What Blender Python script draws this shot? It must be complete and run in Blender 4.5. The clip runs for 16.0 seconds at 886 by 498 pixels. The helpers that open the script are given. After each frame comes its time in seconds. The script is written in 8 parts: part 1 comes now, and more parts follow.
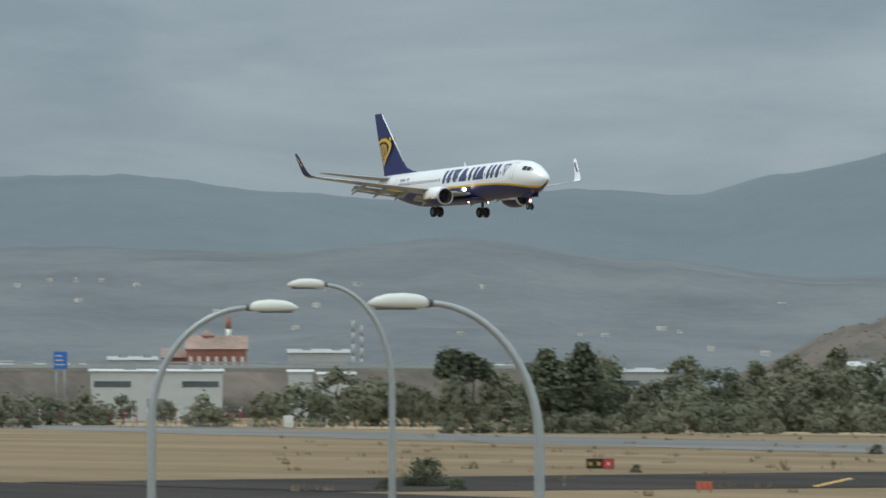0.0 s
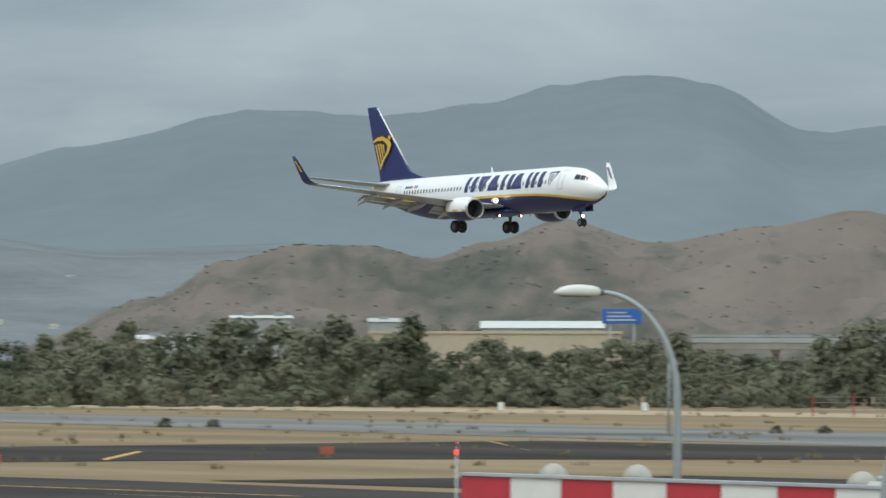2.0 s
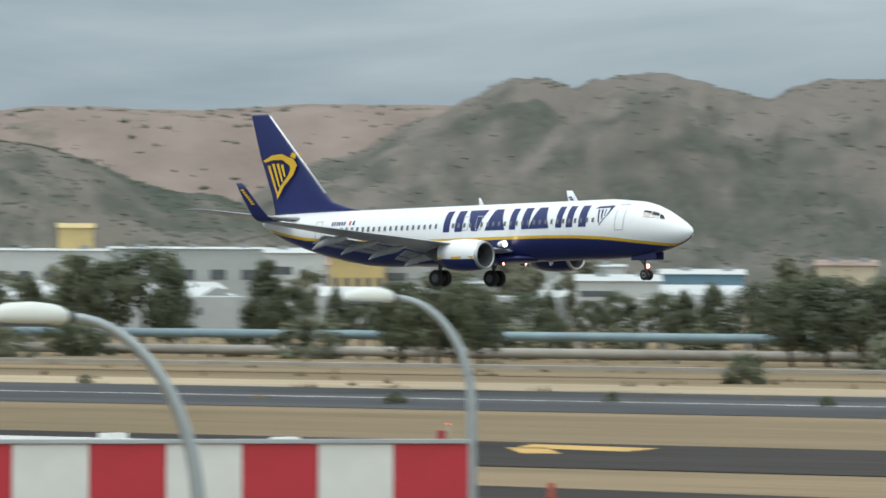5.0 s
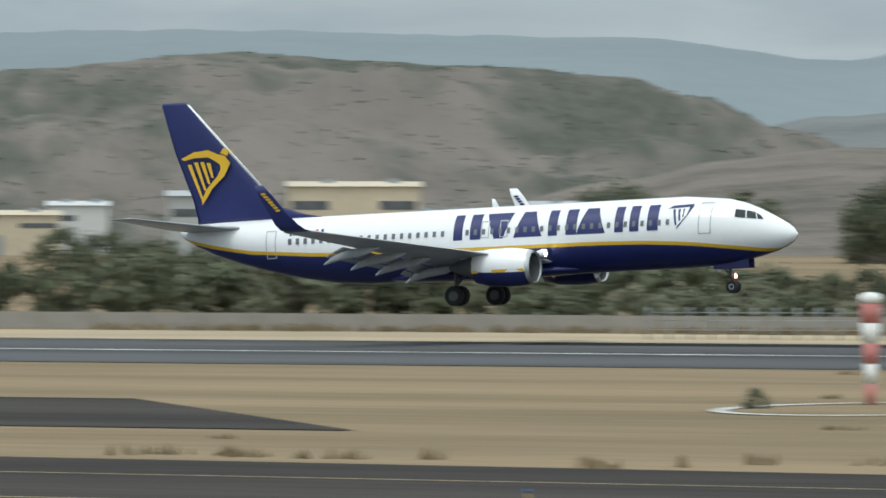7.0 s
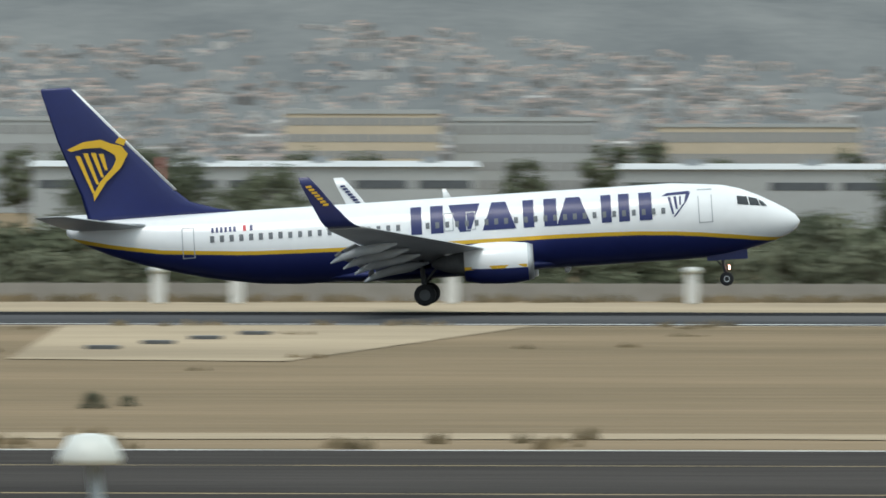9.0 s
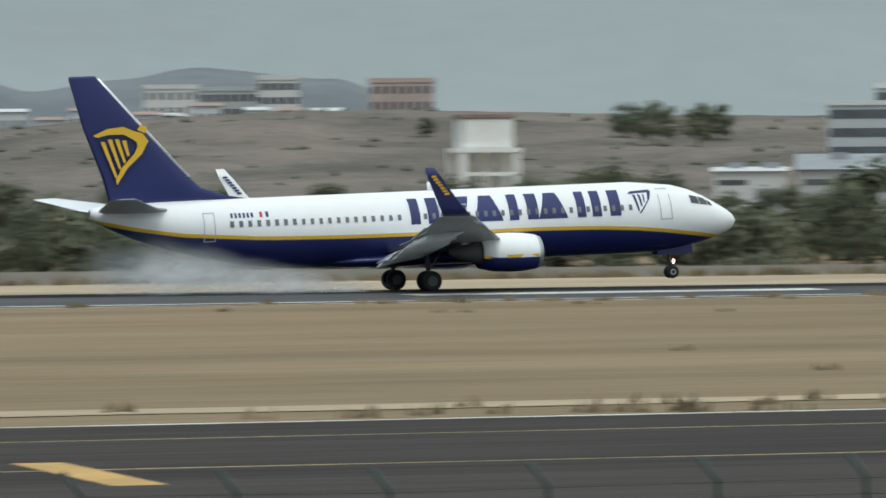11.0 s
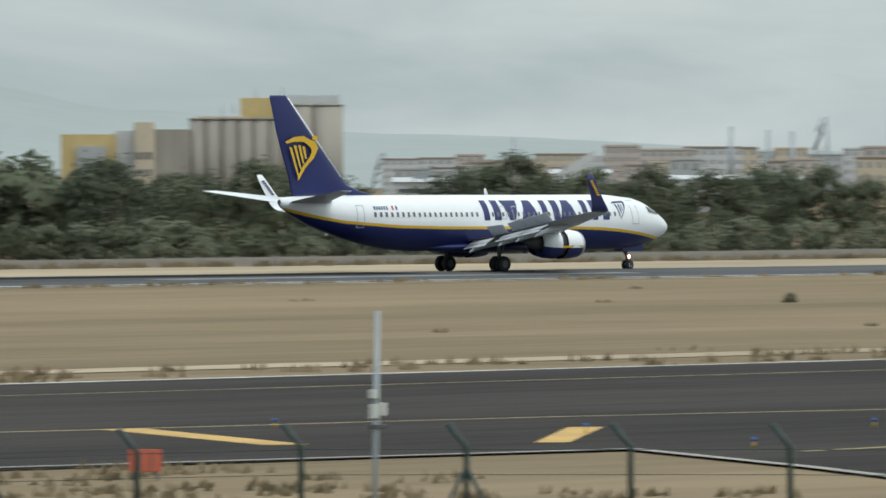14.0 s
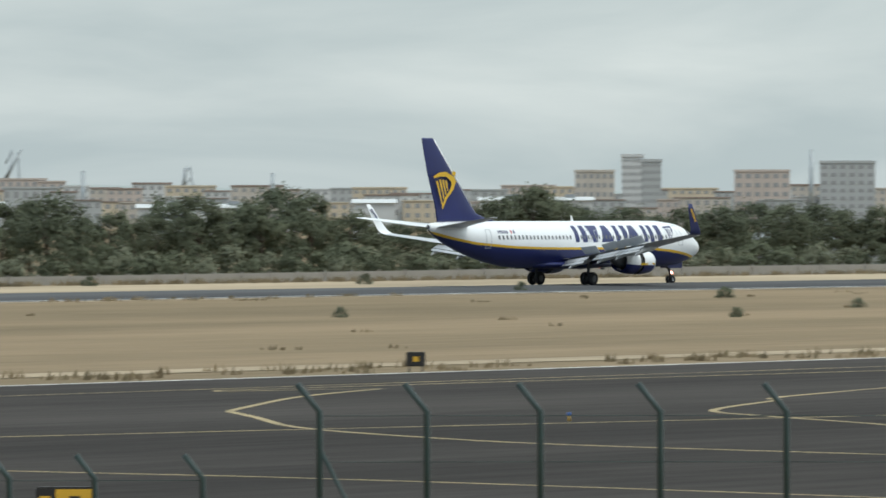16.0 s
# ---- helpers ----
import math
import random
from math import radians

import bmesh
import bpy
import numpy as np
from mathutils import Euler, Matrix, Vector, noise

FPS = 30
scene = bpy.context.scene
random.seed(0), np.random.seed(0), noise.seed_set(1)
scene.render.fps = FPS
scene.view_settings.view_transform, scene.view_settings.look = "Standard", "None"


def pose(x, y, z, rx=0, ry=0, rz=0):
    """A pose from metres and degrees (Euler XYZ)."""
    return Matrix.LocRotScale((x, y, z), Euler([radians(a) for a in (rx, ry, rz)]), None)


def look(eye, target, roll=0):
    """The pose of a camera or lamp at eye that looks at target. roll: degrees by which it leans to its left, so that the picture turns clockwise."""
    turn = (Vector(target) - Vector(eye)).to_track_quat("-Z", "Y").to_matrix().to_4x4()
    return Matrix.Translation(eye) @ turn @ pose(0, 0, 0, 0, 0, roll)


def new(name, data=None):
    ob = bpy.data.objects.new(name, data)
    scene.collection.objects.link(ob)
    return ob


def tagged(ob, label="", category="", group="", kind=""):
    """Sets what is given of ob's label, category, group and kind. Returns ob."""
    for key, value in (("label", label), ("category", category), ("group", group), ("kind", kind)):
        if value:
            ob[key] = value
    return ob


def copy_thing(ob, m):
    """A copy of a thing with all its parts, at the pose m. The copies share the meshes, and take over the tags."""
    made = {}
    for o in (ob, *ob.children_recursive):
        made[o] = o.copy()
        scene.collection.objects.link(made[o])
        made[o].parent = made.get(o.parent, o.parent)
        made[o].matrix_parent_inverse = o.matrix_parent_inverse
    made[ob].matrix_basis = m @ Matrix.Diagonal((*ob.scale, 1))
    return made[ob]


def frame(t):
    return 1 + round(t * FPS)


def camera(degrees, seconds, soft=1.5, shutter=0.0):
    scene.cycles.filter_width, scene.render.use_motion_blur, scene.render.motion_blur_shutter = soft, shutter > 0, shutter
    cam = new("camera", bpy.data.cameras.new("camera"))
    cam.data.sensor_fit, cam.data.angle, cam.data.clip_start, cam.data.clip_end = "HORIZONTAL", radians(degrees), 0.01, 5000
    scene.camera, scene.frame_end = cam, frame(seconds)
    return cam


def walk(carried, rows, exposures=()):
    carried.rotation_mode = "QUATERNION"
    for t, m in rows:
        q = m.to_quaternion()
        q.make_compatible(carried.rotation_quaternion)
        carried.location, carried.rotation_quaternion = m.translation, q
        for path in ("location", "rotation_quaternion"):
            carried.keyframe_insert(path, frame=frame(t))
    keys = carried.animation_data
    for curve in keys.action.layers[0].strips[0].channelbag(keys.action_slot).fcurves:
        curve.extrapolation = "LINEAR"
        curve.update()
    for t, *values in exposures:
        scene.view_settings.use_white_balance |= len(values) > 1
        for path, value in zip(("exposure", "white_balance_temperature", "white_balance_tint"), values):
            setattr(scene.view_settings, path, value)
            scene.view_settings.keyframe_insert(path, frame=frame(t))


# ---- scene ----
cam = camera(7.383, 16.0, soft=1.6, shutter=0.3)
EYE = 7.0                       # the camera's height over the airfield
LINE = 356.2                    # the runway's centre line, metres ahead of the camera

# seconds, heading to the right of the runway's normal, pitch, roll, degrees
PAN = (
    (0, -61.611, 1.126, 0.013),
    (0.5, -60.28, 0.878, -0.052),
    (1, -58.958, 0.844, 0.184),
    (1.5, -57.768, 0.875, -0.022),
    (2, -55.683, 0.908, 0.088),
    (2.5, -53.976, 0.73, -0.22),
    (3, -50.61, 0.805, -0.059),
    (3.5, -48.835, 0.892, 0.065),
    (4, -46.802, 0.802, 0.19),
    (4.5, -43.745, 0.633, 0.366),
    (5, -40.412, 0.34, 0.296),
    (5.4, -37.546, 0.226, 0.245),
    (5.8, -34.455, 0.112, 0.194),
    (6.2, -31.124, -0.002, 0.143),
    (6.6, -27.544, -0.116, 0.092),
    (7, -23.708, -0.231, 0.041),
    (7.3, -20.666, -0.316, 0.002),
    (7.5, -18.561, -0.373, -0.023),
    (8, -12.473, -0.387, -0.262),
    (8.5, -7.158, -0.505, -0.085),
    (8.7, -4.939, -0.542, 0.076),
    (8.9, -2.635, -0.555, 0.064),
    (9.2, 0.838, -0.575, 0.046),
    (9.5, 4.308, -0.595, 0.028),
    (9.8, 7.745, -0.615, 0.01),
    (10.1, 11.121, -0.634, -0.008),
    (10.5, 15.487, -0.661, -0.032),
    (10.8, 18.633, -0.681, -0.05),
    (11, 20.64, -0.69, -0.446),
    (11.5, 24.813, -0.635, -0.15),
    (12, 29.515, -0.616, -0.339),
    (12.5, 32.968, -0.59, -0.399),
    (13, 37.123, -0.587, -0.337),
    (13.5, 40.442, -0.63, -0.19),
    (14, 43.407, -0.61, -0.058),
    (14.5, 46.173, -0.619, -0.014),
    (15, 48.7, -0.594, 0.045),
    (15.5, 50.286, -0.475, -0.03),
    (16, 51.849, -0.365, -0.07),
)
# seconds, metres along the runway, wheel height, nose-up pitch, yaw
FLIGHT = (
    (0, -655.191, 25.091, 1.767, 0.112),
    (0.5, -620.857, 23.362, 1.731, -0.069),
    (1, -585.442, 21.726, 1.525, -0.202),
    (1.5, -550.427, 20.085, 1.338, -0.242),
    (2, -515.085, 18.373, 1.346, -0.707),
    (2.5, -479.937, 16.639, 1.57, -0.116),
    (3, -443.976, 14.842, 1.744, -0.083),
    (3.5, -409, 12.984, 0.905, -0.201),
    (4, -372.677, 11, 0.534, 0.001),
    (4.5, -338.092, 9.127, 1.207, -0.04),
    (5, -301.067, 7.221, 1.732, 0.107),
    (5.4, -271.565, 5.8, 1.955, -0.013),
    (5.8, -242.186, 4.7, 2.179, -0.133),
    (6.2, -212.873, 3.7, 2.402, -0.253),
    (6.6, -183.572, 2.9, 2.626, -0.373),
    (7, -154.227, 2.25, 2.849, -0.493),
    (7.3, -132.157, 1.85, 3.016, -0.583),
    (7.5, -117.402, 1.752, 3.128, -0.643),
    (8, -80.422, 1.24, 3.541, -0.545),
    (8.5, -45.655, 0.834, 3.582, -0.515),
    (8.7, -31.382, 0.67, 3.665, -0.518),
    (8.9, -17.101, 0.6, 3.757, -0.495),
    (9.2, 4.349, 0.5, 3.693, -0.46),
    (9.5, 25.806, 0.32, 3.629, -0.426),
    (9.8, 47.243, 0.2, 3.564, -0.391),
    (10.1, 68.634, 0.14, 3.5, -0.356),
    (10.5, 97.033, 0.14, 2.888, -0.31),
    (10.8, 118.207, 0.14, 2.428, -0.276),
    (11, 132.262, 0.14, 1.791, -0.215),
    (11.5, 166.691, 0.14, 1.089, 0.01),
    (12, 201.54, 0.14, 0.274, 0.388),
    (12.5, 236.194, 0.14, 0.133, -0.129),
    (13, 271.847, 0.14, -0.017, -0.258),
    (13.5, 305.051, 0.14, -0.006, -0.512),
    (14, 339.825, 0.14, -0.047, -0.552),
    (14.5, 372.325, 0.14, -0.048, -0.532),
    (15, 405.665, 0.14, -0.109, -0.31),
    (15.5, 437.319, 0.14, -0.052, -0.264),
    (16, 470.052, 0.14, -0.064, -0.267),
)

walk(cam, [(t, pose(0, 0, EYE, 90 + p, -r, -a)) for t, a, p, r in PAN],
     exposures=[(0, -0.08), (1.5, 0.05), (3, 0.18), (5, 0.22), (8, 0.1), (10, 0.0), (11, -0.05), (12, -0.01), (14, 0.0), (16, 0.12)])

# ---- sky and light: high overcast, thinner towards the sea ----
world = bpy.data.worlds.new("overcast_sky")
scene.world = world
world.use_nodes = True
wn, wl = world.node_tree.nodes, world.node_tree.links
wn.clear()


def wnode(kind, **values):
    n = wn.new(kind)
    for k, v in values.items():
        n.inputs[k].default_value = v
    return n


w_out = wn.new("ShaderNodeOutputWorld")
w_bg = wnode("ShaderNodeBackground", Strength=1.0)
w_sky = wn.new("ShaderNodeTexSky")
w_sky.sky_type, w_sky.sun_disc = "NISHITA", False
w_sky.sun_elevation, w_sky.sun_rotation = radians(48), radians(150)
w_gain = wn.new("ShaderNodeVectorMath")
w_gain.operation = "SCALE"
w_gain.inputs["Scale"].default_value = 0.08
w_co = wn.new("ShaderNodeTexCoord")
w_split = wn.new("ShaderNodeSeparateXYZ")
w_map = wn.new("ShaderNodeMapping")
w_map.inputs["Scale"].default_value = (7, 7, 34)
w_map.inputs["Rotation"].default_value = (0, radians(1.2), 0)
w_noise = wnode("ShaderNodeTexNoise", Scale=1.6, Detail=7, Roughness=0.52, Distortion=0.35)
w_clouds = wn.new("ShaderNodeValToRGB")
w_clouds.color_ramp.elements[0].position, w_clouds.color_ramp.elements[1].position = 0.36, 0.68
w_clouds.color_ramp.elements[0].color = (0.225, 0.296, 0.355, 1)
w_clouds.color_ramp.elements[1].color = (0.375, 0.45, 0.499, 1)
w_clear = wn.new("ShaderNodeValToRGB")
w_clear.color_ramp.elements[0].position, w_clear.color_ramp.elements[1].position = 0.36, 0.68
w_clear.color_ramp.elements[0].color = (0.46, 0.545, 0.562, 1)
w_clear.color_ramp.elements[1].color = (0.66, 0.73, 0.724, 1)
w_east = wnode("ShaderNodeMapRange")
for k, v in (("From Min", -0.75), ("From Max", 0.85)):
    w_east.inputs[k].default_value = v
w_mix = wn.new("ShaderNodeMix")
w_mix.data_type = "RGBA"
w_high = wnode("ShaderNodeMapRange")
for k, v in (("From Min", 0.03), ("From Max", 0.5), ("To Min", 1.0), ("To Max", 2.3)):
    w_high.inputs[k].default_value = v
w_up = wn.new("ShaderNodeVectorMath")
w_up.operation = "SCALE"
w_add = wn.new("ShaderNodeMix")
w_add.data_type = "RGBA"
w_add.inputs["Factor"].default_value = 0.9
wl.new(w_co.outputs["Generated"], w_map.inputs["Vector"])
wl.new(w_map.outputs[0], w_noise.inputs["Vector"])
wl.new(w_noise.outputs["Fac"], w_clouds.inputs[0])
wl.new(w_noise.outputs["Fac"], w_clear.inputs[0])
wl.new(w_co.outputs["Generated"], w_split.inputs[0])
wl.new(w_split.outputs["X"], w_east.inputs["Value"])
wl.new(w_split.outputs["Z"], w_high.inputs["Value"])
wl.new(w_east.outputs[0], w_mix.inputs["Factor"])
wl.new(w_clouds.outputs[0], w_mix.inputs["A"])
wl.new(w_clear.outputs[0], w_mix.inputs["B"])
wl.new(w_mix.outputs["Result"], w_up.inputs[0])
wl.new(w_high.outputs[0], w_up.inputs["Scale"])
wl.new(w_sky.outputs[0], w_gain.inputs[0])
wl.new(w_gain.outputs[0], w_add.inputs["A"])
wl.new(w_up.outputs[0], w_add.inputs["B"])
wl.new(w_add.outputs["Result"], w_bg.inputs["Color"])
wl.new(w_bg.outputs[0], w_out.inputs[0])

sun = new("sun", bpy.data.lights.new("sun", "SUN"))
sun.data.energy, sun.data.angle, sun.data.color = 1.3, radians(20), (1.0, 0.965, 0.91)
sun.matrix_world = look((0, 0, 300), (60, 150, 0))


# ---- materials ----
def shade(name, color, rough=0.7, metal=0.0, vary=0.12, size=1.0, bump=0.0, dark=None, spread=(1, 1, 1), tone=0.0, coat=0.0, spec=0.5):
    """A surface with a broad stain and a fine grain over its base colour."""
    m = bpy.data.materials.new(name)
    m.use_nodes = True
    n, l = m.node_tree.nodes, m.node_tree.links
    b = n["Principled BSDF"]
    b.inputs["Roughness"].default_value, b.inputs["Metallic"].default_value = rough, metal
    b.inputs["Coat Weight"].default_value = coat
    b.inputs["Specular IOR Level"].default_value = spec
    co = n.new("ShaderNodeTexCoord")
    mp = n.new("ShaderNodeMapping")
    mp.inputs["Scale"].default_value = spread
    l.new(co.outputs["Object"], mp.inputs[0])
    big, fine = n.new("ShaderNodeTexNoise"), n.new("ShaderNodeTexNoise")
    big.inputs["Scale"].default_value, big.inputs["Detail"].default_value = 0.35 / size, 4
    fine.inputs["Scale"].default_value, fine.inputs["Detail"].default_value = 4.0 / size, 6
    for t in (big, fine):
        l.new(mp.outputs[0], t.inputs["Vector"])
    ramp = n.new("ShaderNodeValToRGB")
    ramp.color_ramp.elements[0].position, ramp.color_ramp.elements[1].position = 0.3, 0.7
    lo = dark or tuple(c * (1 - 2 * vary) for c in color)
    hi = tuple(min(1, c * (1 + vary)) for c in color)
    ramp.color_ramp.elements[0].color, ramp.color_ramp.elements[1].color = (*lo, 1), (*hi, 1)
    mid = n.new("ShaderNodeMath")
    mid.operation = "MULTIPLY_ADD"
    l.new(fine.outputs["Fac"], mid.inputs[0])
    mid.inputs[1].default_value, mid.inputs[2].default_value = 0.45, -0.225
    add = n.new("ShaderNodeMath")
    l.new(big.outputs["Fac"], add.inputs[0])
    l.new(mid.outputs[0], add.inputs[1])
    last = add
    if tone:
        info = n.new("ShaderNodeObjectInfo")
        off = n.new("ShaderNodeMath")
        off.operation = "MULTIPLY_ADD"
        l.new(info.outputs["Random"], off.inputs[0])
        off.inputs[1].default_value, off.inputs[2].default_value = tone, -tone / 2
        last = n.new("ShaderNodeMath")
        l.new(add.outputs[0], last.inputs[0])
        l.new(off.outputs[0], last.inputs[1])
    l.new(last.outputs[0], ramp.inputs[0])
    l.new(ramp.outputs[0], b.inputs["Base Color"])
    if bump:
        bp = n.new("ShaderNodeBump")
        bp.inputs["Strength"].default_value, bp.inputs["Distance"].default_value = bump, 0.1 * size
        l.new(fine.outputs["Fac"], bp.inputs["Height"])
        l.new(bp.outputs[0], b.inputs["Normal"])
    return m


def glow(name, color, strength):
    m = bpy.data.materials.new(name)
    m.use_nodes = True
    b = m.node_tree.nodes["Principled BSDF"]
    b.inputs["Base Color"].default_value = (*color, 1)
    b.inputs["Emission Color"].default_value = (*color, 1)
    b.inputs["Emission Strength"].default_value = strength
    return m


WHITE = shade("white_aircraft_paint", (0.82, 0.83, 0.83), 0.28, vary=0.025, size=2, coat=0.3)
NAVY = shade("navy_paint", (0.012, 0.02, 0.115), 0.42, vary=0.08, size=2, coat=0.08)
GOLD = shade("gold_paint", (0.74, 0.45, 0.03), 0.35, vary=0.04, size=2)
METAL = shade("bare_metal", (0.55, 0.56, 0.57), 0.35, metal=0.8, vary=0.08)
WINGGREY = shade("grey_wing_paint", (0.42, 0.44, 0.46), 0.4, vary=0.08, size=1.5)
DARKGREY = shade("dark_grey_metal", (0.09, 0.095, 0.1), 0.5, vary=0.2)
BLACK = shade("dark_opening", (0.012, 0.012, 0.014), 0.6, vary=0.2)
RUBBER = shade("tyre_rubber", (0.018, 0.018, 0.02), 0.75, vary=0.2, size=0.3)
WINDOW = shade("cabin_window", (0.15, 0.158, 0.17), 0.2, vary=0.1)
GLASS = shade("cockpit_glass", (0.025, 0.03, 0.035), 0.06, vary=0.1)
REDPAINT = shade("red_paint", (0.5, 0.03, 0.045), 0.45, vary=0.08, size=1.5)
WHITEWALL = shade("white_painted_wall", (0.74, 0.74, 0.71), 0.6, vary=0.06, size=1.5)
LINEWHITE = shade("worn_white_line", (0.6, 0.59, 0.55), 0.7, vary=0.22, size=2)
LINEYELLOW = shade("worn_yellow_line", (0.53, 0.31, 0.07), 0.7, vary=0.16, size=2)
LINETAN = shade("worn_tan_line", (0.37, 0.28, 0.13), 0.8, vary=0.2, size=2)
ASPHALT = shade("taxiway_asphalt", (0.052, 0.0455, 0.0405), 1.0, spec=0.08, vary=0.22, size=9, bump=0.2, spread=(0.25, 1.5, 1))
RUNWAY = shade("runway_asphalt", (0.088, 0.088, 0.09), 1.0, spec=0.08, vary=0.2, size=9, bump=0.2, spread=(0.2, 1.5, 1))
PALEASPHALT = shade("bleached_asphalt", (0.19, 0.186, 0.175), 1.0, spec=0.08, vary=0.15, size=9, bump=0.2, spread=(0.2, 1.5, 1))
SKID = shade("rubber_marked_asphalt", (0.02, 0.02, 0.021), 1.0, spec=0.06, vary=0.2, size=8, spread=(0.1, 2, 1))
DRYGRASS = shade("dry_grass", (0.252, 0.187, 0.118), 1.0, vary=0.1, size=11, bump=0.4, dark=(0.172, 0.132, 0.082), spread=(0.3, 1.6, 1), spec=0.05)
PALEDIRT = shade("pale_gravel", (0.4, 0.32, 0.22), 1.0, spec=0.05, vary=0.12, size=5, bump=0.3, spread=(0.3, 1, 1))
CONCRETE = shade("weathered_concrete", (0.33, 0.305, 0.265), 0.85, vary=0.13, size=5, bump=0.2)
GALVANISED = shade("galvanised_steel", (0.36, 0.39, 0.4), 0.45, metal=0.35, vary=0.08)
GREENPOST = shade("dark_green_coated_steel", (0.018, 0.04, 0.035), 0.5, vary=0.15)
LAMPWHITE = shade("pale_lamp_housing", (0.66, 0.67, 0.62), 0.4, vary=0.05)
SIGNYELLOW = shade("yellow_sign_face", (0.6, 0.34, 0.02), 0.5, vary=0.05)
SIGNBLACK = shade("black_sign_face", (0.016, 0.014, 0.012), 0.5, vary=0.1)
SIGNRED = shade("red_sign_face", (0.55, 0.04, 0.045), 0.5, vary=0.05)
ORANGE = shade("orange_painted_metal", (0.56, 0.13, 0.07), 0.6, vary=0.1)
BLUE = shade("blue_sign_face", (0.03, 0.15, 0.5), 0.5, vary=0.06)


# ---- mesh helpers ----
def part(name, bm, material, parent=None, label="", smooth=False):
    me = bpy.data.meshes.new(name)
    bm.to_mesh(me)
    bm.free()
    for m in material if isinstance(material, (list, tuple)) else (material,):
        me.materials.append(m)
    if smooth:
        me.polygons.foreach_set("use_smooth", [True] * len(me.polygons))
    ob = new(name, me)
    ob.parent = parent
    if label:
        ob["label"] = label
    return ob


def share(name, ob, parent, m):
    o = new(name, ob.data)
    o.parent = parent
    o.matrix_basis = m
    return o


def thing(name, label, category, m=None, group="", kind=""):
    ob = new(name)
    if len(label.split()) < 4:
        label += " behind the airfield"
    if m is not None:
        ob.matrix_basis = m
    return tagged(ob, label, category, group, kind)


def box(bm, x0, x1, y0, y1, z0, z1, mat=0, bevel=0.0):
    v = [bm.verts.new((x, y, z)) for z in (z0, z1) for y in (y0, y1) for x in (x0, x1)]
    fs = [bm.faces.new([v[i] for i in q]) for q in ((0, 2, 3, 1), (4, 5, 7, 6), (0, 1, 5, 4), (2, 6, 7, 3), (0, 4, 6, 2), (1, 3, 7, 5))]
    for f in fs:
        f.material_index = mat
    if bevel:
        es = list({e for f in fs for e in f.edges})
        bmesh.ops.bevel(bm, geom=es, offset=bevel, segments=2, affect="EDGES")
    return bm


def loft(bm, rings, mat=0, close=True, caps=True, smooth=True):
    """Skin over rings of equally many points."""
    rows = [[bm.verts.new(p) for p in r] for r in rings]
    n = len(rows[0])
    for a, b in zip(rows, rows[1:]):
        for i in range(n if close else n - 1):
            j = (i + 1) % n
            f = bm.faces.new((a[i], a[j], b[j], b[i]))
            f.material_index, f.smooth = mat, smooth
    if caps and close:
        for r in (rows[0], rows[-1]):
            f = bm.faces.new(r)
            f.material_index = mat
    bmesh.ops.recalc_face_normals(bm, faces=bm.faces[:])
    return bm


def tube(bm, path, radius, n=8, mat=0):
    """A round bar along a path; radius a number or one per point."""
    pts = [Vector(p) for p in path]
    rs = radius if isinstance(radius, (list, tuple)) else [radius] * len(pts)
    rings = []
    for i, p in enumerate(pts):
        d = (pts[min(i + 1, len(pts) - 1)] - pts[max(i - 1, 0)]).normalized()
        a = d.cross(Vector((0, 0, 1)) if abs(d.z) < 0.95 else Vector((1, 0, 0))).normalized()
        b = d.cross(a)
        rings.append([p + rs[i] * (math.cos(k * math.tau / n) * a + math.sin(k * math.tau / n) * b) for k in range(n)])
    return loft(bm, rings, mat)


def polar(az, d, z=0.0):
    a = radians(az)
    return Vector((d * math.sin(a), d * math.cos(a), z))


def facing(az, d, z=0.0, turn=0.0):
    """A pose at that bearing and distance, its -y side towards the camera."""
    p = polar(az, d, z)
    return pose(p.x, p.y, p.z, 0, 0, -az + turn)


# ---- the airfield ----
def slab(name, x0, x1, y0, y1, top, material, label, category="ground", steps=1, wave=0.0):
    bm = bmesh.new()
    if wave:
        rnd = random.Random(hash(name) % 7 + int(x0) % 11)
        n = max(2, int((x1 - x0) / steps))
        lo, hi = [], []
        for i in range(n + 1):
            x = x0 + (x1 - x0) * i / n
            lo.append((x, y0 + rnd.uniform(-wave, wave), top))
            hi.append((x, y1 + rnd.uniform(-wave, wave), top))
        a = [bm.verts.new(p) for p in lo]
        b = [bm.verts.new(p) for p in hi]
        for i in range(n):
            bm.faces.new((a[i], a[i + 1], b[i + 1], b[i]))
    else:
        box(bm, x0, x1, y0, y1, top - 0.3, top)
    ob = part(name, bm, material)
    return tagged(ob, label, category, kind="structure")


gm = bmesh.new()
gr = [0, 60, 130, 220, 330, 500, 800, 1300, 2200, 3500, 4900]
grid = [[gm.verts.new((r * math.sin(math.tau * k / 72), r * math.cos(math.tau * k / 72), -0.02)) for k in range(72)] for r in gr[1:]]
hub = gm.verts.new((0, 0, -0.02))
for k in range(72):
    gm.faces.new((hub, grid[0][k], grid[0][k - 1]))
    for a, b in zip(grid, grid[1:]):
        gm.faces.new((a[k], b[k], b[k - 1], a[k - 1]))
bmesh.ops.recalc_face_normals(gm, faces=gm.faces[:])
tagged(part("ground", gm, DRYGRASS), "dry tan grassland of the airfield", "ground", kind="structure")



def crown(y):
    """The runway's cambered surface: highest on its centre line, falling away to both sides."""
    return 0.02 + 0.18 * (y - 333) / (LINE - 333) if y < LINE else 0.2 - 0.0215 * (y - LINE)


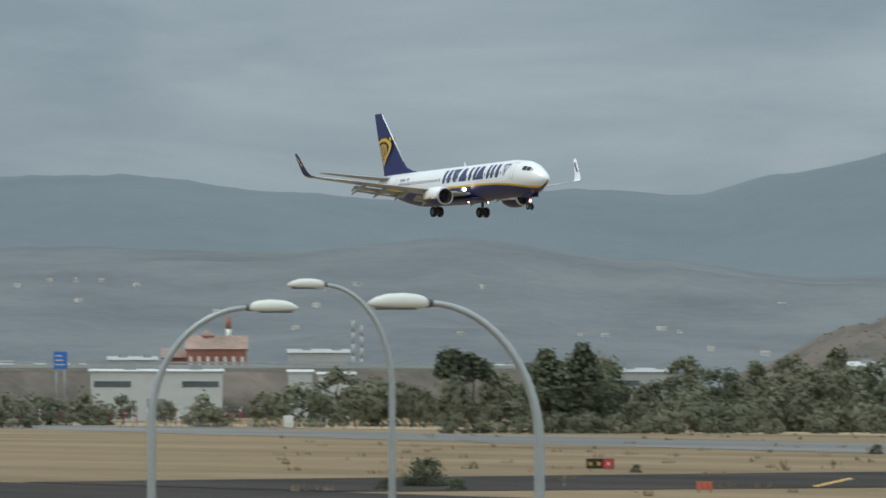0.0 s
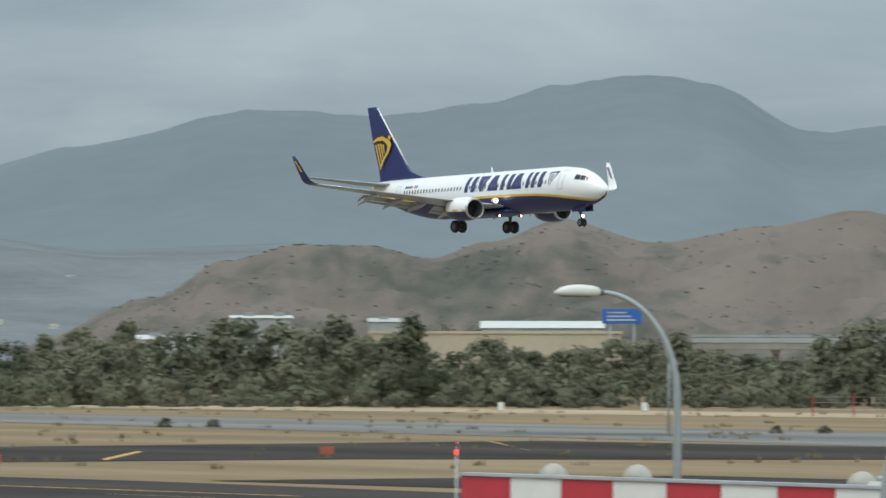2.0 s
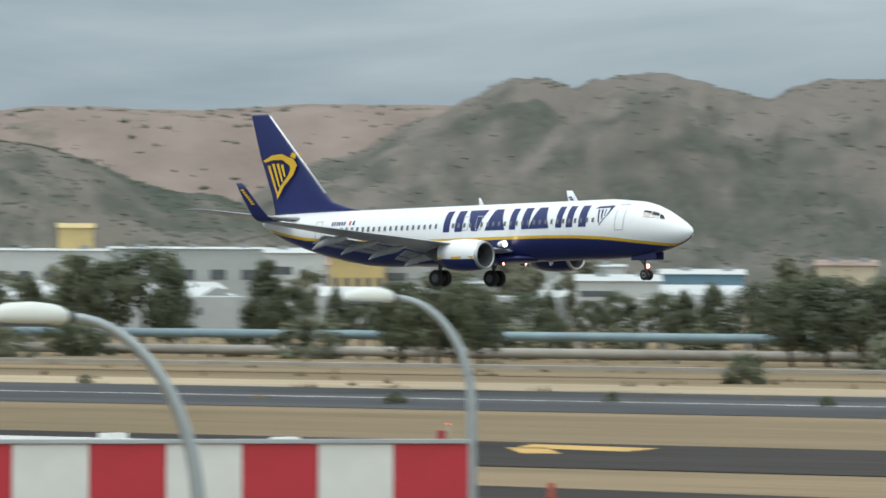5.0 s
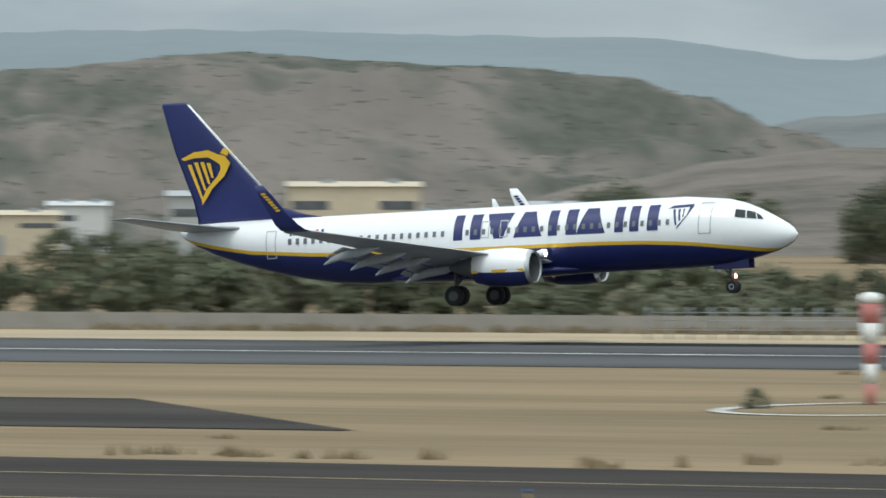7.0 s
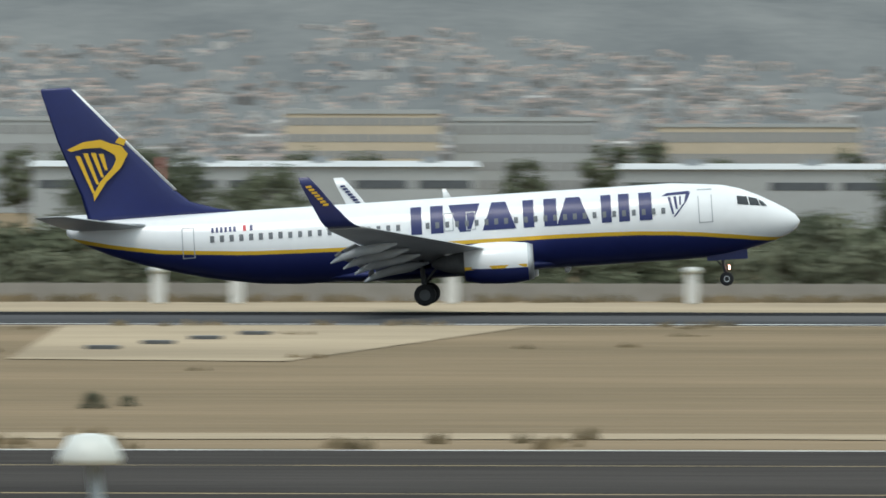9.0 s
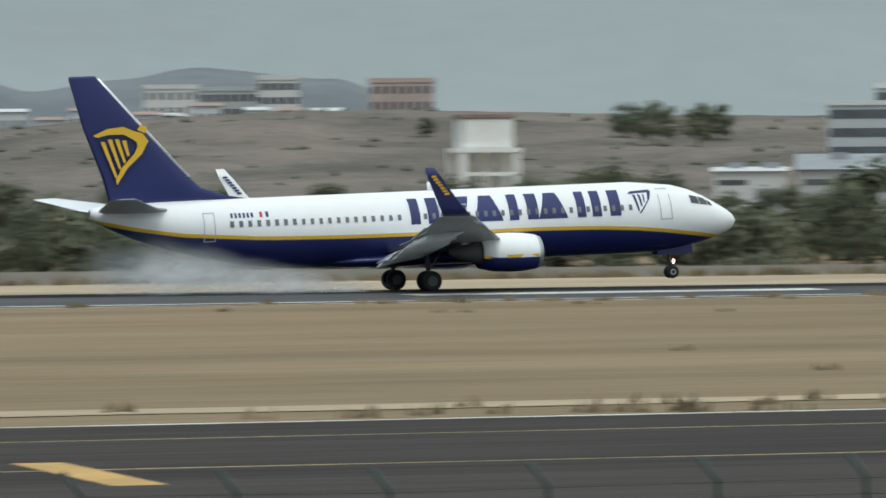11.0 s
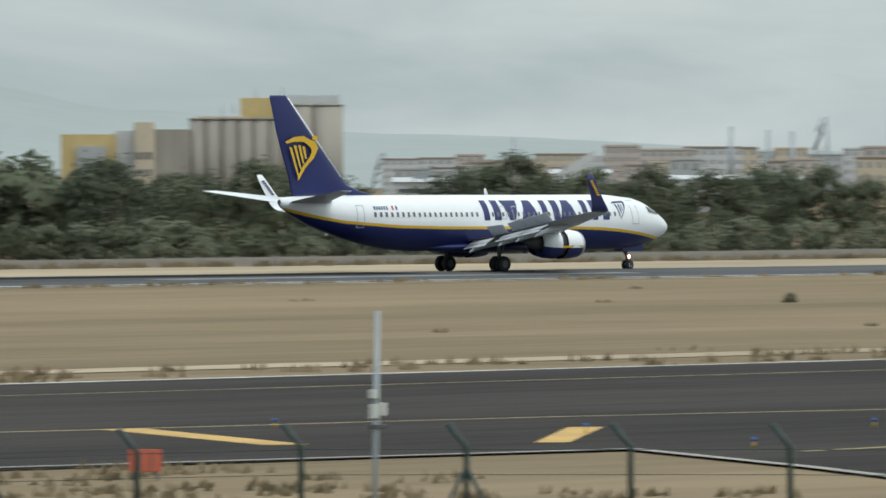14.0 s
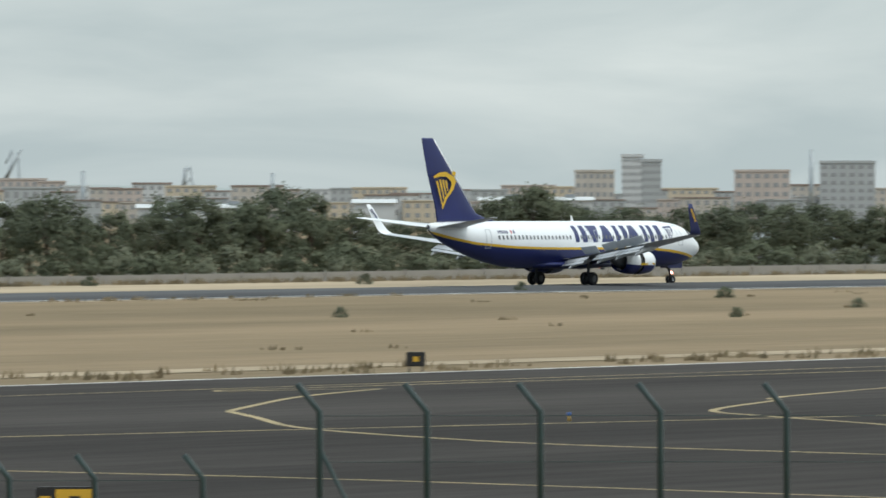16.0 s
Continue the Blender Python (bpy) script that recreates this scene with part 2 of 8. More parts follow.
def cambered(name, x0, x1, y0, y1, up, material, label):
    """A field or stripe that follows the camber."""
    bm = bmesh.new()
    ys = [y0] + [y for y in (340.0, 348.0, LINE, 362.0, 368.0) if y0 < y < y1] + [y1]
    rows = [[bm.verts.new((x, y, crown(y) + up)) for x in (x0, x1)] for y in ys]
    for a, b in zip(rows, rows[1:]):
        bm.faces.new((a[0], a[1], b[1], b[0]))
    return tagged(part(name, bm, material), label, "runway", kind="structure")


cambered("runway", -420, 1500, 332.6, 374.5, 0.0, RUNWAY, "grey asphalt runway with worn side stripes")

# ---- the airliner: x ahead, y to its left, z up, origin on the ground under the main wheels ----
AXIS = ((19.52, 3.1, 0.06), (19.3, 3.1, 0.38), (18.9, 3.13, 0.66), (18.2, 3.2, 1.0), (17.4, 3.31, 1.32), (16.5, 3.4, 1.61), (15.6, 3.44, 1.81),
        (14.4, 3.45, 1.92), (13.0, 3.5, 2.0), (9, 3.5, 2.0), (5, 3.5, 2.0), (1, 3.5, 2.0), (-3, 3.5, 2.0), (-6.5, 3.5, 2.0), (-8.5, 3.57, 1.93),
        (-10.5, 3.73, 1.77), (-12.5, 3.95, 1.55), (-14.5, 4.22, 1.26), (-16.2, 4.5, 0.95), (-17.5, 4.78, 0.62), (-18.3, 4.97, 0.36), (-18.5, 5.0, 0.2))
STRIPE = ((19.6, 2.3), (18, 2.38), (16.4, 2.6), (14.4, 2.86), (12, 3.1), (8, 3.22), (-4, 3.26), (-9, 3.38), (-13.6, 3.72), (-16, 4.12), (-18.6, 4.7))


def along(table, x, k=1):
    t = sorted(table)
    return float(np.interp(x, [r[0] for r in t], [r[k] for r in t]))


def flank(x, z, out=0.012):
    """The point of the right-hand skin at station x and height z."""
    c, h = along(AXIS, x, 1), along(AXIS, x, 2)
    s = max(0.02, 1 - ((z - c) / h) ** 2)
    return Vector((x, -(0.94 * h * math.sqrt(s) + out), z))


def skin_patch(bm, corners, out=0.012, n=4, mat=0):
    """A painted or fitted piece that follows the right-hand skin: four (x, z) corners."""
    (ax, az), (bx, bz), (cx, cz), (dx, dz) = corners
    rows = []
    for j in range(n + 1):
        v = j / n
        rows.append([bm.verts.new(flank(ax + (bx - ax) * u + ((dx - ax) + (ax - bx + cx - dx) * u) * v,
                                        az + (bz - az) * u + ((dz - az) + (az - bz + cz - dz) * u) * v, out)) for u in (0, 0.5, 1)])
    for a, b in zip(rows, rows[1:]):
        for i in range(2):
            f = bm.faces.new((a[i], a[i + 1], b[i + 1], b[i]))
            f.material_index, f.smooth = mat, True
    return bm


def aerofoil(chord, thick, n=9):
    """Section points (back along the chord, up), round the leading edge."""
    pts = []
    for i in range(n):
        u = (1 - math.cos(math.pi * i / (n - 1))) / 2
        pts.append((u, thick * 2.6 * (0.2969 * math.sqrt(u) - 0.126 * u - 0.3516 * u * u + 0.2843 * u ** 3 - 0.1 * u ** 4) * 2))
    up = [(-u * chord, h * chord) for u, h in pts]
    low = [(-u * chord, -0.6 * h * chord) for u, h in pts[-2:0:-1]]
    return up + low


def plank_wing(bm, stations, mat=0, upright=False):
    """Stations: (leading edge x, y, z, chord, thickness)."""
    rings = []
    for x, y, z, c, t in stations:
        if upright:
            rings.append([(x + a, y + h, z) for a, h in aerofoil(c, t)])
        else:
            rings.append([(x + a, y, z + h) for a, h in aerofoil(c, t)])
    return loft(bm, rings, mat)


def airliner():
    top = thing("airliner", "white and navy twin-engine jet airliner with gold stripe, landing gear down", "airplane")
    # body, its painted bands follow the stripe
    bm = bmesh.new()
    xs = [a[0] for a in AXIS]
    fine = sorted(set(xs + [x + 0.5 * (y - x) for x, y in zip(xs, xs[1:])]), reverse=True)
    rows = []
    for x in fine:
        c, h = along(AXIS, x, 1), along(AXIS, x, 2)
        s = along(STRIPE, x)
        a1 = math.asin(max(-0.97, min(0.93, (s - 0.2 - c) / h)))
        a2 = math.asin(max(-0.95, min(0.96, (s - c) / h)))
        angles = [-math.pi / 2 + (a1 + math.pi / 2) * i / 9 for i in range(9)] + [a1, a2] + [a2 + (math.pi / 2 - a2) * i / 9 for i in range(1, 10)]
        right = [(x, -0.94 * h * math.cos(a), c + h * math.sin(a)) for a in angles]
        left = [(x, -p[1], p[2]) for p in right[-2:0:-1]]
        rows.append([bm.verts.new(p) for p in right + left])
    n = len(rows[0])
    for a, b in zip(rows, rows[1:]):
        for i in range(n):
            f = bm.faces.new((a[i], a[(i + 1) % n], b[(i + 1) % n], b[i]))
            f.smooth = True
            k = i if i < 19 else n - 1 - i
            f.material_index = 1 if k < 9 else 2 if k == 9 else 0
    bm.faces.new(rows[0])
    bm.faces.new(rows[-1]).material_index = 3
    bmesh.ops.recalc_face_normals(bm, faces=bm.faces[:])
    body = part("fuselage", bm, (WHITE, NAVY, GOLD, DARKGREY), top, "white over navy body with a gold stripe")
    # belly fairing
    bm = bmesh.new()
    rings = []
    for x, w, d in ((7.5, 0.5, 0.1), (5.5, 1.5, 0.3), (3, 1.95, 0.45), (-1, 1.95, 0.45), (-3.5, 1.6, 0.35), (-5.5, 0.6, 0.1)):
        rings.append([(x, w * math.cos(a), 1.78 + (0.6 * d + 0.14) * math.sin(a)) for a in [math.tau * k / 16 for k in range(16)]])
    part("belly_fairing", loft(bm, rings), NAVY, top)
    # fin with dorsal fillet
    bm = bmesh.new()
    plank_wing(bm, ((-9.0, 0, 5.42, 8.4, 0.02), (-10.6, 0, 5.7, 6.8, 0.035), (-12.0, 0, 6.15, 5.5, 0.06), (-12.75, 0, 6.8, 4.9, 0.075), (-15.4, 0, 9.7, 3.3, 0.08), (-17.75, 0, 12.35, 1.65, 0.08), (-17.9, 0, 12.48, 1.45, 0.05)), upright=True)
    fin = part("tail_fin", bm, NAVY, top, "navy tail fin with a gold emblem")
    bm = bmesh.new()
    plank_wing(bm, ((-12.62, 0, 6.8, 0.24, 0.75), (-15.27, 0, 9.7, 0.22, 0.75), (-17.64, 0, 12.35, 0.18, 0.6)), upright=True)
    part("leading_edge", bm, WHITE, fin, "white leading edge")
    # gold emblem on both faces of the fin: a curved frame with slanting bars
    for s in (-1, 1):
        bm = bmesh.new()

        def quad(p):
            vs = [bm.verts.new((-18.2 + (x + 18.15) * 0.9, s * 0.27, 6.5 + (z - 6.2) * 0.78)) for x, z in p]
            bm.faces.new(vs if s < 0 else vs[::-1])
        arc = [(-18.15, 9.7), (-17.2, 10.15), (-16.2, 10.25), (-15.6, 9.95), (-15.0, 9.75), (-14.65, 9.2), (-15.1, 8.3), (-16.0, 7.4), (-16.75, 6.2)]
        inn = [(-17.9, 9.55), (-17.2, 9.72), (-16.2, 9.72), (-15.7, 9.4), (-15.4, 9.15), (-15.35, 8.85), (-15.6, 8.3), (-16.35, 7.45), (-16.8, 6.6)]
        for i in range(len(arc) - 1):
            quad((inn[i], inn[i + 1], arc[i + 1], arc[i]))
        quad(((-15.35, 10.0), (-14.85, 9.75), (-14.7, 10.15), (-15.1, 10.35)))
        for x0, z0, x1, z1 in ((-17.55, 9.25, -16.75, 6.7), (-17.1, 9.4, -16.5, 7.3), (-16.65, 9.4, -16.2, 7.75), (-16.2, 9.3, -15.95, 8.2)):
            quad(((x1 - 0.08, z1), (x1 + 0.08, z1), (x0 + 0.14, z0), (x0 - 0.14, z0)))
        part("emblem", bm, GOLD, fin, "gold emblem of a curved frame and slanting bars")
    # tailplanes
    for s in (-1, 1):
        bm = bmesh.new()
        plank_wing(bm, ((-13.9, s * 0.5, 5.0, 4.1, 0.09), (-15.0, s * 1.6, 5.12, 3.5, 0.08), (-18.0, s * 7.0, 5.78, 1.5, 0.07), (-18.4, s * 7.2, 5.8, 1.0, 0.04)))
        part("tailplane", bm, WHITE if s > 0 else WINGGREY, top)
    # wings, flaps, spoilers, winglets, engines, gear
    spoilers, sleeves = [], []
    for s in (-1, 1):
        def at(y):
            u = (y - 1.7) / 15.3
            return (5.3 - 1.75 * min(1, (y - 1.7) / 3.1) - max(0, y - 4.8) * 0.517, 2.25 + 0.142 * (y - 1.7),
                    -1.9 - max(0, y - 4.8) * 0.2)
        bm = bmesh.new()
        st = []
        for y in (0.8, 1.7, 3.2, 4.8, 7.5, 10.5, 13.5, 15.7, 16.4):
            le, z, te = at(max(1.7, y))
            st.append((le, s * y, z, le - te, 0.065 if y < 6 else 0.055))
        plank_wing(bm, st)
        wing = part("wing", bm, WINGGREY, top, "pale grey swept wing")
        bm = bmesh.new()
        st = []
        for y in (2.0, 4.8, 10.5, 16.3):
            le, z, te = at(y)
            st.append((le + 0.1, s * y, z - 0.02, 0.42, 0.25))
        plank_wing(bm, st)
        part("slat", bm, METAL, wing, "bare metal leading-edge slat")
        le, z, te = at(16.4)
        bm = bmesh.new()
        st = []
        for dy, dz, dx, c in ((0, 0, 0, 1.62), (0.28, 0.12, -0.28, 1.5), (0.5, 0.42, -0.62, 1.35), (0.66, 1.1, -1.2, 1.08), (0.85, 2.1, -1.95, 0.8), (0.95, 2.62, -2.4, 0.52)):
            st.append((le + dx, s * (16.4 + dy), z + dz, c, 0.05))
        rings = []
        for k, (x, y, zz, c, t) in enumerate(st):
            lean = (0, 0.5, 1.0, 1.35, 1.38, 1.38)[k]
            rings.append([(x + a, y - s * h * math.sin(lean), zz + h * math.cos(lean)) for a, h in aerofoil(c, t)])
        bm = loft(bm, rings)
        for f in bm.faces:
            f.normal_update()
            if f.normal.y * s < -0.2:
                f.material_index = 1
        wl_ = part("winglet", bm, (NAVY, WHITE), wing, "upturned winglet, navy outside and white inside")
        # worn marks on the winglet
        for side, mat, off in ((1, GOLD, 0.09), (-1, NAVY, -0.09)):
            for k in range(7):
                bm = bmesh.new()
                u = 0.22 + 0.62 * k / 7
                x = le - 1.0 - 1.45 * u - 0.32
                y = s * (17.0 + 0.3 * u + off * 0.9)
                zz = z + 0.75 + 1.75 * u
                p = [(x - 0.12, y, zz), (x + 0.16, y, zz + 0.02), (x + 0.1, y + s * 0.02, zz + 0.13), (x - 0.16, y + s * 0.02, zz + 0.11)]
                bm.faces.new([bm.verts.new(q) for q in (p if side * s < 0 else p[::-1])])
                part("lettering_bar", bm, mat, wl_)
        for y0, y1, drop in ((2.0, 4.3, 25), (5.4, 8.2, 22), (8.25, 11.2, 22)):
            (l0, z0, t0), (l1, z1, t1) = at(y0), at(y1)
            a = radians(drop)
            bm = bmesh.new()
            for shift, c in ((0.05, 0.8), (-0.85, 0.36)):
                aa = a if shift > 0 else a * 1.4
                ox, oz = (0.15, -0.12) if shift > 0 else (-0.78 * math.cos(a) + 0.08, -0.17 - 0.78 * math.sin(a))
                rings = []
                for y, zz, te in ((y0, z0, t0), (y1, z1, t1)):
                    rings.append([(te + ox + u * math.cos(aa) - h * math.sin(aa) * 0.3, s * y, zz + oz + u * math.sin(aa) + h) for u, h in aerofoil(c, 0.06)])
                loft(bm, rings)
            part("flap", bm, WINGGREY, wing, "lowered pale flap panel")
        for y in (3.0, 6.3, 8.6, 11.0):
            le_, z_, te_ = at(y)
            bm = bmesh.new()
            rings = []
            for x, zz, r in ((te_ + 2.2, z_ - 0.22, 0.05), (te_ + 1.3, z_ - 0.38, 0.2), (te_ + 0.2, z_ - 0.5, 0.22), (te_ - 0.7, z_ - 0.75, 0.15), (te_ - 1.2, z_ - 1.0, 0.04)):
                rings.append([(x, s * y + r * 0.7 * math.cos(q), zz + r * 1.2 * math.sin(q)) for q in [math.tau * k / 10 for k in range(10)]])
            part("flap_track_fairing", loft(bm, rings), WINGGREY, wing)
        for y0, y1 in ((3.2, 4.7), (5.6, 7.1), (7.2, 8.7), (8.8, 10.3)):
            (l0, z0, t0), (l1, z1, t1) = at(y0), at(y1)
            bm = bmesh.new()
            hx, hz = (t0 + t1) / 2 + 0.95, (z0 + z1) / 2 + 0.14
            dx = (t1 - t0) / 2
            top_ = [(-dx, -(y1 - y0) / 2), (dx, (y1 - y0) / 2), (dx - 0.85, (y1 - y0) / 2), (-dx - 0.85, -(y1 - y0) / 2)]
            zz = [-(z1 - z0) / 2, (z1 - z0) / 2, (z1 - z0) / 2 - 0.05, -(z1 - z0) / 2 - 0.05]
            lo = [bm.verts.new((x, s * y, h)) for (x, y), h in zip(top_, zz)]
            hi = [bm.verts.new((x, s * y, h + 0.035)) for (x, y), h in zip(top_, zz)]
            bm.faces.new(lo[::-1]), bm.faces.new(hi)
            for i in range(4):
                bm.faces.new((lo[i], lo[(i + 1) % 4], hi[(i + 1) % 4], hi[i]))
            bmesh.ops.recalc_face_normals(bm, faces=bm.faces[:])
            sp = part("spoiler", bm, WINGGREY, top, "wing spoiler panel")
            sp.matrix_basis = pose(hx, s * (y0 + y1) / 2, hz)
            spoilers.append((sp, (hx, s * (y0 + y1) / 2, hz)))
        # engine
        def ring(x, r, cz, flat=1.0):
            return [(x, s * 4.83 + r * 1.03 * math.cos(q), cz + r * math.sin(q) * (flat if math.sin(q) < 0 else 1)) for q in [math.tau * k / 24 for k in range(24)]]
        bm = bmesh.new()
        loft(bm, [ring(3.9, 1.08, 2.0), ring(4.7, 1.06, 1.98), ring(5.45, 0.98, 1.95, 0.96), ring(5.72, 0.9, 1.93, 0.95), ring(5.62, 0.79, 1.93), ring(5.0, 0.77, 1.95), ring(4.4, 0.77, 1.96)], caps=False)
        for f in bm.faces:
            c = f.calc_center_median()
            r = math.hypot(c.y - s * 4.83, c.z - 1.95)
            if c.x > 5.5:
                f.material_index = 1
            elif r < 0.82:
                f.material_index = 2
            elif c.z < 1.74:
                f.material_index = 3
        eng = part("engine_cowl", bm, (WHITE, METAL, DARKGREY, NAVY), top, "white engine cowl with metal lip and navy underside")
        bm = bmesh.new()
        loft(bm, [ring(3.9, 1.075, 2.0), ring(3.0, 1.04, 2.02), ring(2.2, 0.9, 2.06), ring(2.19, 0.84, 2.06), ring(3.0, 0.95, 2.02)], caps=False)
        for f in bm.faces:
            if f.calc_center_median().z < 1.74:
                f.material_index = 1
        sleeve = part("reverser_sleeve", bm, (WHITE, NAVY), top, "sliding white thrust reverser sleeve")
        sleeves.append(sleeve)
        bm = bmesh.new()
        for x0, x1, z in ((2.2, 3.895, 1.82), (3.905, 5.4, 1.82)):
            q = [(x0, z - 0.1), (x1, z - 0.1), (x1, z + 0.06), (x0, z + 0.06)]
            vs = []
            for x, zz in q:
                cz = 2.0
                r = float(np.interp(x, (2.2, 3.0, 3.9, 4.7, 5.45), (0.9, 1.04, 1.08, 1.06, 0.98))) + 0.015
                vs.append(bm.verts.new((x, s * 4.83 + s * 1.03 * math.sqrt(max(0, r * r - (zz - cz) ** 2)), zz)))
            bm.faces.new(vs)
        part("gold_band", bm, GOLD, eng)
        bm = bmesh.new()
        loft(bm, [ring(3.95, 0.93, 2.0), ring(2.6, 0.8, 2.05), ring(2.0, 0.62, 2.08), ring(1.1, 0.4, 2.12), ring(0.5, 0.15, 2.14)])
        part("engine_core", bm, DARKGREY, eng, "dark metal exhaust core")
        bm = bmesh.new()
        loft(bm, [ring(4.5, 0.76, 1.96), ring(4.45, 0.3, 1.96), ring(4.95, 0.02, 1.96)])
        part("fan", bm, BLACK, eng, "dark fan and spinner")
        bm = bmesh.new()
        box(bm, 1.2, 4.4, s * 4.83 - 0.17, s * 4.83 + 0.17, 2.1, 3.0, bevel=0.1)
        part("pylon", bm, WHITE, wing)
        # main gear
        bm = bmesh.new()
        tube(bm, ((-0.1, s * 2.75, 2.5), (0, s * 2.86, 0.55)), 0.13)
        tube(bm, ((0.05, s * 2.86, 1.2), (0.9, s * 2.5, 2.2)), 0.06)
        tube(bm, ((0, s * 2.3, 0.55), (0, s * 3.4, 0.55)), 0.09)
        leg = part("main_gear_leg", bm, DARKGREY, top, "dark main landing gear leg")
        for y in (2.46, 3.26):
            bm = bmesh.new()
            prof = ((0.16, 0.3), (0.2, 0.42), (0.18, 0.52), (0.1, 0.565), (-0.1, 0.565), (-0.18, 0.52), (-0.2, 0.42), (-0.16, 0.3))
            loft(bm, [[(r * math.cos(q), w, r * math.sin(q)) for q in [math.tau * k / 20 for k in range(20)]] for w, r in prof])
            tyre = part("wheel", bm, RUBBER, leg, "black tyre")
            tyre.matrix_basis = pose(0, s * y, 0.565)
            bm = bmesh.new()
            loft(bm, [[(r * math.cos(q), w, r * math.sin(q)) for q in [math.tau * k / 14 for k in range(14)]] for w, r in ((-0.17, 0.29), (-0.12, 0.1), (0.12, 0.1), (0.17, 0.29))])
            part("rim", bm, DARKGREY, tyre)
        # lamps set in short dark housings, shining ahead
        for name, x, y, z, r, mat, lab in (("landing_lamp", 5.15, 2.3, 2.72, 0.3, LAMPGLOW, "lit landing lamp at the wing root"), ("turnoff_lamp", 4.1, 1.2, 1.42, 0.15, REDGLOW, "lit reddish lamp under the belly")):
            bm = bmesh.new()
            loft(bm, [[(x + dx, s * y + q * math.cos(a), z + 0.8 * q * math.sin(a)) for a in [math.tau * k / 12 for k in range(12)]] for dx, q in ((-0.4, r * 0.6), (-0.1, r), (0.14, r), (0.14, r * 0.9), (0.0, r * 0.88))], caps=False)
            lamp = part(name, bm, WHITE if r > 0.2 else DARKGREY, top, lab)
            bm = bmesh.new()
            bm.faces.new([bm.verts.new((x + 0.03, s * y + r * 0.9 * math.cos(a), z + 0.72 * r * math.sin(a))) for a in [math.tau * k / 12 for k in range(12)]])
            part("lens", bm, mat, lamp)
    # nose gear
    bm = bmesh.new()
    tube(bm, ((15.3, 0, 2.0), (15.55, 0, 0.4)), 0.09)
    tube(bm, ((15.5, 0, 0.9), (14.7, 0, 1.8)), 0.05)
    tube(bm, ((15.55, -0.28, 0.36), (15.55, 0.28, 0.36)), 0.07)
    nose = part("nose_gear_leg", bm, DARKGREY, top)
    for y in (-0.22, 0.22):
        bm = bmesh.new()
        loft(bm, [[(r * math.cos(q), w, r * math.sin(q)) for q in [math.tau * k / 18 for k in range(18)]] for w, r in ((-0.1, 0.2), (-0.11, 0.3), (-0.05, 0.36), (0.05, 0.36), (0.11, 0.3), (0.1, 0.2))])
        tyre = part("wheel", bm, RUBBER, nose, "black nose wheel tyre")
        tyre.matrix_basis = pose(15.55, y, 0.36)
        bm = bmesh.new()
        loft(bm, [[(r * math.cos(q), w, r * math.sin(q)) for q in [math.tau * k / 14 for k in range(14)]] for w, r in ((-0.09, 0.19), (-0.115, 0.12), (0.115, 0.12), (0.09, 0.19))])
        part("rim", bm, METAL, tyre)
    for y in (-0.42, 0.42):
        bm = bmesh.new()
        box(bm, 14.6, 16.7, y - 0.02, y + 0.02, 1.35, 1.85, bevel=0.01)
        part("gear_door", bm, NAVY, top, "open navy nose gear door")
    bm = bmesh.new()
    loft(bm, [[(x, r * math.cos(q), 0.95 + r * math.sin(q)) for q in [math.tau * k / 10 for k in range(10)]] for x, r in ((15.68, 0.14), (15.74, 0.12), (15.78, 0.04))])
    part("taxi_lamp", bm, REDGLOW, nose, "lit taxi lamp")
    # cabin windows
    first = None
    for k in range(47):
        x = 12.5 - 0.508 * k
        if k in (25, 26) or -3.2 < x < -2.9:
            continue
        if first is None:
            # the straight part of the body has one section, so one mesh serves
            bm = bmesh.new()
            skin_patch(bm, ((4.9, 3.95), (5.1, 3.95), (5.1, 4.26), (4.9, 4.26)), 0.03)
            first = part("cabin_window", bm, WINDOW, top)
            first.matrix_basis = pose(x - 5.0, 0, 0)
        elif x > -7:
            share("cabin_window", first, top, pose(x - 5.0, 0, 0))
        else:
            bm = bmesh.new()
            skin_patch(bm, ((x - 0.11, 3.95), (x + 0.11, 3.95), (x + 0.11, 4.29), (x - 0.11, 4.29)), 0.03)
            part("cabin_window", bm, WINDOW, top)
    # doors and exits as thin proud frames
    def door(x0, x1, z0, z1, name):
        bm = bmesh.new()
        w = 0.05
        for c in (((x0, z0), (x0 + w, z0), (x0 + w, z1), (x0, z1)), ((x1 - w, z0), (x1, z0), (x1, z1), (x1 - w, z1)),
                  ((x0, z0), (x1, z0), (x1, z0 + w), (x0, z0 + w)), ((x0, z1 - w), (x1, z1 - w), (x1, z1), (x0, z1))):
            skin_patch(bm, c, 0.02)
        part(name, bm, WINGGREY, top)
    door(14.3, 15.03, 3.35, 5.1, "door_outline")
    door(-12.45, -11.8, 3.2, 4.8, "door_outline")
    door(1.15, 1.65, 3.75, 4.7, "exit_outline")
    door(2.3, 2.8, 3.75, 4.7, "exit_outline")
    # cockpit panes
    for c in (((16.35, 4.2), (16.92, 4.13), (16.84, 4.56), (16.32, 4.64)), ((16.98, 4.12), (17.5, 4.05), (17.36, 4.42), (16.9, 4.55)), ((17.56, 4.04), (17.86, 4.0), (17.66, 4.24), (17.42, 4.38))):
        bm = bmesh.new()
        skin_patch(bm, c, 0.025)
        part("cockpit_pane", bm, GLASS, top, "dark cockpit pane")
        bm = bmesh.new()
        skin_patch(bm, c, 0.025)
        for v in bm.verts:
            v.co.y = -v.co.y
        bmesh.ops.reverse_faces(bm, faces=bm.faces[:])
        part("cockpit_pane", bm, GLASS, top, "dark cockpit pane")
    # the large title as plain navy bars and wedges
    z0, z1 = 3.68, 5.1
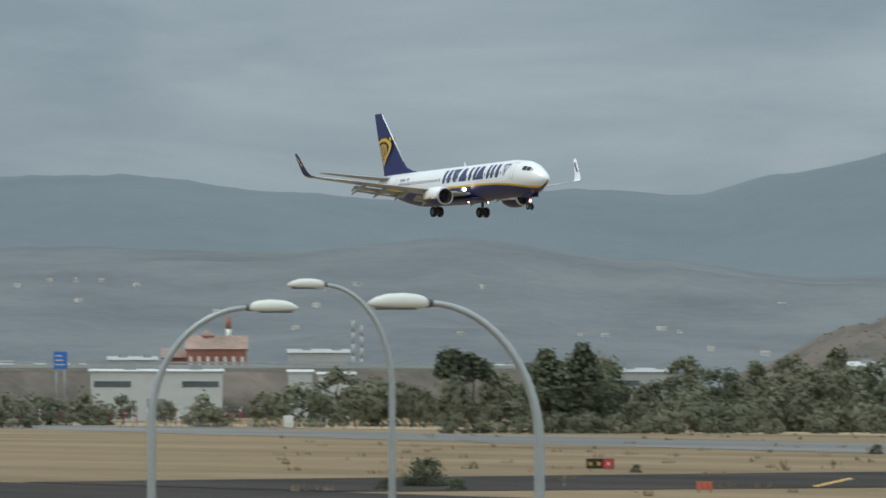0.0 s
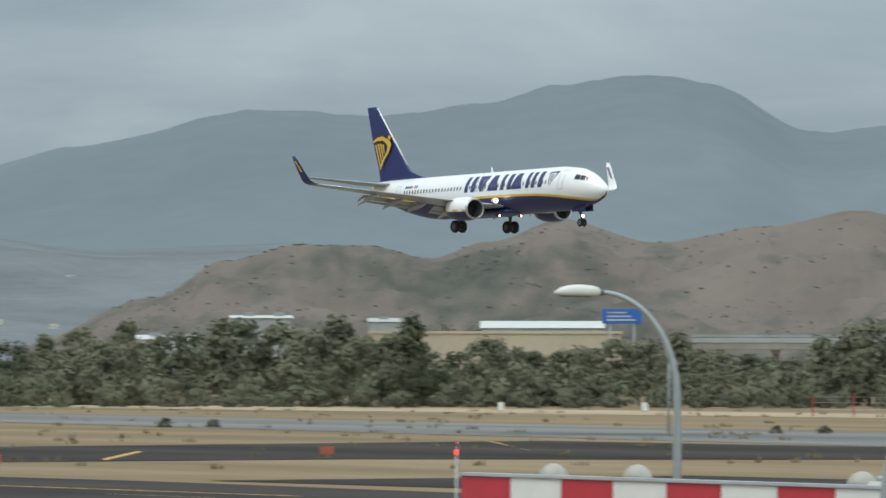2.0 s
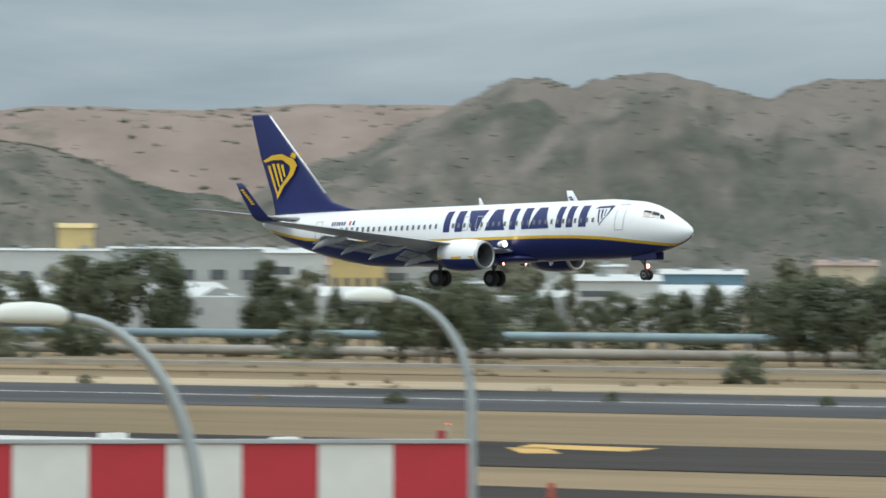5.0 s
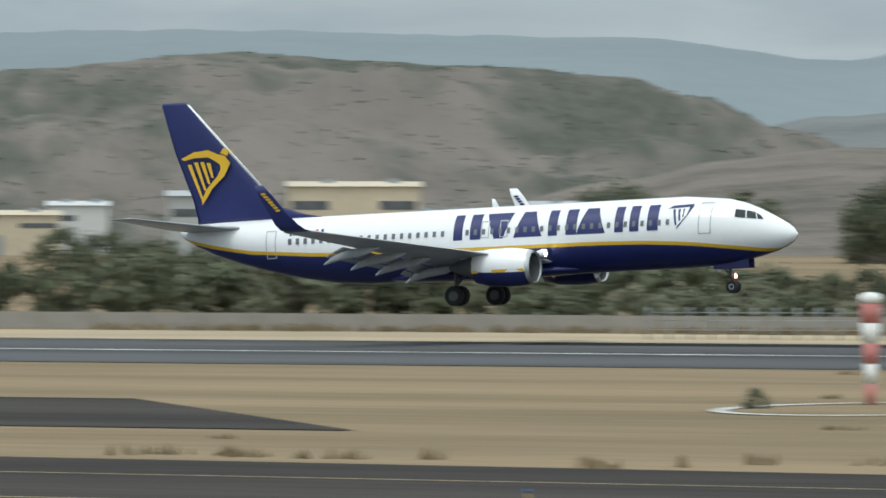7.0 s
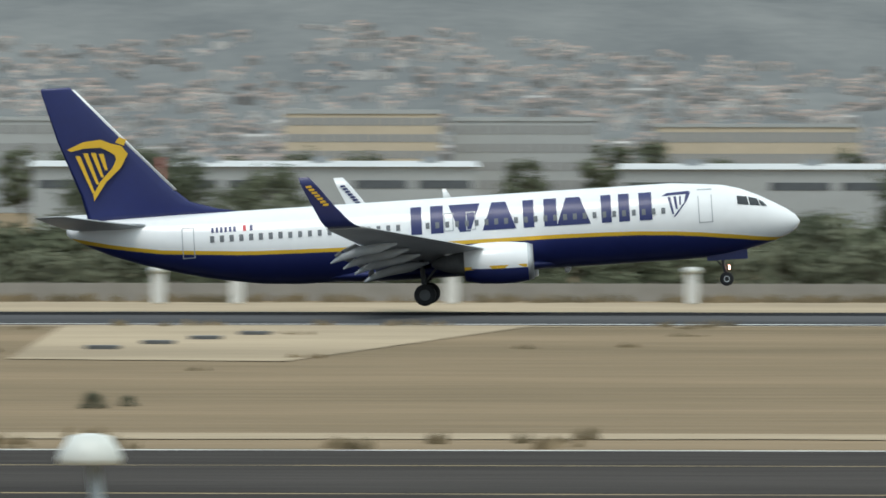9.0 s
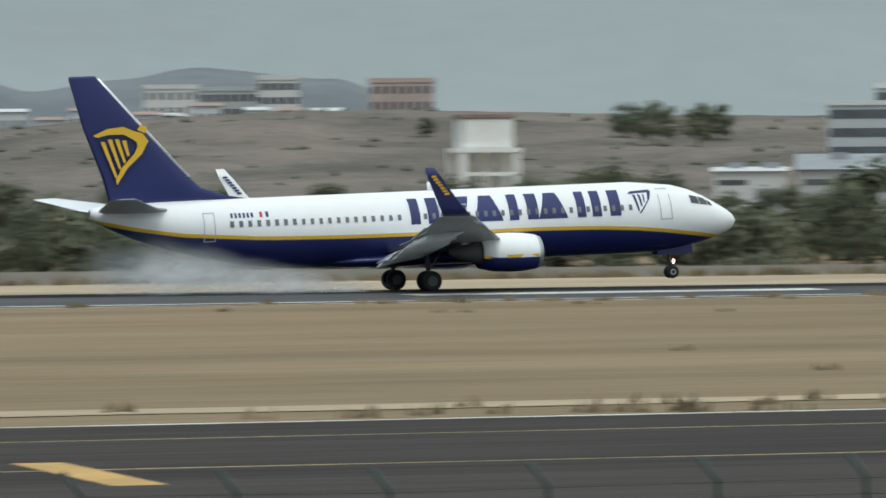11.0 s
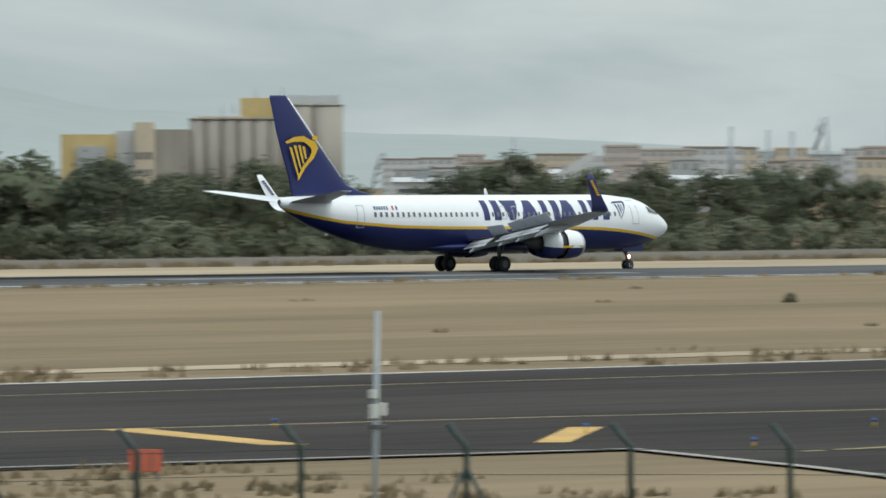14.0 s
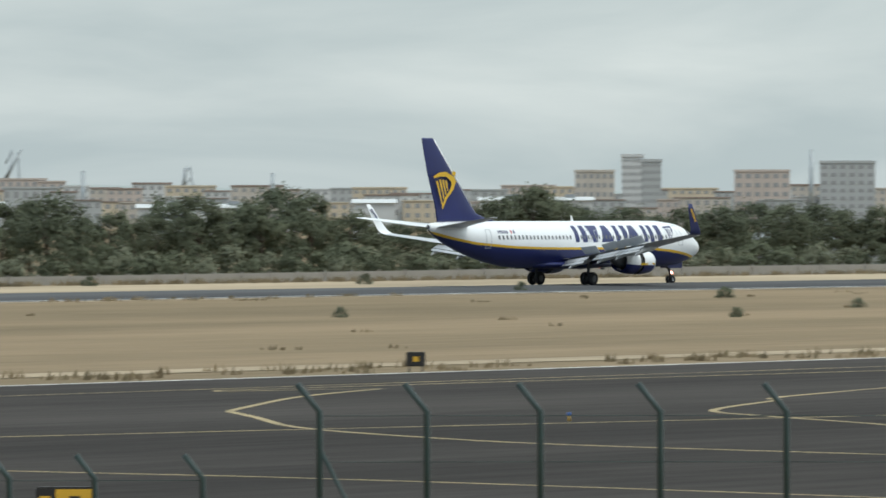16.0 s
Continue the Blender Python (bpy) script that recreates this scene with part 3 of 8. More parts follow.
    for x, w, form in ((-0.55, 1.68, "pair"), (1.28, 1.9, "down"), (3.04, 1.95, "up"), (5.26, 1.74, "pair"), (6.88, 1.95, "up"), (9.3, 0.52, "bar"), (10.2, 1.72, "pair")):
        m = x + w / 2
        shapes = {"bar": [((x, z0), (x + w, z0), (x + w, z1), (x, z1))],
                  "pair": [((x, z0), (x + 0.56, z0), (x + 0.56, z1), (x, z1)), ((x + w - 0.66, z0), (x + w, z0), (x + w, z1), (x + w - 0.66, z1))],
                  "down": [((m - 0.28, z0), (m + 0.28, z0), (x + w - 0.14, z1), (x + 0.14, z1))],
                  "up": [((x + 0.1, z0), (x + w - 0.1, z0), (m + 0.36, z1), (m - 0.36, z1))]}[form]
        for c in shapes:
            bm = bmesh.new()
            skin_patch(bm, c, 0.016, n=8)
            part("title_bar", bm, NAVY, top)
    # small emblem ahead of the title, registration and flag as bars
    for c in (((12.75, 4.85), (13.0, 5.0), (14.2, 5.05), (14.1, 4.9)), ((13.85, 4.3), (14.05, 4.55), (14.25, 5.0), (14.0, 4.9)), ((13.3, 3.75), (13.4, 3.75), (14.05, 4.55), (13.85, 4.4)),
              ((13.25, 3.9), (13.35, 3.9), (13.2, 4.8), (13.05, 4.8)), ((13.45, 4.15), (13.55, 4.15), (13.5, 4.8), (13.35, 4.8)), ((13.65, 4.35), (13.72, 4.35), (13.75, 4.8), (13.65, 4.8))):
        bm = bmesh.new()
        skin_patch(bm, [(x - 0.3, z) for x, z in c], 0.018)
        part("emblem_bar", bm, NAVY, top)
    for k in range(6):
        bm = bmesh.new()
        skin_patch(bm, ((-10.9 + k * 0.23, 4.45), (-10.77 + k * 0.23, 4.45), (-10.77 + k * 0.23, 4.72), (-10.9 + k * 0.23, 4.72)), 0.018)
        part("registration_bar", bm, NAVY, top)
    for x, m in ((-9.25, REDPAINT), (-8.9, NAVY)):
        bm = bmesh.new()
        skin_patch(bm, ((x, 4.45), (x + 0.16, 4.45), (x + 0.16, 4.75), (x, 4.75)), 0.018)
        part("flag_bar", bm, m, top)
    # aerials
    for x, z, h in ((1.6, 5.47, 0.5), (7.6, 1.52, -0.3)):
        bm = bmesh.new()
        plank_wing(bm, ((x, 0, z - 0.05 * (h > 0), 0.45, 0.08), (x - abs(h) * 0.6, 0, z + h, 0.18, 0.06)), upright=True)
        part("aerial", bm, WHITE, top)
    return top, spoilers, sleeves


LAMPGLOW = glow("lit_landing_lamp", (1.0, 0.86, 0.7), 9.0)
REDGLOW = glow("lit_reddish_lamp", (1.0, 0.42, 0.33), 7.0)
plane, spoilers, sleeves = airliner()


def strip(name, pts, half, z, material, label, dash=0.0):
    """A painted line of that half-width along ground points, as one flat ribbon, or in dashes."""
    bm = bmesh.new()
    P = [Vector((x, y, 0)) for x, y in pts]
    runs = []
    if len(P) > 8 and not dash:
        # a smooth curve through the points
        Q = [P[0]] + P + [P[-1]]
        P = [((2 * b) + (c - a) * u + (2 * a - 5 * b + 4 * c - d) * u * u + (3 * b - a - 3 * c + d) * u ** 3) * 0.5
             for a, b, c, d in zip(Q, Q[1:], Q[2:], Q[3:]) for u in (0, 0.25, 0.5, 0.75)] + [P[-1]]
    for a, b in zip(P, P[1:]):
        d = b - a
        n = max(1, int(d.length / dash)) if dash else 1
        for k in range(n):
            if not dash or k % 2 == 0:
                runs.append((a + d * (k / n), a + d * ((k + 1) / n)))
    for a, b in runs:
        side = (b - a).normalized().cross(Vector((0, 0, 1))) * half
        lo = [bm.verts.new((p.x, p.y, z)) for p in (a - side, b - side, b + side, a + side)]
        f = bm.faces.new(lo)
    bmesh.ops.recalc_face_normals(bm, faces=bm.faces[:])
    for f in bm.faces:
        if f.normal.z < 0:
            f.normal_flip()
    return tagged(part(name, bm, material), label, "marking", kind="structure")


def plate(name, pts, z, material, label, category="marking"):
    """A flat painted or paved field."""
    bm = bmesh.new()
    f = bm.faces.new([bm.verts.new((x, y, z)) for x, y in pts])
    f.normal_update()
    if f.normal.z < 0:
        f.normal_flip()
    return tagged(part(name, bm, material), label, category, kind="structure")


# runway paint
WORNWHITE = shade("rubber_stained_white_line", (0.2, 0.2, 0.195), 0.8, vary=0.3, size=3)
cambered("runway_edge_line", -420, 1500, 333.75, 334.65, 0.006, LINEWHITE, "worn white side stripe of the runway")
strip("runway_centre_line", ((-330, LINE), (1400, LINE)), 0.3, 0.21, WORNWHITE, "dashed white runway centre line", dash=30)
for k in range(6):
    cambered("threshold_bar", -412, -372, 336 + 3.3 * k, 337.7 + 3.3 * k, 0.008, LINEWHITE, "white bar of the runway threshold")
for y in (345.0, 363.0):
    for dy in (-2.2, 0, 2.2):
        cambered("aiming_point", -99 + dy, -65 + dy, y + dy - 0.75, y + dy + 0.75, 0.008, LINEWHITE if y < LINE else WORNWHITE, "long white aiming point stripe on the runway")
    cambered("touchdown_mark", 128, 152, y - 1.6, y + 1.6, 0.008, LINEWHITE, "white touchdown bar on the runway")
    cambered("touchdown_mark", 300, 345, y - 1.6, y + 1.6, 0.008, WORNWHITE, "white touchdown bar on the runway")
cambered("rubber_deposit", -150, 330, 350, 361.5, 0.004, SKID, "dark band of tyre rubber on the touchdown zone")
slab("runway_shoulder", -420, 1500, 366.8, 396, -0.005, PALEDIRT, "pale gravel shoulder beyond the runway", "ground", steps=9, wave=0.7)
slab("runway_verge", -420, 1500, 330.5, 333, -0.004, PALEDIRT, "pale dusty verge of the runway", "ground", steps=5, wave=0.8)
plate("paved_shoulder", ((-420, 305), (-92, 305), (-80, 333), (-420, 333)), 0.01, RUNWAY, "grey asphalt shoulder of the runway", "runway")
# paved apron at the runway's side with dark fittings
plate("paved_apron", ((-24, 269), (-13, 266), (-4, 333), (-27, 333)), 0.012, PALEDIRT, "pale concrete patch beside the runway", "pavement")
for k, (x, y) in enumerate(((-21.5, 285), (-19.8, 294), (-18.3, 303), (-16.6, 312))):
    bm = bmesh.new()
    box(bm, -0.7, 0.7, -0.5, 0.5, 0, 0.16, bevel=0.03)
    ob = part("ground_fitting", bm, DARKGREY)
    ob.matrix_basis = pose(x, y, 0.01)
    tagged(ob, "low dark fitting on the concrete patch", "airfield fitting", "fittings on the patch")

# taxiway with its pale gravel strip
plate("taxiway", ((-700, 205), (-330, 205), (-60, 178), (1400, 176.5), (1400, 40), (112, 40), (110, 88), (113, 101), (119, 113), (123.6, 124), (60, 130), (-60, 129), (-700, 140)), 0.012, ASPHALT, "dark asphalt taxiway", "taxiway")
strip("taxiway_edge_line", ((-60, 178.1), (1400, 176.6)), 0.28, 0.018, LINEWHITE, "worn white taxiway edge line")
slab("gravel_strip", -60, 1400, 186.2, 190.3, 0.006, PALEDIRT, "pale raised gravel strip beside the taxiway", "ground", steps=4, wave=0.35)
strip("taxi_line", ((-300, 184), (-60, 168.5), (1400, 167.5)), 0.13, 0.018, LINETAN, "thin yellow taxiway line")
strip("taxi_line", ((-300, 160), (47, 152), (68, 152), (84, 150), (98, 148), (123, 144), (150, 140), (230, 118), (400, 80)), 0.16, 0.018, LINETAN, "yellow taxiway centre line")
strip("taxi_dashes", ((114, 173), (120.5, 146.5)), 0.22, 0.019, LINETAN, "dashed yellow taxiway line", dash=1.6)
plate("yellow_marking", ((97, 168), (101, 168), (99, 158), (94, 158)), 0.02, LINEYELLOW, "solid yellow painted block on the taxiway")
for q in (((74.6, 155.2), (75.9, 154.8), (72.4, 142.2), (71.1, 142.6)), ((97.4, 147.4), (98.8, 147.0), (95.2, 134.8), (93.9, 135.2)), ((123.2, 144), (124.6, 143.8), (120.2, 132.2), (119.1, 132.7)), ((125.2, 128.9), (126.0, 128.4), (134.4, 135.6), (133.6, 136.2)),
          ((47.8, 156.2), (49.1, 156.2), (47.7, 144.0), (46.4, 144.0)), ((-66, 157.5), (-63.6, 157.5), (-64.5, 150), (-68, 149)), ((12, 155), (13.4, 155), (10.2, 143), (9, 143.2)), ((-199, 240), (-195, 234), (-187, 232), (-190, 238)), ((-195.5, 234.0), (-188, 226), (-186.6, 227), (-194, 235))):
    plate("yellow_marking", q, 0.02, LINEYELLOW, "solid yellow painted bar on the taxiway")
loop = [(400, 150), (213, 166), (204, 163.2), (194, 159), (184, 153), (179, 149.8), (177.2, 148), (174, 144.5), (167, 137), (162.5, 129), (159.6, 121), (158.6, 110), (158, 100)]
strip("taxi_line", loop, 0.16, 0.021, LINETAN, "curved yellow taxiway turn line")
strip("taxi_line", ((300, 172), (213, 147.5), (200, 142), (192, 138.5), (188, 136), (185.5, 132.5), (181, 125), (178.5, 121), (175, 112)), 0.16, 0.021, LINETAN, "curved yellow taxiway turn line")
strip("taxi_line", ((126, 120), (135, 121), (136, 113), (136, 106), (135.5, 97), (134, 80)), 0.15, 0.021, LINETAN, "yellow taxiway line by the verge")
strip("verge_kerb", ((60, 129.6), (90, 128.6), (123.7, 123.8), (119, 113), (113, 101), (110, 88)), 0.22, 0.05, CONCRETE, "pale broken kerb along the grass")

# the holding bay and crossing taxiways towards the landing end
plate("holding_bay", ((-330, 209), (-330, 243), (-120, 243), (-95, 209)), 0.014, ASPHALT, "dark asphalt holding bay", "taxiway")
plate("crossing_taxiway", ((-395, 206), (-395, 262), (-350, 334), (-474, 334), (-460, 262), (-445, 206)), 0.015, ASPHALT, "dark asphalt crossing taxiway", "taxiway")
plate("grey_apron", ((-421, 334), (-421, 384), (-900, 470), (-1100, 520), (-1100, 480), (-700, 390)), 0.014, PALEASPHALT, "light grey paved end of the runway", "taxiway")
plate("white_roadway", ((-420, 402), (-575, 535), (-1500, 535), (-1500, 497), (-560, 497), (-420, 393)), 0.016, PALEDIRT, "pale service track along the boundary", "road")
for q in (((-402, 246), (-398, 244), (-432, 268), (-436, 270)), ((-428, 300), (-425, 298), (-470, 326), (-474, 328)), ((-290, 221), (-260, 215), (-259.6, 215.5), (-290, 221.6)), ((-360, 192), (-290, 189), (-290, 189.5), (-360, 192.6))):
    plate("yellow_marking", q, 0.021, LINEYELLOW, "yellow painted line on the taxiway")
# windsock ring
strip("windsock_ring", [(-88 + 5.6 * math.cos(a), 241.5 + 9.4 * math.sin(a)) for a in [math.tau * k / 40 for k in range(41)]], 0.33, 0.02, LINEWHITE, "white ring painted round the windsock")

# ---- boundary wall beyond the runway, built of concrete panels ----
def boundary_wall():
    top = thing("wall_boundary", "low weathered concrete boundary wall in panels", "wall", kind="structure")
    bm = bmesh.new()
    box(bm, -1.98, 1.98, -0.09, 0.09, -0.1, 1.3, bevel=0.02)
    first = part("panel", bm, CONCRETE, top)
    bm = bmesh.new()
    box(bm, -0.1, 0.1, -0.14, 0.14, -0.1, 1.42, bevel=0.02)
    post = part("post", bm, CONCRETE, top)
    n = 0
    x = -260.0
    while x < 900:
        # the wall's foot goes down with the ground behind the runway
        z = float(np.interp(x, (-260, 50, 200, 290, 420, 520), (-0.23, -0.3, -0.85, -0.75, -0.6, -0.42)))
        if n == 0:
            first.matrix_basis, post.matrix_basis = pose(x, 402, z), pose(x + 2, 402, z)
        else:
            share("panel", first, top, pose(x, 402 + 0.06 * math.sin(x), z))
            share("post", post, top, pose(x + 2, 402, z))
        n += 1
        x += 4.0


boundary_wall()


# ---- street lamps ----
def street_lamp(az, d, joint_az, joint_z, L, bend):
    """A pole that stays upright and then bends over to the joint, where the head goes on."""
    p, h = polar(az, d), polar(joint_az, d)
    reach = (h - p).length
    top = thing("street_lamp", "galvanised steel street lamp with curved arm and pale flat head", "street lamp", pose(p.x, p.y, 0, 0, 0, math.degrees(math.atan2(h.y - p.y, h.x - p.x))), "street lamps")
    path = [(0, 0, 0), (0, 0, joint_z * 0.25), (0, 0, joint_z - bend)]
    for k in range(1, 15):
        a = math.pi / 2 * k / 14
        path.append((reach * (1 - math.cos(a)), 0, joint_z - bend + bend * math.sin(a)))
    bm = bmesh.new()
    rings = []
    for i, q in enumerate(path):
        d0 = (Vector(path[min(i + 1, len(path) - 1)]) - Vector(path[max(i - 1, 0)])).normalized()
        r = (0.105, 0.1, 0.08)[i] if i < 3 else 0.08 - 0.0022 * (i - 2)
        rings.append([Vector(q) + r * (math.cos(k * math.tau / 12) * Vector((d0.z, 0, -d0.x)) + math.sin(k * math.tau / 12) * Vector((0, 1, 0))) for k in range(12)])
    loft(bm, rings)
    pole = part("pole", bm, GALVANISED, top, "curved galvanised pole", smooth=True)
    bm = bmesh.new()
    loft(bm, [[(r * math.cos(q), r * math.sin(q), z) for q in [math.tau * k / 12 for k in range(12)]] for z, r in ((0, 0.2), (0.04, 0.2), (0.05, 0.13), (0.5, 0.12))])
    part("base_plate", bm, GALVANISED, pole)
    bm = bmesh.new()
    rings = []
    for u, w, t, b in ((-0.02, 0.07, 0.05, -0.05), (0.06, 0.15, 0.11, -0.08), (0.16, 0.17, 0.14, -0.09), (0.4, 0.18, 0.165, -0.09), (0.68, 0.175, 0.15, -0.085), (0.86, 0.14, 0.1, -0.07), (0.97, 0.08, 0.03, -0.05), (1.0, 0.04, 0.0, -0.03)):
        rings.append([(u * L, w * math.cos(q), (t if math.sin(q) > 0 else -b) * math.copysign(abs(math.sin(q)) ** 0.7, math.sin(q))) for q in [math.tau * k / 18 for k in range(18)]])
    head = part("lamp_head", loft(bm, rings), LAMPWHITE, top, "pale lamp head", smooth=True)
    head.matrix_basis = pose(reach, 0, joint_z, 0, 0, 0)
    bm = bmesh.new()
    box(bm, 0.18 * L, 0.88 * L, -0.12, 0.12, -0.105, -0.07, bevel=0.012)
    part("lens", bm, WINDOW, head)
    bm = bmesh.new()
    tube(bm, ((-0.09 * L, 0, 0), (0.07 * L, 0, 0.0)), [0.062, 0.08], 10)
    part("socket", bm, DARKGREY, head)


for az, d, jaz, jz, L, bend in ((-64.04, 136, -63.217, 8.51, 0.95, 2.25), (-62.035, 172, -62.605, 9.48, 0.92, 2.6), (-60.806, 108, -61.738, 8.27, 0.95, 2.25), (-53.73, 142, -54.374, 8.36, 0.95, 2.2),
                                (-52.0, 101, -50.935, 7.08, 0.95, 2.25), (-42.44, 73, -43.54, 6.69, 0.95, 2.15), (-40.167, 112, -40.82, 6.87, 0.85, 1.8), (-17.2, 104, -17.48, 4.9, 0.82, 1.6)):
    street_lamp(az, d, jaz, jz, L, bend)


def post_lamp(az, d, z):
    p = polar(az, d)
    top = thing("post_lamp", "pale domed lamp head on a grey post", "street lamp", pose(p.x, p.y, 0))
    bm = bmesh.new()
    tube(bm, ((0.25, 0, 0), (0.12, 0, z * 0.6), (0, 0, z)), [0.1, 0.09, 0.08], 10)
    part("pole", bm, GALVANISED, top, smooth=True)
    bm = bmesh.new()
    loft(bm, [[(-0.05 + r * math.cos(q), r * math.sin(q), z + h) for q in [math.tau * k / 18 for k in range(18)]] for h, r in ((-0.04, 0.44), (0.05, 0.47), (0.2, 0.4), (0.36, 0.3), (0.4, 0.1))])
    part("lamp_head", bm, LAMPWHITE, top, smooth=True)


post_lamp(-4.39, 98, 3.0)


# ---- the red and white airport building below the terrace ----
def striped_building():
    top = thing("airport_building", "low flat-roofed building with red and white striped parapet", "building")
    P = [(-101.9, 70.08), (-65.5, 66.3), (-61.2, 72.4), (-70, 80), (-103, 82)]
    bm = bmesh.new()
    lo = [bm.verts.new((x, y, 0)) for x, y in P]
    hi = [bm.verts.new((x, y, 4.05)) for x, y in P]
    bm.faces.new(hi)
    for i in range(5):
        bm.faces.new((lo[i], lo[(i + 1) % 5], hi[(i + 1) % 5], hi[i]))
    bmesh.ops.recalc_face_normals(bm, faces=bm.faces[:])
    part("wall", bm, WHITEWALL, top)
    for (ax, ay), (bx, by), n in ((P[0], P[1], 20), (P[1], P[2], 7)):
        a, b = Vector((ax, ay, 0)), Vector((bx, by, 0))
        w = (b - a).length / n
        d = (b - a).normalized()
        ang = math.degrees(math.atan2(d.y, d.x))
        protos = []
        for k in range(n):
            c = a + d * (w * (k + 0.5))
            m = pose(c.x, c.y, 0, 0, 0, ang)
            if k < 2:
                bm = bmesh.new()
                box(bm, -w / 2 + 0.004, w / 2 - 0.004, -0.12, 0.06, 3.2, 4.88, bevel=0.008)
                ob = part("parapet_panel", bm, REDPAINT if k % 2 == 0 else WHITEWALL, top, "red parapet panel" if k % 2 == 0 else "white parapet panel")
                ob.matrix_basis = m
                protos.append(ob)
            else:
                ob = share("parapet_panel", protos[k % 2], top, m)
                ob["label"] = "red parapet panel" if k % 2 == 0 else "white parapet panel"
        bm = bmesh.new()
        box(bm, 0, (b - a).length, -0.16, 0.12, 4.88, 4.94, bevel=0.01)
        ob = part("coping", bm, WINGGREY, top)
        ob.matrix_basis = pose(a.x, a.y, 0, 0, 0, ang)
    bm = bmesh.new()
    box(bm, -90, -63.6, 74.0, 74.25, 4.0, 4.78, bevel=0.02)
    for k in range(8):
        box(bm, -90 + k * 3.4, -89.8 + k * 3.4, 73.9, 74.35, 4.0, 4.86, bevel=0.01)
    part("rear_parapet", bm, WHITEWALL, top, "plain white rear parapet")


striped_building()


def air_conditioner(az, d, w, h, deep, label, front=False):
    p = polar(az, d)
    top = thing("air_conditioner", label, "air conditioner", pose(p.x, p.y, 4.05, 0, 0, -az + 32), "rooftop units")
    bm = bmesh.new()
    box(bm, -w / 2, w / 2, -deep / 2, deep / 2, 0.08, h, bevel=0.03)
    part("casing", bm, LAMPWHITE, top)
    bm = bmesh.new()
    box(bm, -w / 2 + 0.02, w / 2 - 0.02, -deep / 2 + 0.02, deep / 2 - 0.02, 0, 0.085)
    part("base_frame", bm, DARKGREY, top)
    bm = bmesh.new()
    if front:
        box(bm, -w * 0.16, w * 0.42, -deep / 2 - 0.012, -deep / 2 + 0.01, 0.2, h * 0.9)
    else:
        box(bm, -w / 2 - 0.012, -w / 2 + 0.01, -deep * 0.38, deep * 0.38, 0.15, h * 0.82)
    g = part("grille", bm, BLACK, top, "dark coil grille")
    for k in range(9):
        bm = bmesh.new()
        z = 0.2 + k * h * 0.07
        if front:
            box(bm, -w * 0.16, w * 0.42, -deep / 2 - 0.02, -deep / 2 - 0.008, z + 0.06, z + 0.075)
        else:
            box(bm, -w / 2 - 0.02, -w / 2 - 0.008, -deep * 0.38, deep * 0.38, z, z + 0.02)
        part("slat", bm, GALVANISED, g)
    bm = bmesh.new()
    loft(bm, [[(r * math.cos(q), r * math.sin(q), z) for q in [math.tau * k / 18 for k in range(18)]] for z, r in ((h - 0.01, 0.36 * w), (h + 0.09, 0.36 * w), (h + 0.09, 0.32 * w), (h + 0.02, 0.3 * w))])
    part("fan_cowl", bm, GALVANISED, top)


for az, w, h in ((-50.64, 0.62, 1.56), (-50.2, 0.62, 1.56), (-48.6, 0.66, 1.6), (-48.2, 0.62, 1.6)):
    air_conditioner(az, 108 if az < -49.5 else 105, w * 0.95, h, 0.48, "tall white rooftop air conditioning unit with dark side grille")
for az in (-49.5, -49.05):
    air_conditioner(az, 106, 0.56, 1.36, 0.36, "small white rooftop air conditioning unit with dark front grille", True)
for az in (-52.0, -51.75, -51.45, -51.1):
    air_conditioner(az, 112, 0.4, 0.95, 0.5, "low pale rooftop box unit")
DOME = shade("yellowed_dome_plastic", (0.42, 0.4, 0.35), 0.5, vary=0.15, size=0.5)
for az, d in ((-54.76, 122), (-54.06, 121), (-52.19, 114), (-51.37, 113)):
    p = polar(az, d, 4.05)
    top = thing("roof_skylight", "pale domed roof skylight on a grey kerb", "skylight", pose(p.x, p.y, p.z), "roof domes")
    bm = bmesh.new()
    loft(bm, [[(0.26 * math.cos(e) * math.cos(q), 0.26 * math.cos(e) * math.sin(q), 0.82 + 0.26 * math.sin(e)) for q in [math.tau * k / 16 for k in range(16)]] for e in (0, 0.3, 0.6, 0.9, 1.2, 1.5)])
    part("dome", bm, DOME, top, smooth=True)
    bm = bmesh.new()
    box(bm, -0.28, 0.28, -0.28, 0.28, 0, 0.82, bevel=0.02)
    part("kerb", bm, GALVANISED, top)


def beacon(az, d, base, z, name="obstruction_light"):
    p = polar(az, d, base)
    top = thing(name, "red obstruction light on a short mast", "beacon", pose(p.x, p.y, p.z), "red lights")
    bm = bmesh.new()
    tube(bm, ((0, 0, 0), (0, 0, z - base - 0.05)), 0.02)
    part("mast", bm, GALVANISED, top)
    bm = bmesh.new()
    loft(bm, [[(r * math.cos(q), r * math.sin(q), z - base + h) for q in [math.tau * k / 10 for k in range(10)]] for h, r in ((-0.06, 0.03), (0.0, 0.034), (0.03, 0.028), (0.045, 0.01))])
    part("lamp", bm, BEACON, top)


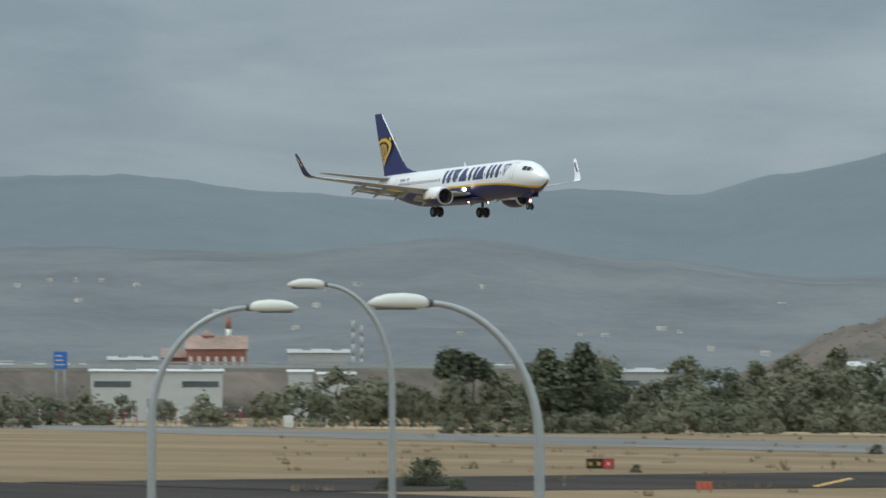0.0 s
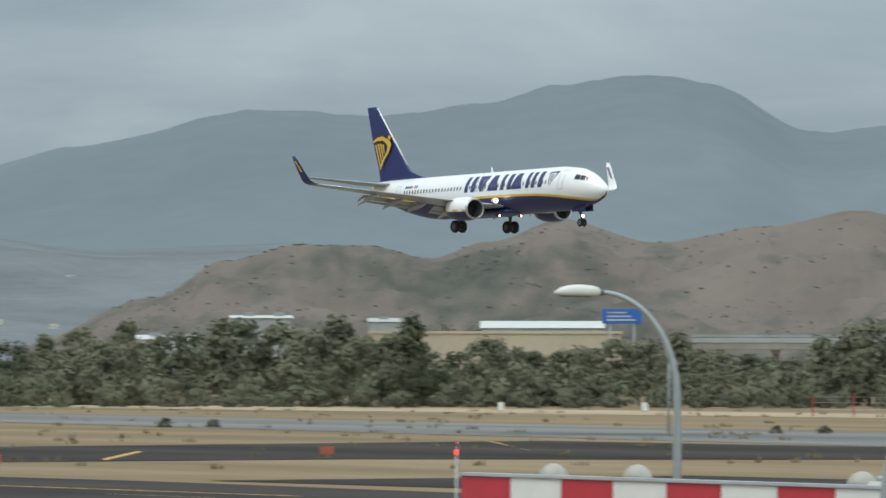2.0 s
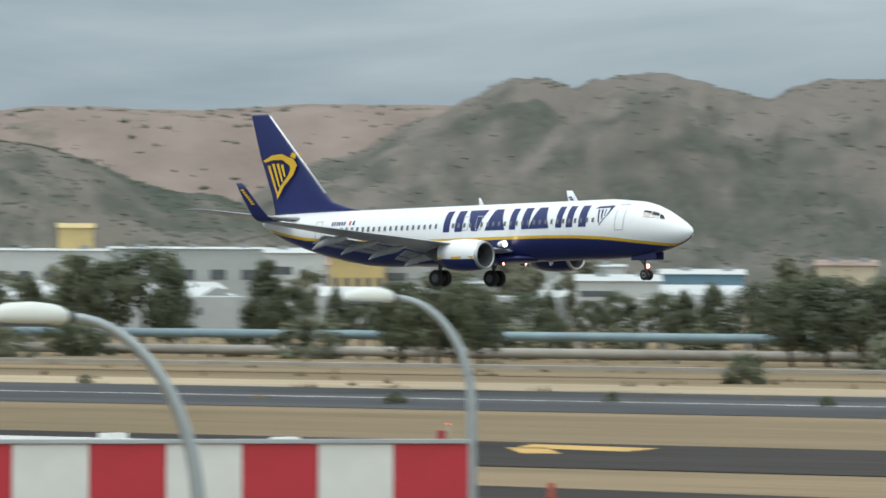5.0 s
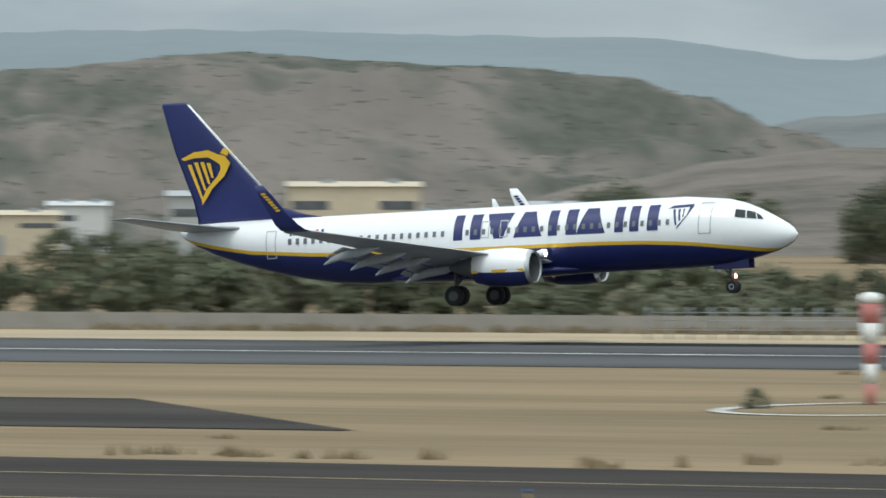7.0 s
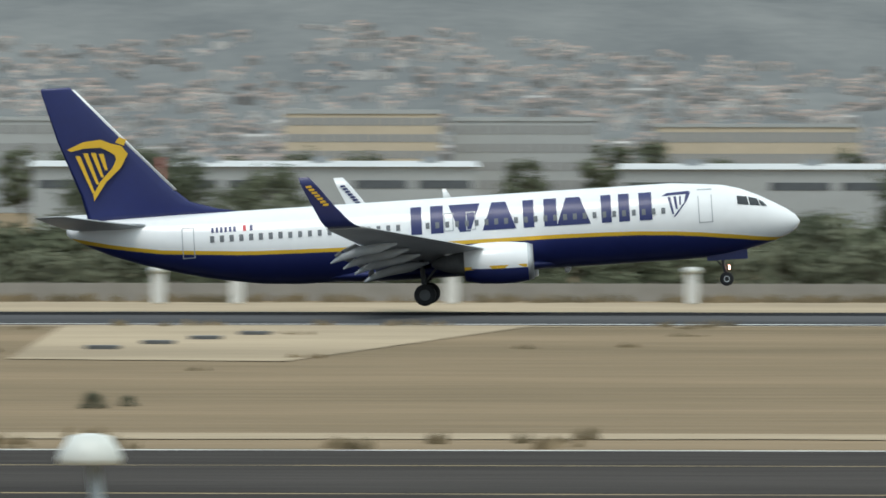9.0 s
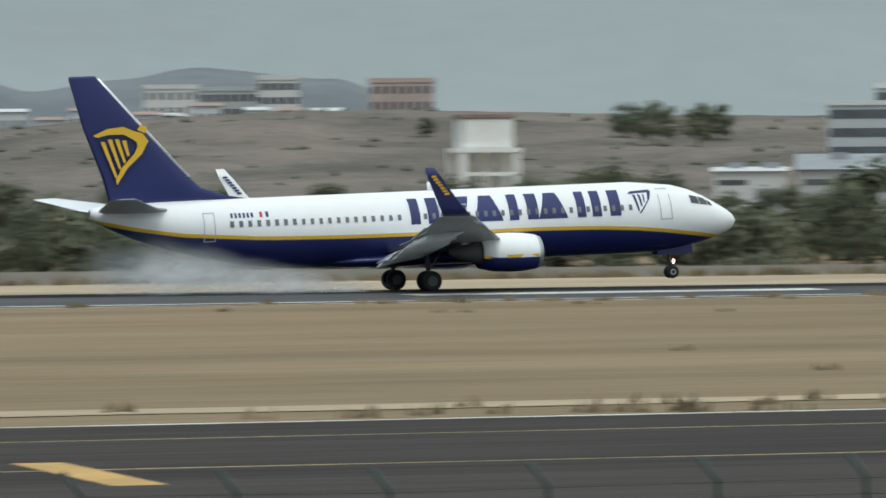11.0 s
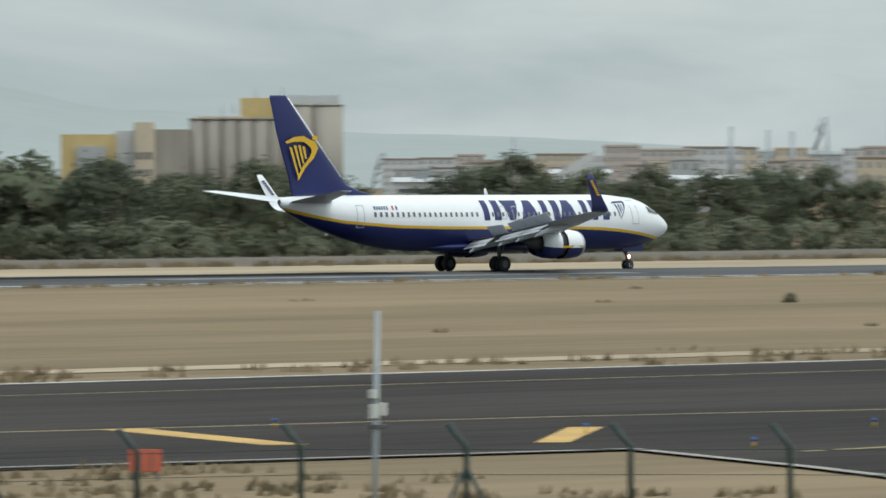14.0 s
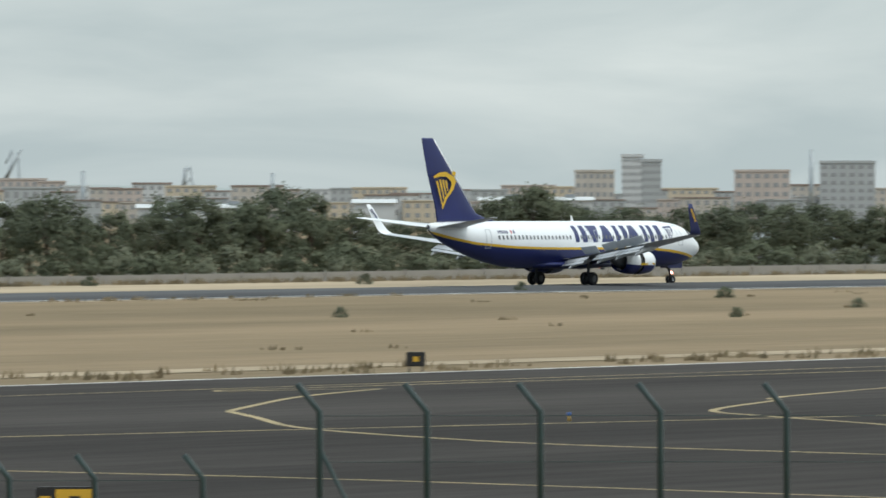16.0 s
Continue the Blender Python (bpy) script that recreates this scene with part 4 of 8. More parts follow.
BEACON = glow("lit_red_beacon", (1.0, 0.08, 0.05), 1.4)
beacon(-44.78, 96, 4.05, 5.26)
beacon(-51.46, 118, 4.05, 5.45)
beacon(-55.57, 128, 0, 5.25)
p = polar(-44.9, 96, 4.05)
top = thing("roof_vent", "white capped roof ventilator with dark slots", "roof vent", pose(p.x, p.y, p.z))
bm = bmesh.new()
box(bm, -0.22, 0.22, -0.22, 0.22, 0, 0.85, bevel=0.01)
part("shaft", bm, DARKGREY, top)
bm = bmesh.new()
loft(bm, [[(r * math.cos(q), r * math.sin(q), z) for q in [math.tau * k / 16 for k in range(16)]] for z, r in ((0.82, 0.38), (0.9, 0.4), (1.0, 0.3), (1.06, 0.05))])
part("cap", bm, LAMPWHITE, top, smooth=True)


# ---- perimeter fence of green posts with outward arms ----
def fence_run(label, posts, z_bend, arm, braces=()):
    top = thing("perimeter_fence", label, "fence")
    for k, (az, d, zb) in enumerate(posts):
        p = polar(az, d)
        bm = bmesh.new()
        tube(bm, ((0, 0, 0), (0, 0, zb), (-arm * 0.62, 0, zb + arm * 0.78)), 0.055, 8)
        post = part("post", bm, GREENPOST, top)
        post.matrix_basis = pose(p.x, p.y, 0, 0, 0, -az)
        if k in braces:
            for s in (-1, 1) if len(braces) > 1 else (1,):
                bm = bmesh.new()
                tube(bm, ((0, 0, zb * 0.82), (s * zb * 0.42, 0, 0.0)), 0.04, 6)
                part("brace", bm, GREENPOST, post)
    for z in (0.4, 0.75, 0.98):
        for (a, d0, z0), (b, d1, z1) in zip(posts, posts[1:]):
            bm = bmesh.new()
            tube(bm, (polar(a, d0, z0 * z), polar(b, d1, z1 * z)), 0.006, 4)
            part("wire", bm, GREENPOST, top)
    return top


fence_run("dark green steel perimeter fence with bent post tops", [(a, 126, float(np.interp(a, (20, 27, 33, 38, 42), (1.02, 1.42, 1.55, 1.75, 2.02)))) for a in (17.6, 18.9, 20.18, 21.5, 22.91, 24.15, 25.42, 26.68, 27.95, 29.16, 30.36, 31.54, 32.7, 34.1, 35.54, 36.89, 38.22, 39.62, 40.85, 42.22, 43.6, 44.97, 46.3)] + [(a, 126, 2.0) for a in (47.55, 48.23, 48.94, 49.84)], 2.0, 0.55, braces=(7, 17, 20))
fence_run("tall green steel fence with slanting post tops", [(50.816 + 0.87 * k + 0.026 * k * k, 118, 3.45) for k in range(0, 8)], 3.4, 0.62, braces=(0,))


def camera_mast(az, d, z):
    p = polar(az, d)
    top = thing("equipment_pole", "slim grey pole with small boxes and a collar", "pole", pose(p.x, p.y, 0))
    bm = bmesh.new()
    tube(bm, ((-0.1, 0, 0), (0, 0, z)), [0.055, 0.045], 10)
    part("pole", bm, GALVANISED, top, smooth=True)
    for x0, x1, z0, z1 in ((-0.14, -0.05, z - 1.5, z - 1.35), (-0.13, -0.04, z - 1.85, z - 1.6), (0.05, 0.14, z - 1.8, z - 1.58)):
        bm = bmesh.new()
        box(bm, x0, x1, -0.08, 0.08, z0, z1, bevel=0.01)
        part("box", bm, LAMPWHITE, top)
    bm = bmesh.new()
    box(bm, -0.17, 0.17, -0.1, 0.1, z - 2.02, z - 1.95, bevel=0.01)
    part("collar", bm, DARKGREY, top)


camera_mast(42.86, 118, 4.68)


# ---- airfield signs and markers ----
def sign(az, d, z0, w, h, faces, label, bars=True):
    """An illuminated airfield sign: faces are (share of the width, material, bar material)."""
    p = polar(az, d)
    top = thing("airfield_sign", label, "sign", pose(p.x, p.y, z0, 0, 0, -az), "airfield signs")
    bm = bmesh.new()
    box(bm, -w / 2, w / 2, -0.12, 0.12, 0.25, 0.25 + h, bevel=0.03)
    case = part("case", bm, SIGNBLACK, top)
    x = -w / 2
    for frac, mat, barmat in faces:
        bm = bmesh.new()
        box(bm, x + 0.04, x + frac * w - 0.04, -0.135, -0.118, 0.3, 0.2 + h)
        f = part("face", bm, mat, case)
        if barmat:
            n = max(1, int(frac * w / 0.5))
            for k in range(n):
                bm = bmesh.new()
                c = x + frac * w * (k + 0.5) / n
                box(bm, c - 0.12, c + 0.12, -0.15, -0.134, 0.25 + h * 0.32, 0.25 + h * 0.68)
                part("lettering_bar", bm, barmat, f)
        x += frac * w
    for s in (-0.35, 0.35):
        bm = bmesh.new()
        tube(bm, ((s * w, 0, -z0 if z0 > 0 else 0), (s * w, 0, 0.26)), 0.04, 6)
        part("leg", bm, DARKGREY, top)


sign(-60.3, 548, 0, 2.2, 0.8, ((0.6, SIGNBLACK, SIGNYELLOW), (0.4, SIGNRED, LINEWHITE)), "black and red airfield sign on the dry grass")
sign(-46.87, 497, 0, 1.5, 0.95, ((1.0, SIGNYELLOW, SIGNBLACK),), "yellow airfield sign beside the runway threshold")
sign(32.07, 212, 0, 1.25, 0.55, ((0.3, SIGNBLACK, SIGNYELLOW), (0.7, SIGNYELLOW, SIGNBLACK)), "black and yellow taxiway sign")
sign(51.62, 288, 0, 0.8, 0.6, ((1.0, SIGNBLACK, SIGNYELLOW),), "small dark taxiway sign with a yellow mark")
sign(48.7, 150, 0, 1.3, 0.62, ((0.3, SIGNBLACK, SIGNYELLOW), (0.7, SIGNYELLOW, SIGNBLACK)), "black and yellow taxiway sign behind the fence")


def marker(az, d, w, h, mat, label, name="marker_board"):
    p = polar(az, d)
    top = thing(name, label, "marker", pose(p.x, p.y, 0, 0, 0, -az), "markers")
    bm = bmesh.new()
    box(bm, -w / 2, w / 2, -0.06, 0.06, 0.2, h, bevel=0.02)
    b = part("board", bm, mat, top)
    for s in (-0.36, 0.36):
        bm = bmesh.new()
        box(bm, s * w - 0.03, s * w + 0.03, -0.03, 0.03, 0, 0.22)
        part("leg", bm, DARKGREY, top)
    for k in range(2):
        bm = bmesh.new()
        box(bm, -w / 2 + w * (0.3 + 0.35 * k), -w / 2 + w * (0.36 + 0.35 * k), -0.066, -0.058, 0.25, h - 0.05)
        part("rib", bm, DARKGREY, b)


marker(40.92, 158, 0.75, 0.72, ORANGE, "small orange slatted marker board on the grass")
for az, d in ((-59.43, 441), (-56.65, 483)):
    marker(az, d, 1.0, 0.75, ORANGE, "small orange marker board beside the taxiway")
marker(-39.5, 225, 0.25, 0.7, ORANGE, "slim orange marker post beside the holding bay")
marker(-40.42, 300, 0.35, 0.85, REDPAINT, "red equipment box on the grass")
beacon(-40.36, 300, 0, 1.15)
beacon(-55.56, 470, 0, 1.2)
for az, d in ((-60.6, 470), (-60.0, 430), (37, 168), (44.6, 186), (47.0, 190), (42.0, 190), (46.0, 176), (52.9, 222), (35.0, 176), (-23, 172), (-17, 172)):
    p = polar(az, d)
    top = thing("taxiway_light", "small blue taxiway edge light on a stub", "taxiway light", pose(p.x, p.y, 0), "edge lights")
    bm = bmesh.new()
    tube(bm, ((0, 0, 0), (0, 0, 0.2)), 0.03)
    part("stub", bm, SIGNYELLOW, top)
    bm = bmesh.new()
    tube(bm, ((0, 0, 0.2), (0, 0, 0.3)), [0.05, 0.035])
    part("lens", bm, BLUE, top)


FADEDRED = shade("faded_red_paint", (0.55, 0.2, 0.18), 0.7, vary=0.12)
BROWNPOLE = shade("brown_weathered_steel", (0.15, 0.12, 0.1), 0.7, vary=0.15)


def windsock(x, y):
    top = thing("windsock_pole", "red and white banded pole with a pale rounded head", "windsock", pose(x, y, 0))
    n = 5
    for k in range(n):
        bm = bmesh.new()
        r = 0.16 + 0.05 * k
        z0, z1 = 0.0 + 0.78 * k, 0.78 * (k + 1)
        loft(bm, [[(rr * math.cos(q), rr * math.sin(q), z) for q in [math.tau * j / 14 for j in range(14)]] for z, rr in ((z0, r), (z1, r + 0.05))])
        part("band", bm, (WHITEWALL, FADEDRED)[(k + 1) % 2], top)
    bm = bmesh.new()
    loft(bm, [[(rr * math.cos(q), rr * math.sin(q), 3.9 + z) for q in [math.tau * j / 14 for j in range(14)]] for z, rr in ((0, 0.42), (0.15, 0.46), (0.3, 0.4), (0.4, 0.15))])
    part("head", bm, WHITEWALL, top)


windsock(-90.6, 247)


def mast(az, d, z, r, mat, label, name="mast"):
    p = polar(az, d)
    top = thing(name, label, "mast", pose(p.x, p.y, 0))
    bm = bmesh.new()
    tube(bm, ((0, 0, 0), (0, 0, z)), [r, r * 0.7], 10)
    part("pole", bm, mat, top, smooth=True)
    bm = bmesh.new()
    box(bm, -r * 1.6, r * 1.6, -r * 1.6, r * 1.6, 0, 0.4, bevel=0.03)
    part("base", bm, CONCRETE, top)
    return top


mast(-18.76, 432, 24, 0.4, BROWNPOLE, "tall brownish mast standing beyond the runway", "tall_mast")
mast(-3.83, 404, 8.4, 0.13, FADEDRED, "slim red and white light mast", "light_mast")


def lattice_tower(az, d, z, w, label, bands=True):
    p = polar(az, d)
    top = thing("lattice_tower", label, "tower", pose(p.x, p.y, 0, 0, 0, -az))
    n = 7
    for k in range(n):
        z0, z1 = z * k / n, z * (k + 1) / n
        w0, w1 = w * (1 - 0.55 * k / n), w * (1 - 0.55 * (k + 1) / n)
        c0 = [(s * w0 / 2, t * w0 / 2, z0) for s, t in ((-1, -1), (1, -1), (1, 1), (-1, 1))]
        c1 = [(s * w1 / 2, t * w1 / 2, z1) for s, t in ((-1, -1), (1, -1), (1, 1), (-1, 1))]
        for i in range(4):
            j = (i + 1) % 4
            for a, b, r in ((c0[i], c1[i], 0.13), (c0[i], c1[j], 0.085), (c0[j], c1[i], 0.085), (c1[i], c1[j], 0.085)):
                bm = bmesh.new()
                tube(bm, (a, b), r, 5)
                part("bar", bm, (ORANGE, WHITEWALL)[k % 2] if bands else GALVANISED, top)


lattice_tower(-9.74, 400, 12.3, 2.2, "red and white lattice tower beyond the runway")

# red and white barrier blocks and posts beyond the runway
for k, az in enumerate((-8.72, -8.5, -8.28, -8.06, -7.9)):
    p = polar(az, 404 - k * 0.3)
    top = thing("barrier_block", "red and white painted antenna shelter block", "barrier", pose(p.x, p.y - 3, 0), "striped blocks")
    for j in range(2):
        bm = bmesh.new()
        box(bm, -0.75 + j * 0.77, -0.01 + j * 0.77, -0.4, 0.4, 0, 1.55, bevel=0.03)
        part("panel", bm, (REDPAINT, WHITEWALL)[j], top)
for az in (-3.85, -3.2, -1.4, 0.6, 2.8):
    p = polar(az, 393)
    top = thing("bollard_light", "white capped bollard light beyond the runway", "bollard", pose(p.x, p.y, 0), "bollard lights")
    bm = bmesh.new()
    box(bm, -0.34, 0.34, -0.3, 0.3, 0, 1.75, bevel=0.05)
    part("column", bm, WHITEWALL, top)
    bm = bmesh.new()
    loft(bm, [[(r * math.cos(q), r * math.sin(q), z) for q in [math.tau * k / 12 for k in range(12)]] for z, r in ((1.75, 0.45), (1.95, 0.5), (2.1, 0.3))])
    part("cap", bm, LAMPWHITE, top)


# ---- hills and mountains ----
def lift(el, d):
    return EYE + d * math.tan(radians(el))


def haze_glow(name, color, air, vary=0.12, size=120.0, spread=(1, 1, 1)):
    """A far mountainside whose surface gives off a pale glow in place of haze."""
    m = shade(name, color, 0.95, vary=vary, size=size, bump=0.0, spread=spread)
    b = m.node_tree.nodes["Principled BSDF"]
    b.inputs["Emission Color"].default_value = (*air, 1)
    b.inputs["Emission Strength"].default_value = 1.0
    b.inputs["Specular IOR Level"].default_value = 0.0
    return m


# Distance haze is put into these slopes as emission in the air colour.
FARBLUE = haze_glow("hazy_far_mountain", (0.075, 0.083, 0.082), (0.118, 0.161, 0.193))
MIDBLUE = haze_glow("hazy_mountain", (0.085, 0.085, 0.08), (0.105, 0.138, 0.161), vary=0.2, size=40, spread=(1, 1, 3))
RANGEBLUE = haze_glow("paler_hazy_mountain", (0.07, 0.085, 0.085), (0.175, 0.222, 0.245))
PALEFAR = haze_glow("pale_far_mountain", (0.08, 0.09, 0.088), (0.238, 0.29, 0.302))
PALEBLUE = haze_glow("pale_hazy_mountain", (0.10, 0.11, 0.10), (0.295, 0.35, 0.357))
NEARHAZE = haze_glow("hazy_hillside", (0.105, 0.1, 0.088), (0.1, 0.126, 0.142), vary=0.2, size=30, spread=(1, 0.5, 2))
def hillside(name, soil, scrub, cover, az, bare=None):
    """Dry soil under scrub that grows in bands running down the slope at that bearing."""
    m = bpy.data.materials.new(name)
    m.use_nodes = True
    n, l = m.node_tree.nodes, m.node_tree.links
    b = n["Principled BSDF"]
    b.inputs["Roughness"].default_value, b.inputs["Specular IOR Level"].default_value = 1.0, 0.04
    co, turn, grow = n.new("ShaderNodeTexCoord"), n.new("ShaderNodeMapping"), n.new("ShaderNodeMapping")
    turn.inputs["Rotation"].default_value = (0, 0, radians(az))
    grow.inputs["Scale"].default_value = (1, 0.3, 1.2)
    l.new(co.outputs["Object"], turn.inputs[0])
    l.new(turn.outputs[0], grow.inputs[0])

    def grain(scale, detail, rough):
        t = n.new("ShaderNodeTexNoise")
        t.inputs["Scale"].default_value, t.inputs["Detail"].default_value, t.inputs["Roughness"].default_value = scale, detail, rough
        l.new(grow.outputs[0], t.inputs["Vector"])
        return t.outputs["Fac"]

    def blend(fac, lo, hi, a, c):
        r = n.new("ShaderNodeMapRange")
        r.inputs["From Min"].default_value, r.inputs["From Max"].default_value = lo, hi
        l.new(fac, r.inputs["Value"])
        mx = n.new("ShaderNodeMix")
        mx.data_type = "RGBA"
        l.new(r.outputs[0], mx.inputs["Factor"])
        for k, v in (("A", a), ("B", c)):
            if isinstance(v, tuple):
                mx.inputs[k].default_value = (*v, 1)
            else:
                l.new(v, mx.inputs[k])
        return mx.outputs["Result"]
    broad, clump = grain(0.011, 8, 0.62), grain(0.075, 6, 0.68)
    sum_ = n.new("ShaderNodeMath")
    sum_.operation = "MULTIPLY_ADD"
    l.new(clump, sum_.inputs[0])
    sum_.inputs[1].default_value = 0.7
    l.new(broad, sum_.inputs[2])
    ground = blend(grain(0.03, 7, 0.6), 0.35, 0.68, soil, bare or tuple(c * 1.25 for c in soil))
    leafy = blend(grain(0.3, 5, 0.7), 0.35, 0.7, tuple(c * 0.72 for c in scrub), tuple(c * 1.18 for c in scrub))
    out = blend(sum_.outputs[0], 0.98 - cover * 0.32, 1.14 - cover * 0.32, ground, leafy)
    l.new(out, b.inputs["Base Color"])
    bp = n.new("ShaderNodeBump")
    bp.inputs["Strength"].default_value, bp.inputs["Distance"].default_value = 0.6, 3.0
    l.new(clump, bp.inputs["Height"])
    l.new(bp.outputs[0], b.inputs["Normal"])
    return m


BROWNHILL = hillside("dry_brown_hillside", (0.152, 0.129, 0.113), (0.095, 0.098, 0.083), 0.48, -53)
GREENHILL = hillside("scrubby_green_hillside", (0.155, 0.136, 0.12), (0.1, 0.103, 0.087), 0.55, -36)
CASTLEHILL = hillside("olive_scrub_hillside", (0.15, 0.134, 0.115), (0.088, 0.096, 0.079), 0.72, -47)
TANHILL = hillside("bare_tan_hillside", (0.205, 0.162, 0.138), (0.13, 0.122, 0.1), 0.15, -41, (0.27, 0.215, 0.185))
MESA = shade("dry_mesa_earth", (0.178, 0.15, 0.128), 1.0, vary=0.15, size=14, bump=0.6, dark=(0.1, 0.092, 0.08), spec=0.05)
SHRUB = shade("dark_shrub_leaves", (0.12, 0.132, 0.098), 1.0, vary=0.2, size=12, spec=0.05)


def ridge(name, crest, d_crest, d_front, material, label, rough=0.12, gully=9.0, seed=0, step=0.06, rows=26, back=300):
    """A range whose skyline runs through the given (bearing, elevation) pairs, with gullied slopes."""
    az = [c[0] for c in crest]
    el = [c[1] for c in crest]
    n = int((az[-1] - az[0]) / step)
    bm = bmesh.new()
    grid = []
    for i in range(n + 1):
        a = az[0] + (az[-1] - az[0]) * i / n
        # a smooth curve through the crest pairs
        k = max(0, min(len(az) - 2, int(np.searchsorted(az, a)) - 1))
        s = (a - az[k]) / (az[k + 1] - az[k])
        s = s * s * (3 - 2 * s)
        top = lift(el[k] + (el[k + 1] - el[k]) * s, d_crest)
        top *= 1 + 0.012 * noise.fractal(Vector((a * 2.3, seed, 0)), 1.0, 2.0, 4)
        col = []
        for j in range(rows + 1):
            u = j / rows
            if u <= 0.8:
                v = u / 0.8
                d = d_front + (d_crest - d_front) * v
                h = top * (0.35 * v + 0.65 * v * v * (3 - 2 * v))
                q = polar(a, d) / (d_crest * 0.9 / gully)
                w = noise.fractal(Vector((q.x, q.y, seed)), 0.9, 2.0, 7)
                h += top * rough * w * math.sin(math.pi * min(1, v)) ** 0.8
                # no spur on the slope stands over the skyline
                if v < 1:
                    h = min(h, EYE + (top - EYE) * d / d_crest - 0.012 * top * (1 - v))
            else:
                v = (u - 0.8) / 0.2
                d = d_crest + back * v
                h = top * (1 - v * v)
            p = polar(a, d, max(-1, h))
            col.append(bm.verts.new(p))
        grid.append(col)
    for a, b in zip(grid, grid[1:]):
        for j in range(rows):
            f = bm.faces.new((a[j], b[j], b[j + 1], a[j + 1]))
            f.smooth = True
    bmesh.ops.recalc_face_normals(bm, faces=bm.faces[:])
    ob = part(name, bm, material)
    ob.data.polygons.foreach_set("use_smooth", [True] * len(ob.data.polygons))
    return tagged(ob, label, "hill", kind="structure")


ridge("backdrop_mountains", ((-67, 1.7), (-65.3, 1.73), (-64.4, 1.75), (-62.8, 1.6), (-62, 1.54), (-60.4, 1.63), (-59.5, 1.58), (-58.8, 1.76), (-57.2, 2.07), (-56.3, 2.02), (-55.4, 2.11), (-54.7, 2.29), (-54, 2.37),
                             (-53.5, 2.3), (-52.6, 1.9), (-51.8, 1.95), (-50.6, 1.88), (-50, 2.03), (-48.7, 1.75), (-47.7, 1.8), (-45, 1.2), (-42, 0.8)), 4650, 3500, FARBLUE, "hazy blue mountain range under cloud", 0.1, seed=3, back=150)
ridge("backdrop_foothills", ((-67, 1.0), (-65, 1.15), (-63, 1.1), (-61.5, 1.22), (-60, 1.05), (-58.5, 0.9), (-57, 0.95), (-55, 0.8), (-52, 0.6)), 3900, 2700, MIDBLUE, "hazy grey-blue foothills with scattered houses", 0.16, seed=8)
ridge("hill_brown", ((-59.2, 0.1), (-58.1, 0.5), (-57.5, 0.8), (-56.9, 0.94), (-56.3, 0.93), (-55.8, 0.83), (-55.3, 0.97), (-54.7, 1.16), (-53.9, 0.97), (-53, 1.1), (-52.2, 1.23), (-51.6, 1.13), (-50.3, 1.24), (-49, 0.95), (-47.5, 0.4)),
      2400, 1850, BROWNHILL, "dry brown hills with scattered scrub", 0.4, 18, seed=5, step=0.035, rows=44)
ridge("hill_castle", ((-52.5, 0.2), (-51.2, 0.6), (-50.4, 0.9), (-49.1, 1.42), (-48.2, 1.58), (-47.35, 1.82), (-46.9, 1.88), (-46.5, 1.98), (-46.12, 1.91), (-45.8, 1.66), (-45.1, 1.47), (-44, 1.2), (-42.5, 0.8), (-41, 0.3)),
      2100, 1650, CASTLEHILL, "green scrub-covered hill with rocky outcrops", 0.34, 18, seed=11, step=0.03, rows=48)
ridge("hill_plateau", ((-47, 1.2), (-44.8, 1.43), (-43.7, 1.51), (-42.5, 1.49), (-41.5, 1.54), (-40.4, 1.54), (-39, 1.5), (-37, 1.2), (-35, 1.0)), 2900, 2100, TANHILL, "bare reddish-tan plateau behind the hills", 0.16, 12, seed=15, step=0.04, rows=40)
ridge("hill_rounded", ((-42.5, 0.6), (-41.3, 1.1), (-40.5, 1.45), (-40.15, 1.61), (-39.97, 1.71), (-39.83, 1.765), (-39.61, 1.77), (-39.47, 1.73), (-39.34, 1.68), (-39.12, 1.76), (-38.88, 1.81), (-38.55, 1.815), (-38.34, 1.77), (-38.08, 1.69), (-37.68, 1.6), (-37.45, 1.72), (-37.19, 1.785), (-36.73, 1.76), (-35, 1.5), (-33.5, 1.62), (-31.5, 1.4), (-29.5, 1.5), (-27.5, 1.25), (-25.5, 1.4), (-23.5, 1.3), (-22.2, 1.21), (-21.6, 1.04), (-20.8, 0.76), (-20, 0.5), (-19, 0.2)),
      2300, 1750, GREENHILL, "rounded dry green-brown hills", 0.36, 16, seed=19, step=0.04, rows=40)
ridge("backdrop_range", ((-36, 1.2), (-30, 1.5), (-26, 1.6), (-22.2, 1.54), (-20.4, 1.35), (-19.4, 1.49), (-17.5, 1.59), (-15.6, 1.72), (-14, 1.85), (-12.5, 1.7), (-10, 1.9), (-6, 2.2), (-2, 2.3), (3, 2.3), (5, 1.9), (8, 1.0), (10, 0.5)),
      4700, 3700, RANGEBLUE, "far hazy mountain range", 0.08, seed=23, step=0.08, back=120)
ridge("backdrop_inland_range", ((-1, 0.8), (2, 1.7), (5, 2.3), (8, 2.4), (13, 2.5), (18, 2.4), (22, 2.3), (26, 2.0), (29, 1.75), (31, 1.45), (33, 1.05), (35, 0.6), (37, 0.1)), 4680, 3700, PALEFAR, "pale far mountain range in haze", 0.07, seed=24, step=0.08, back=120)
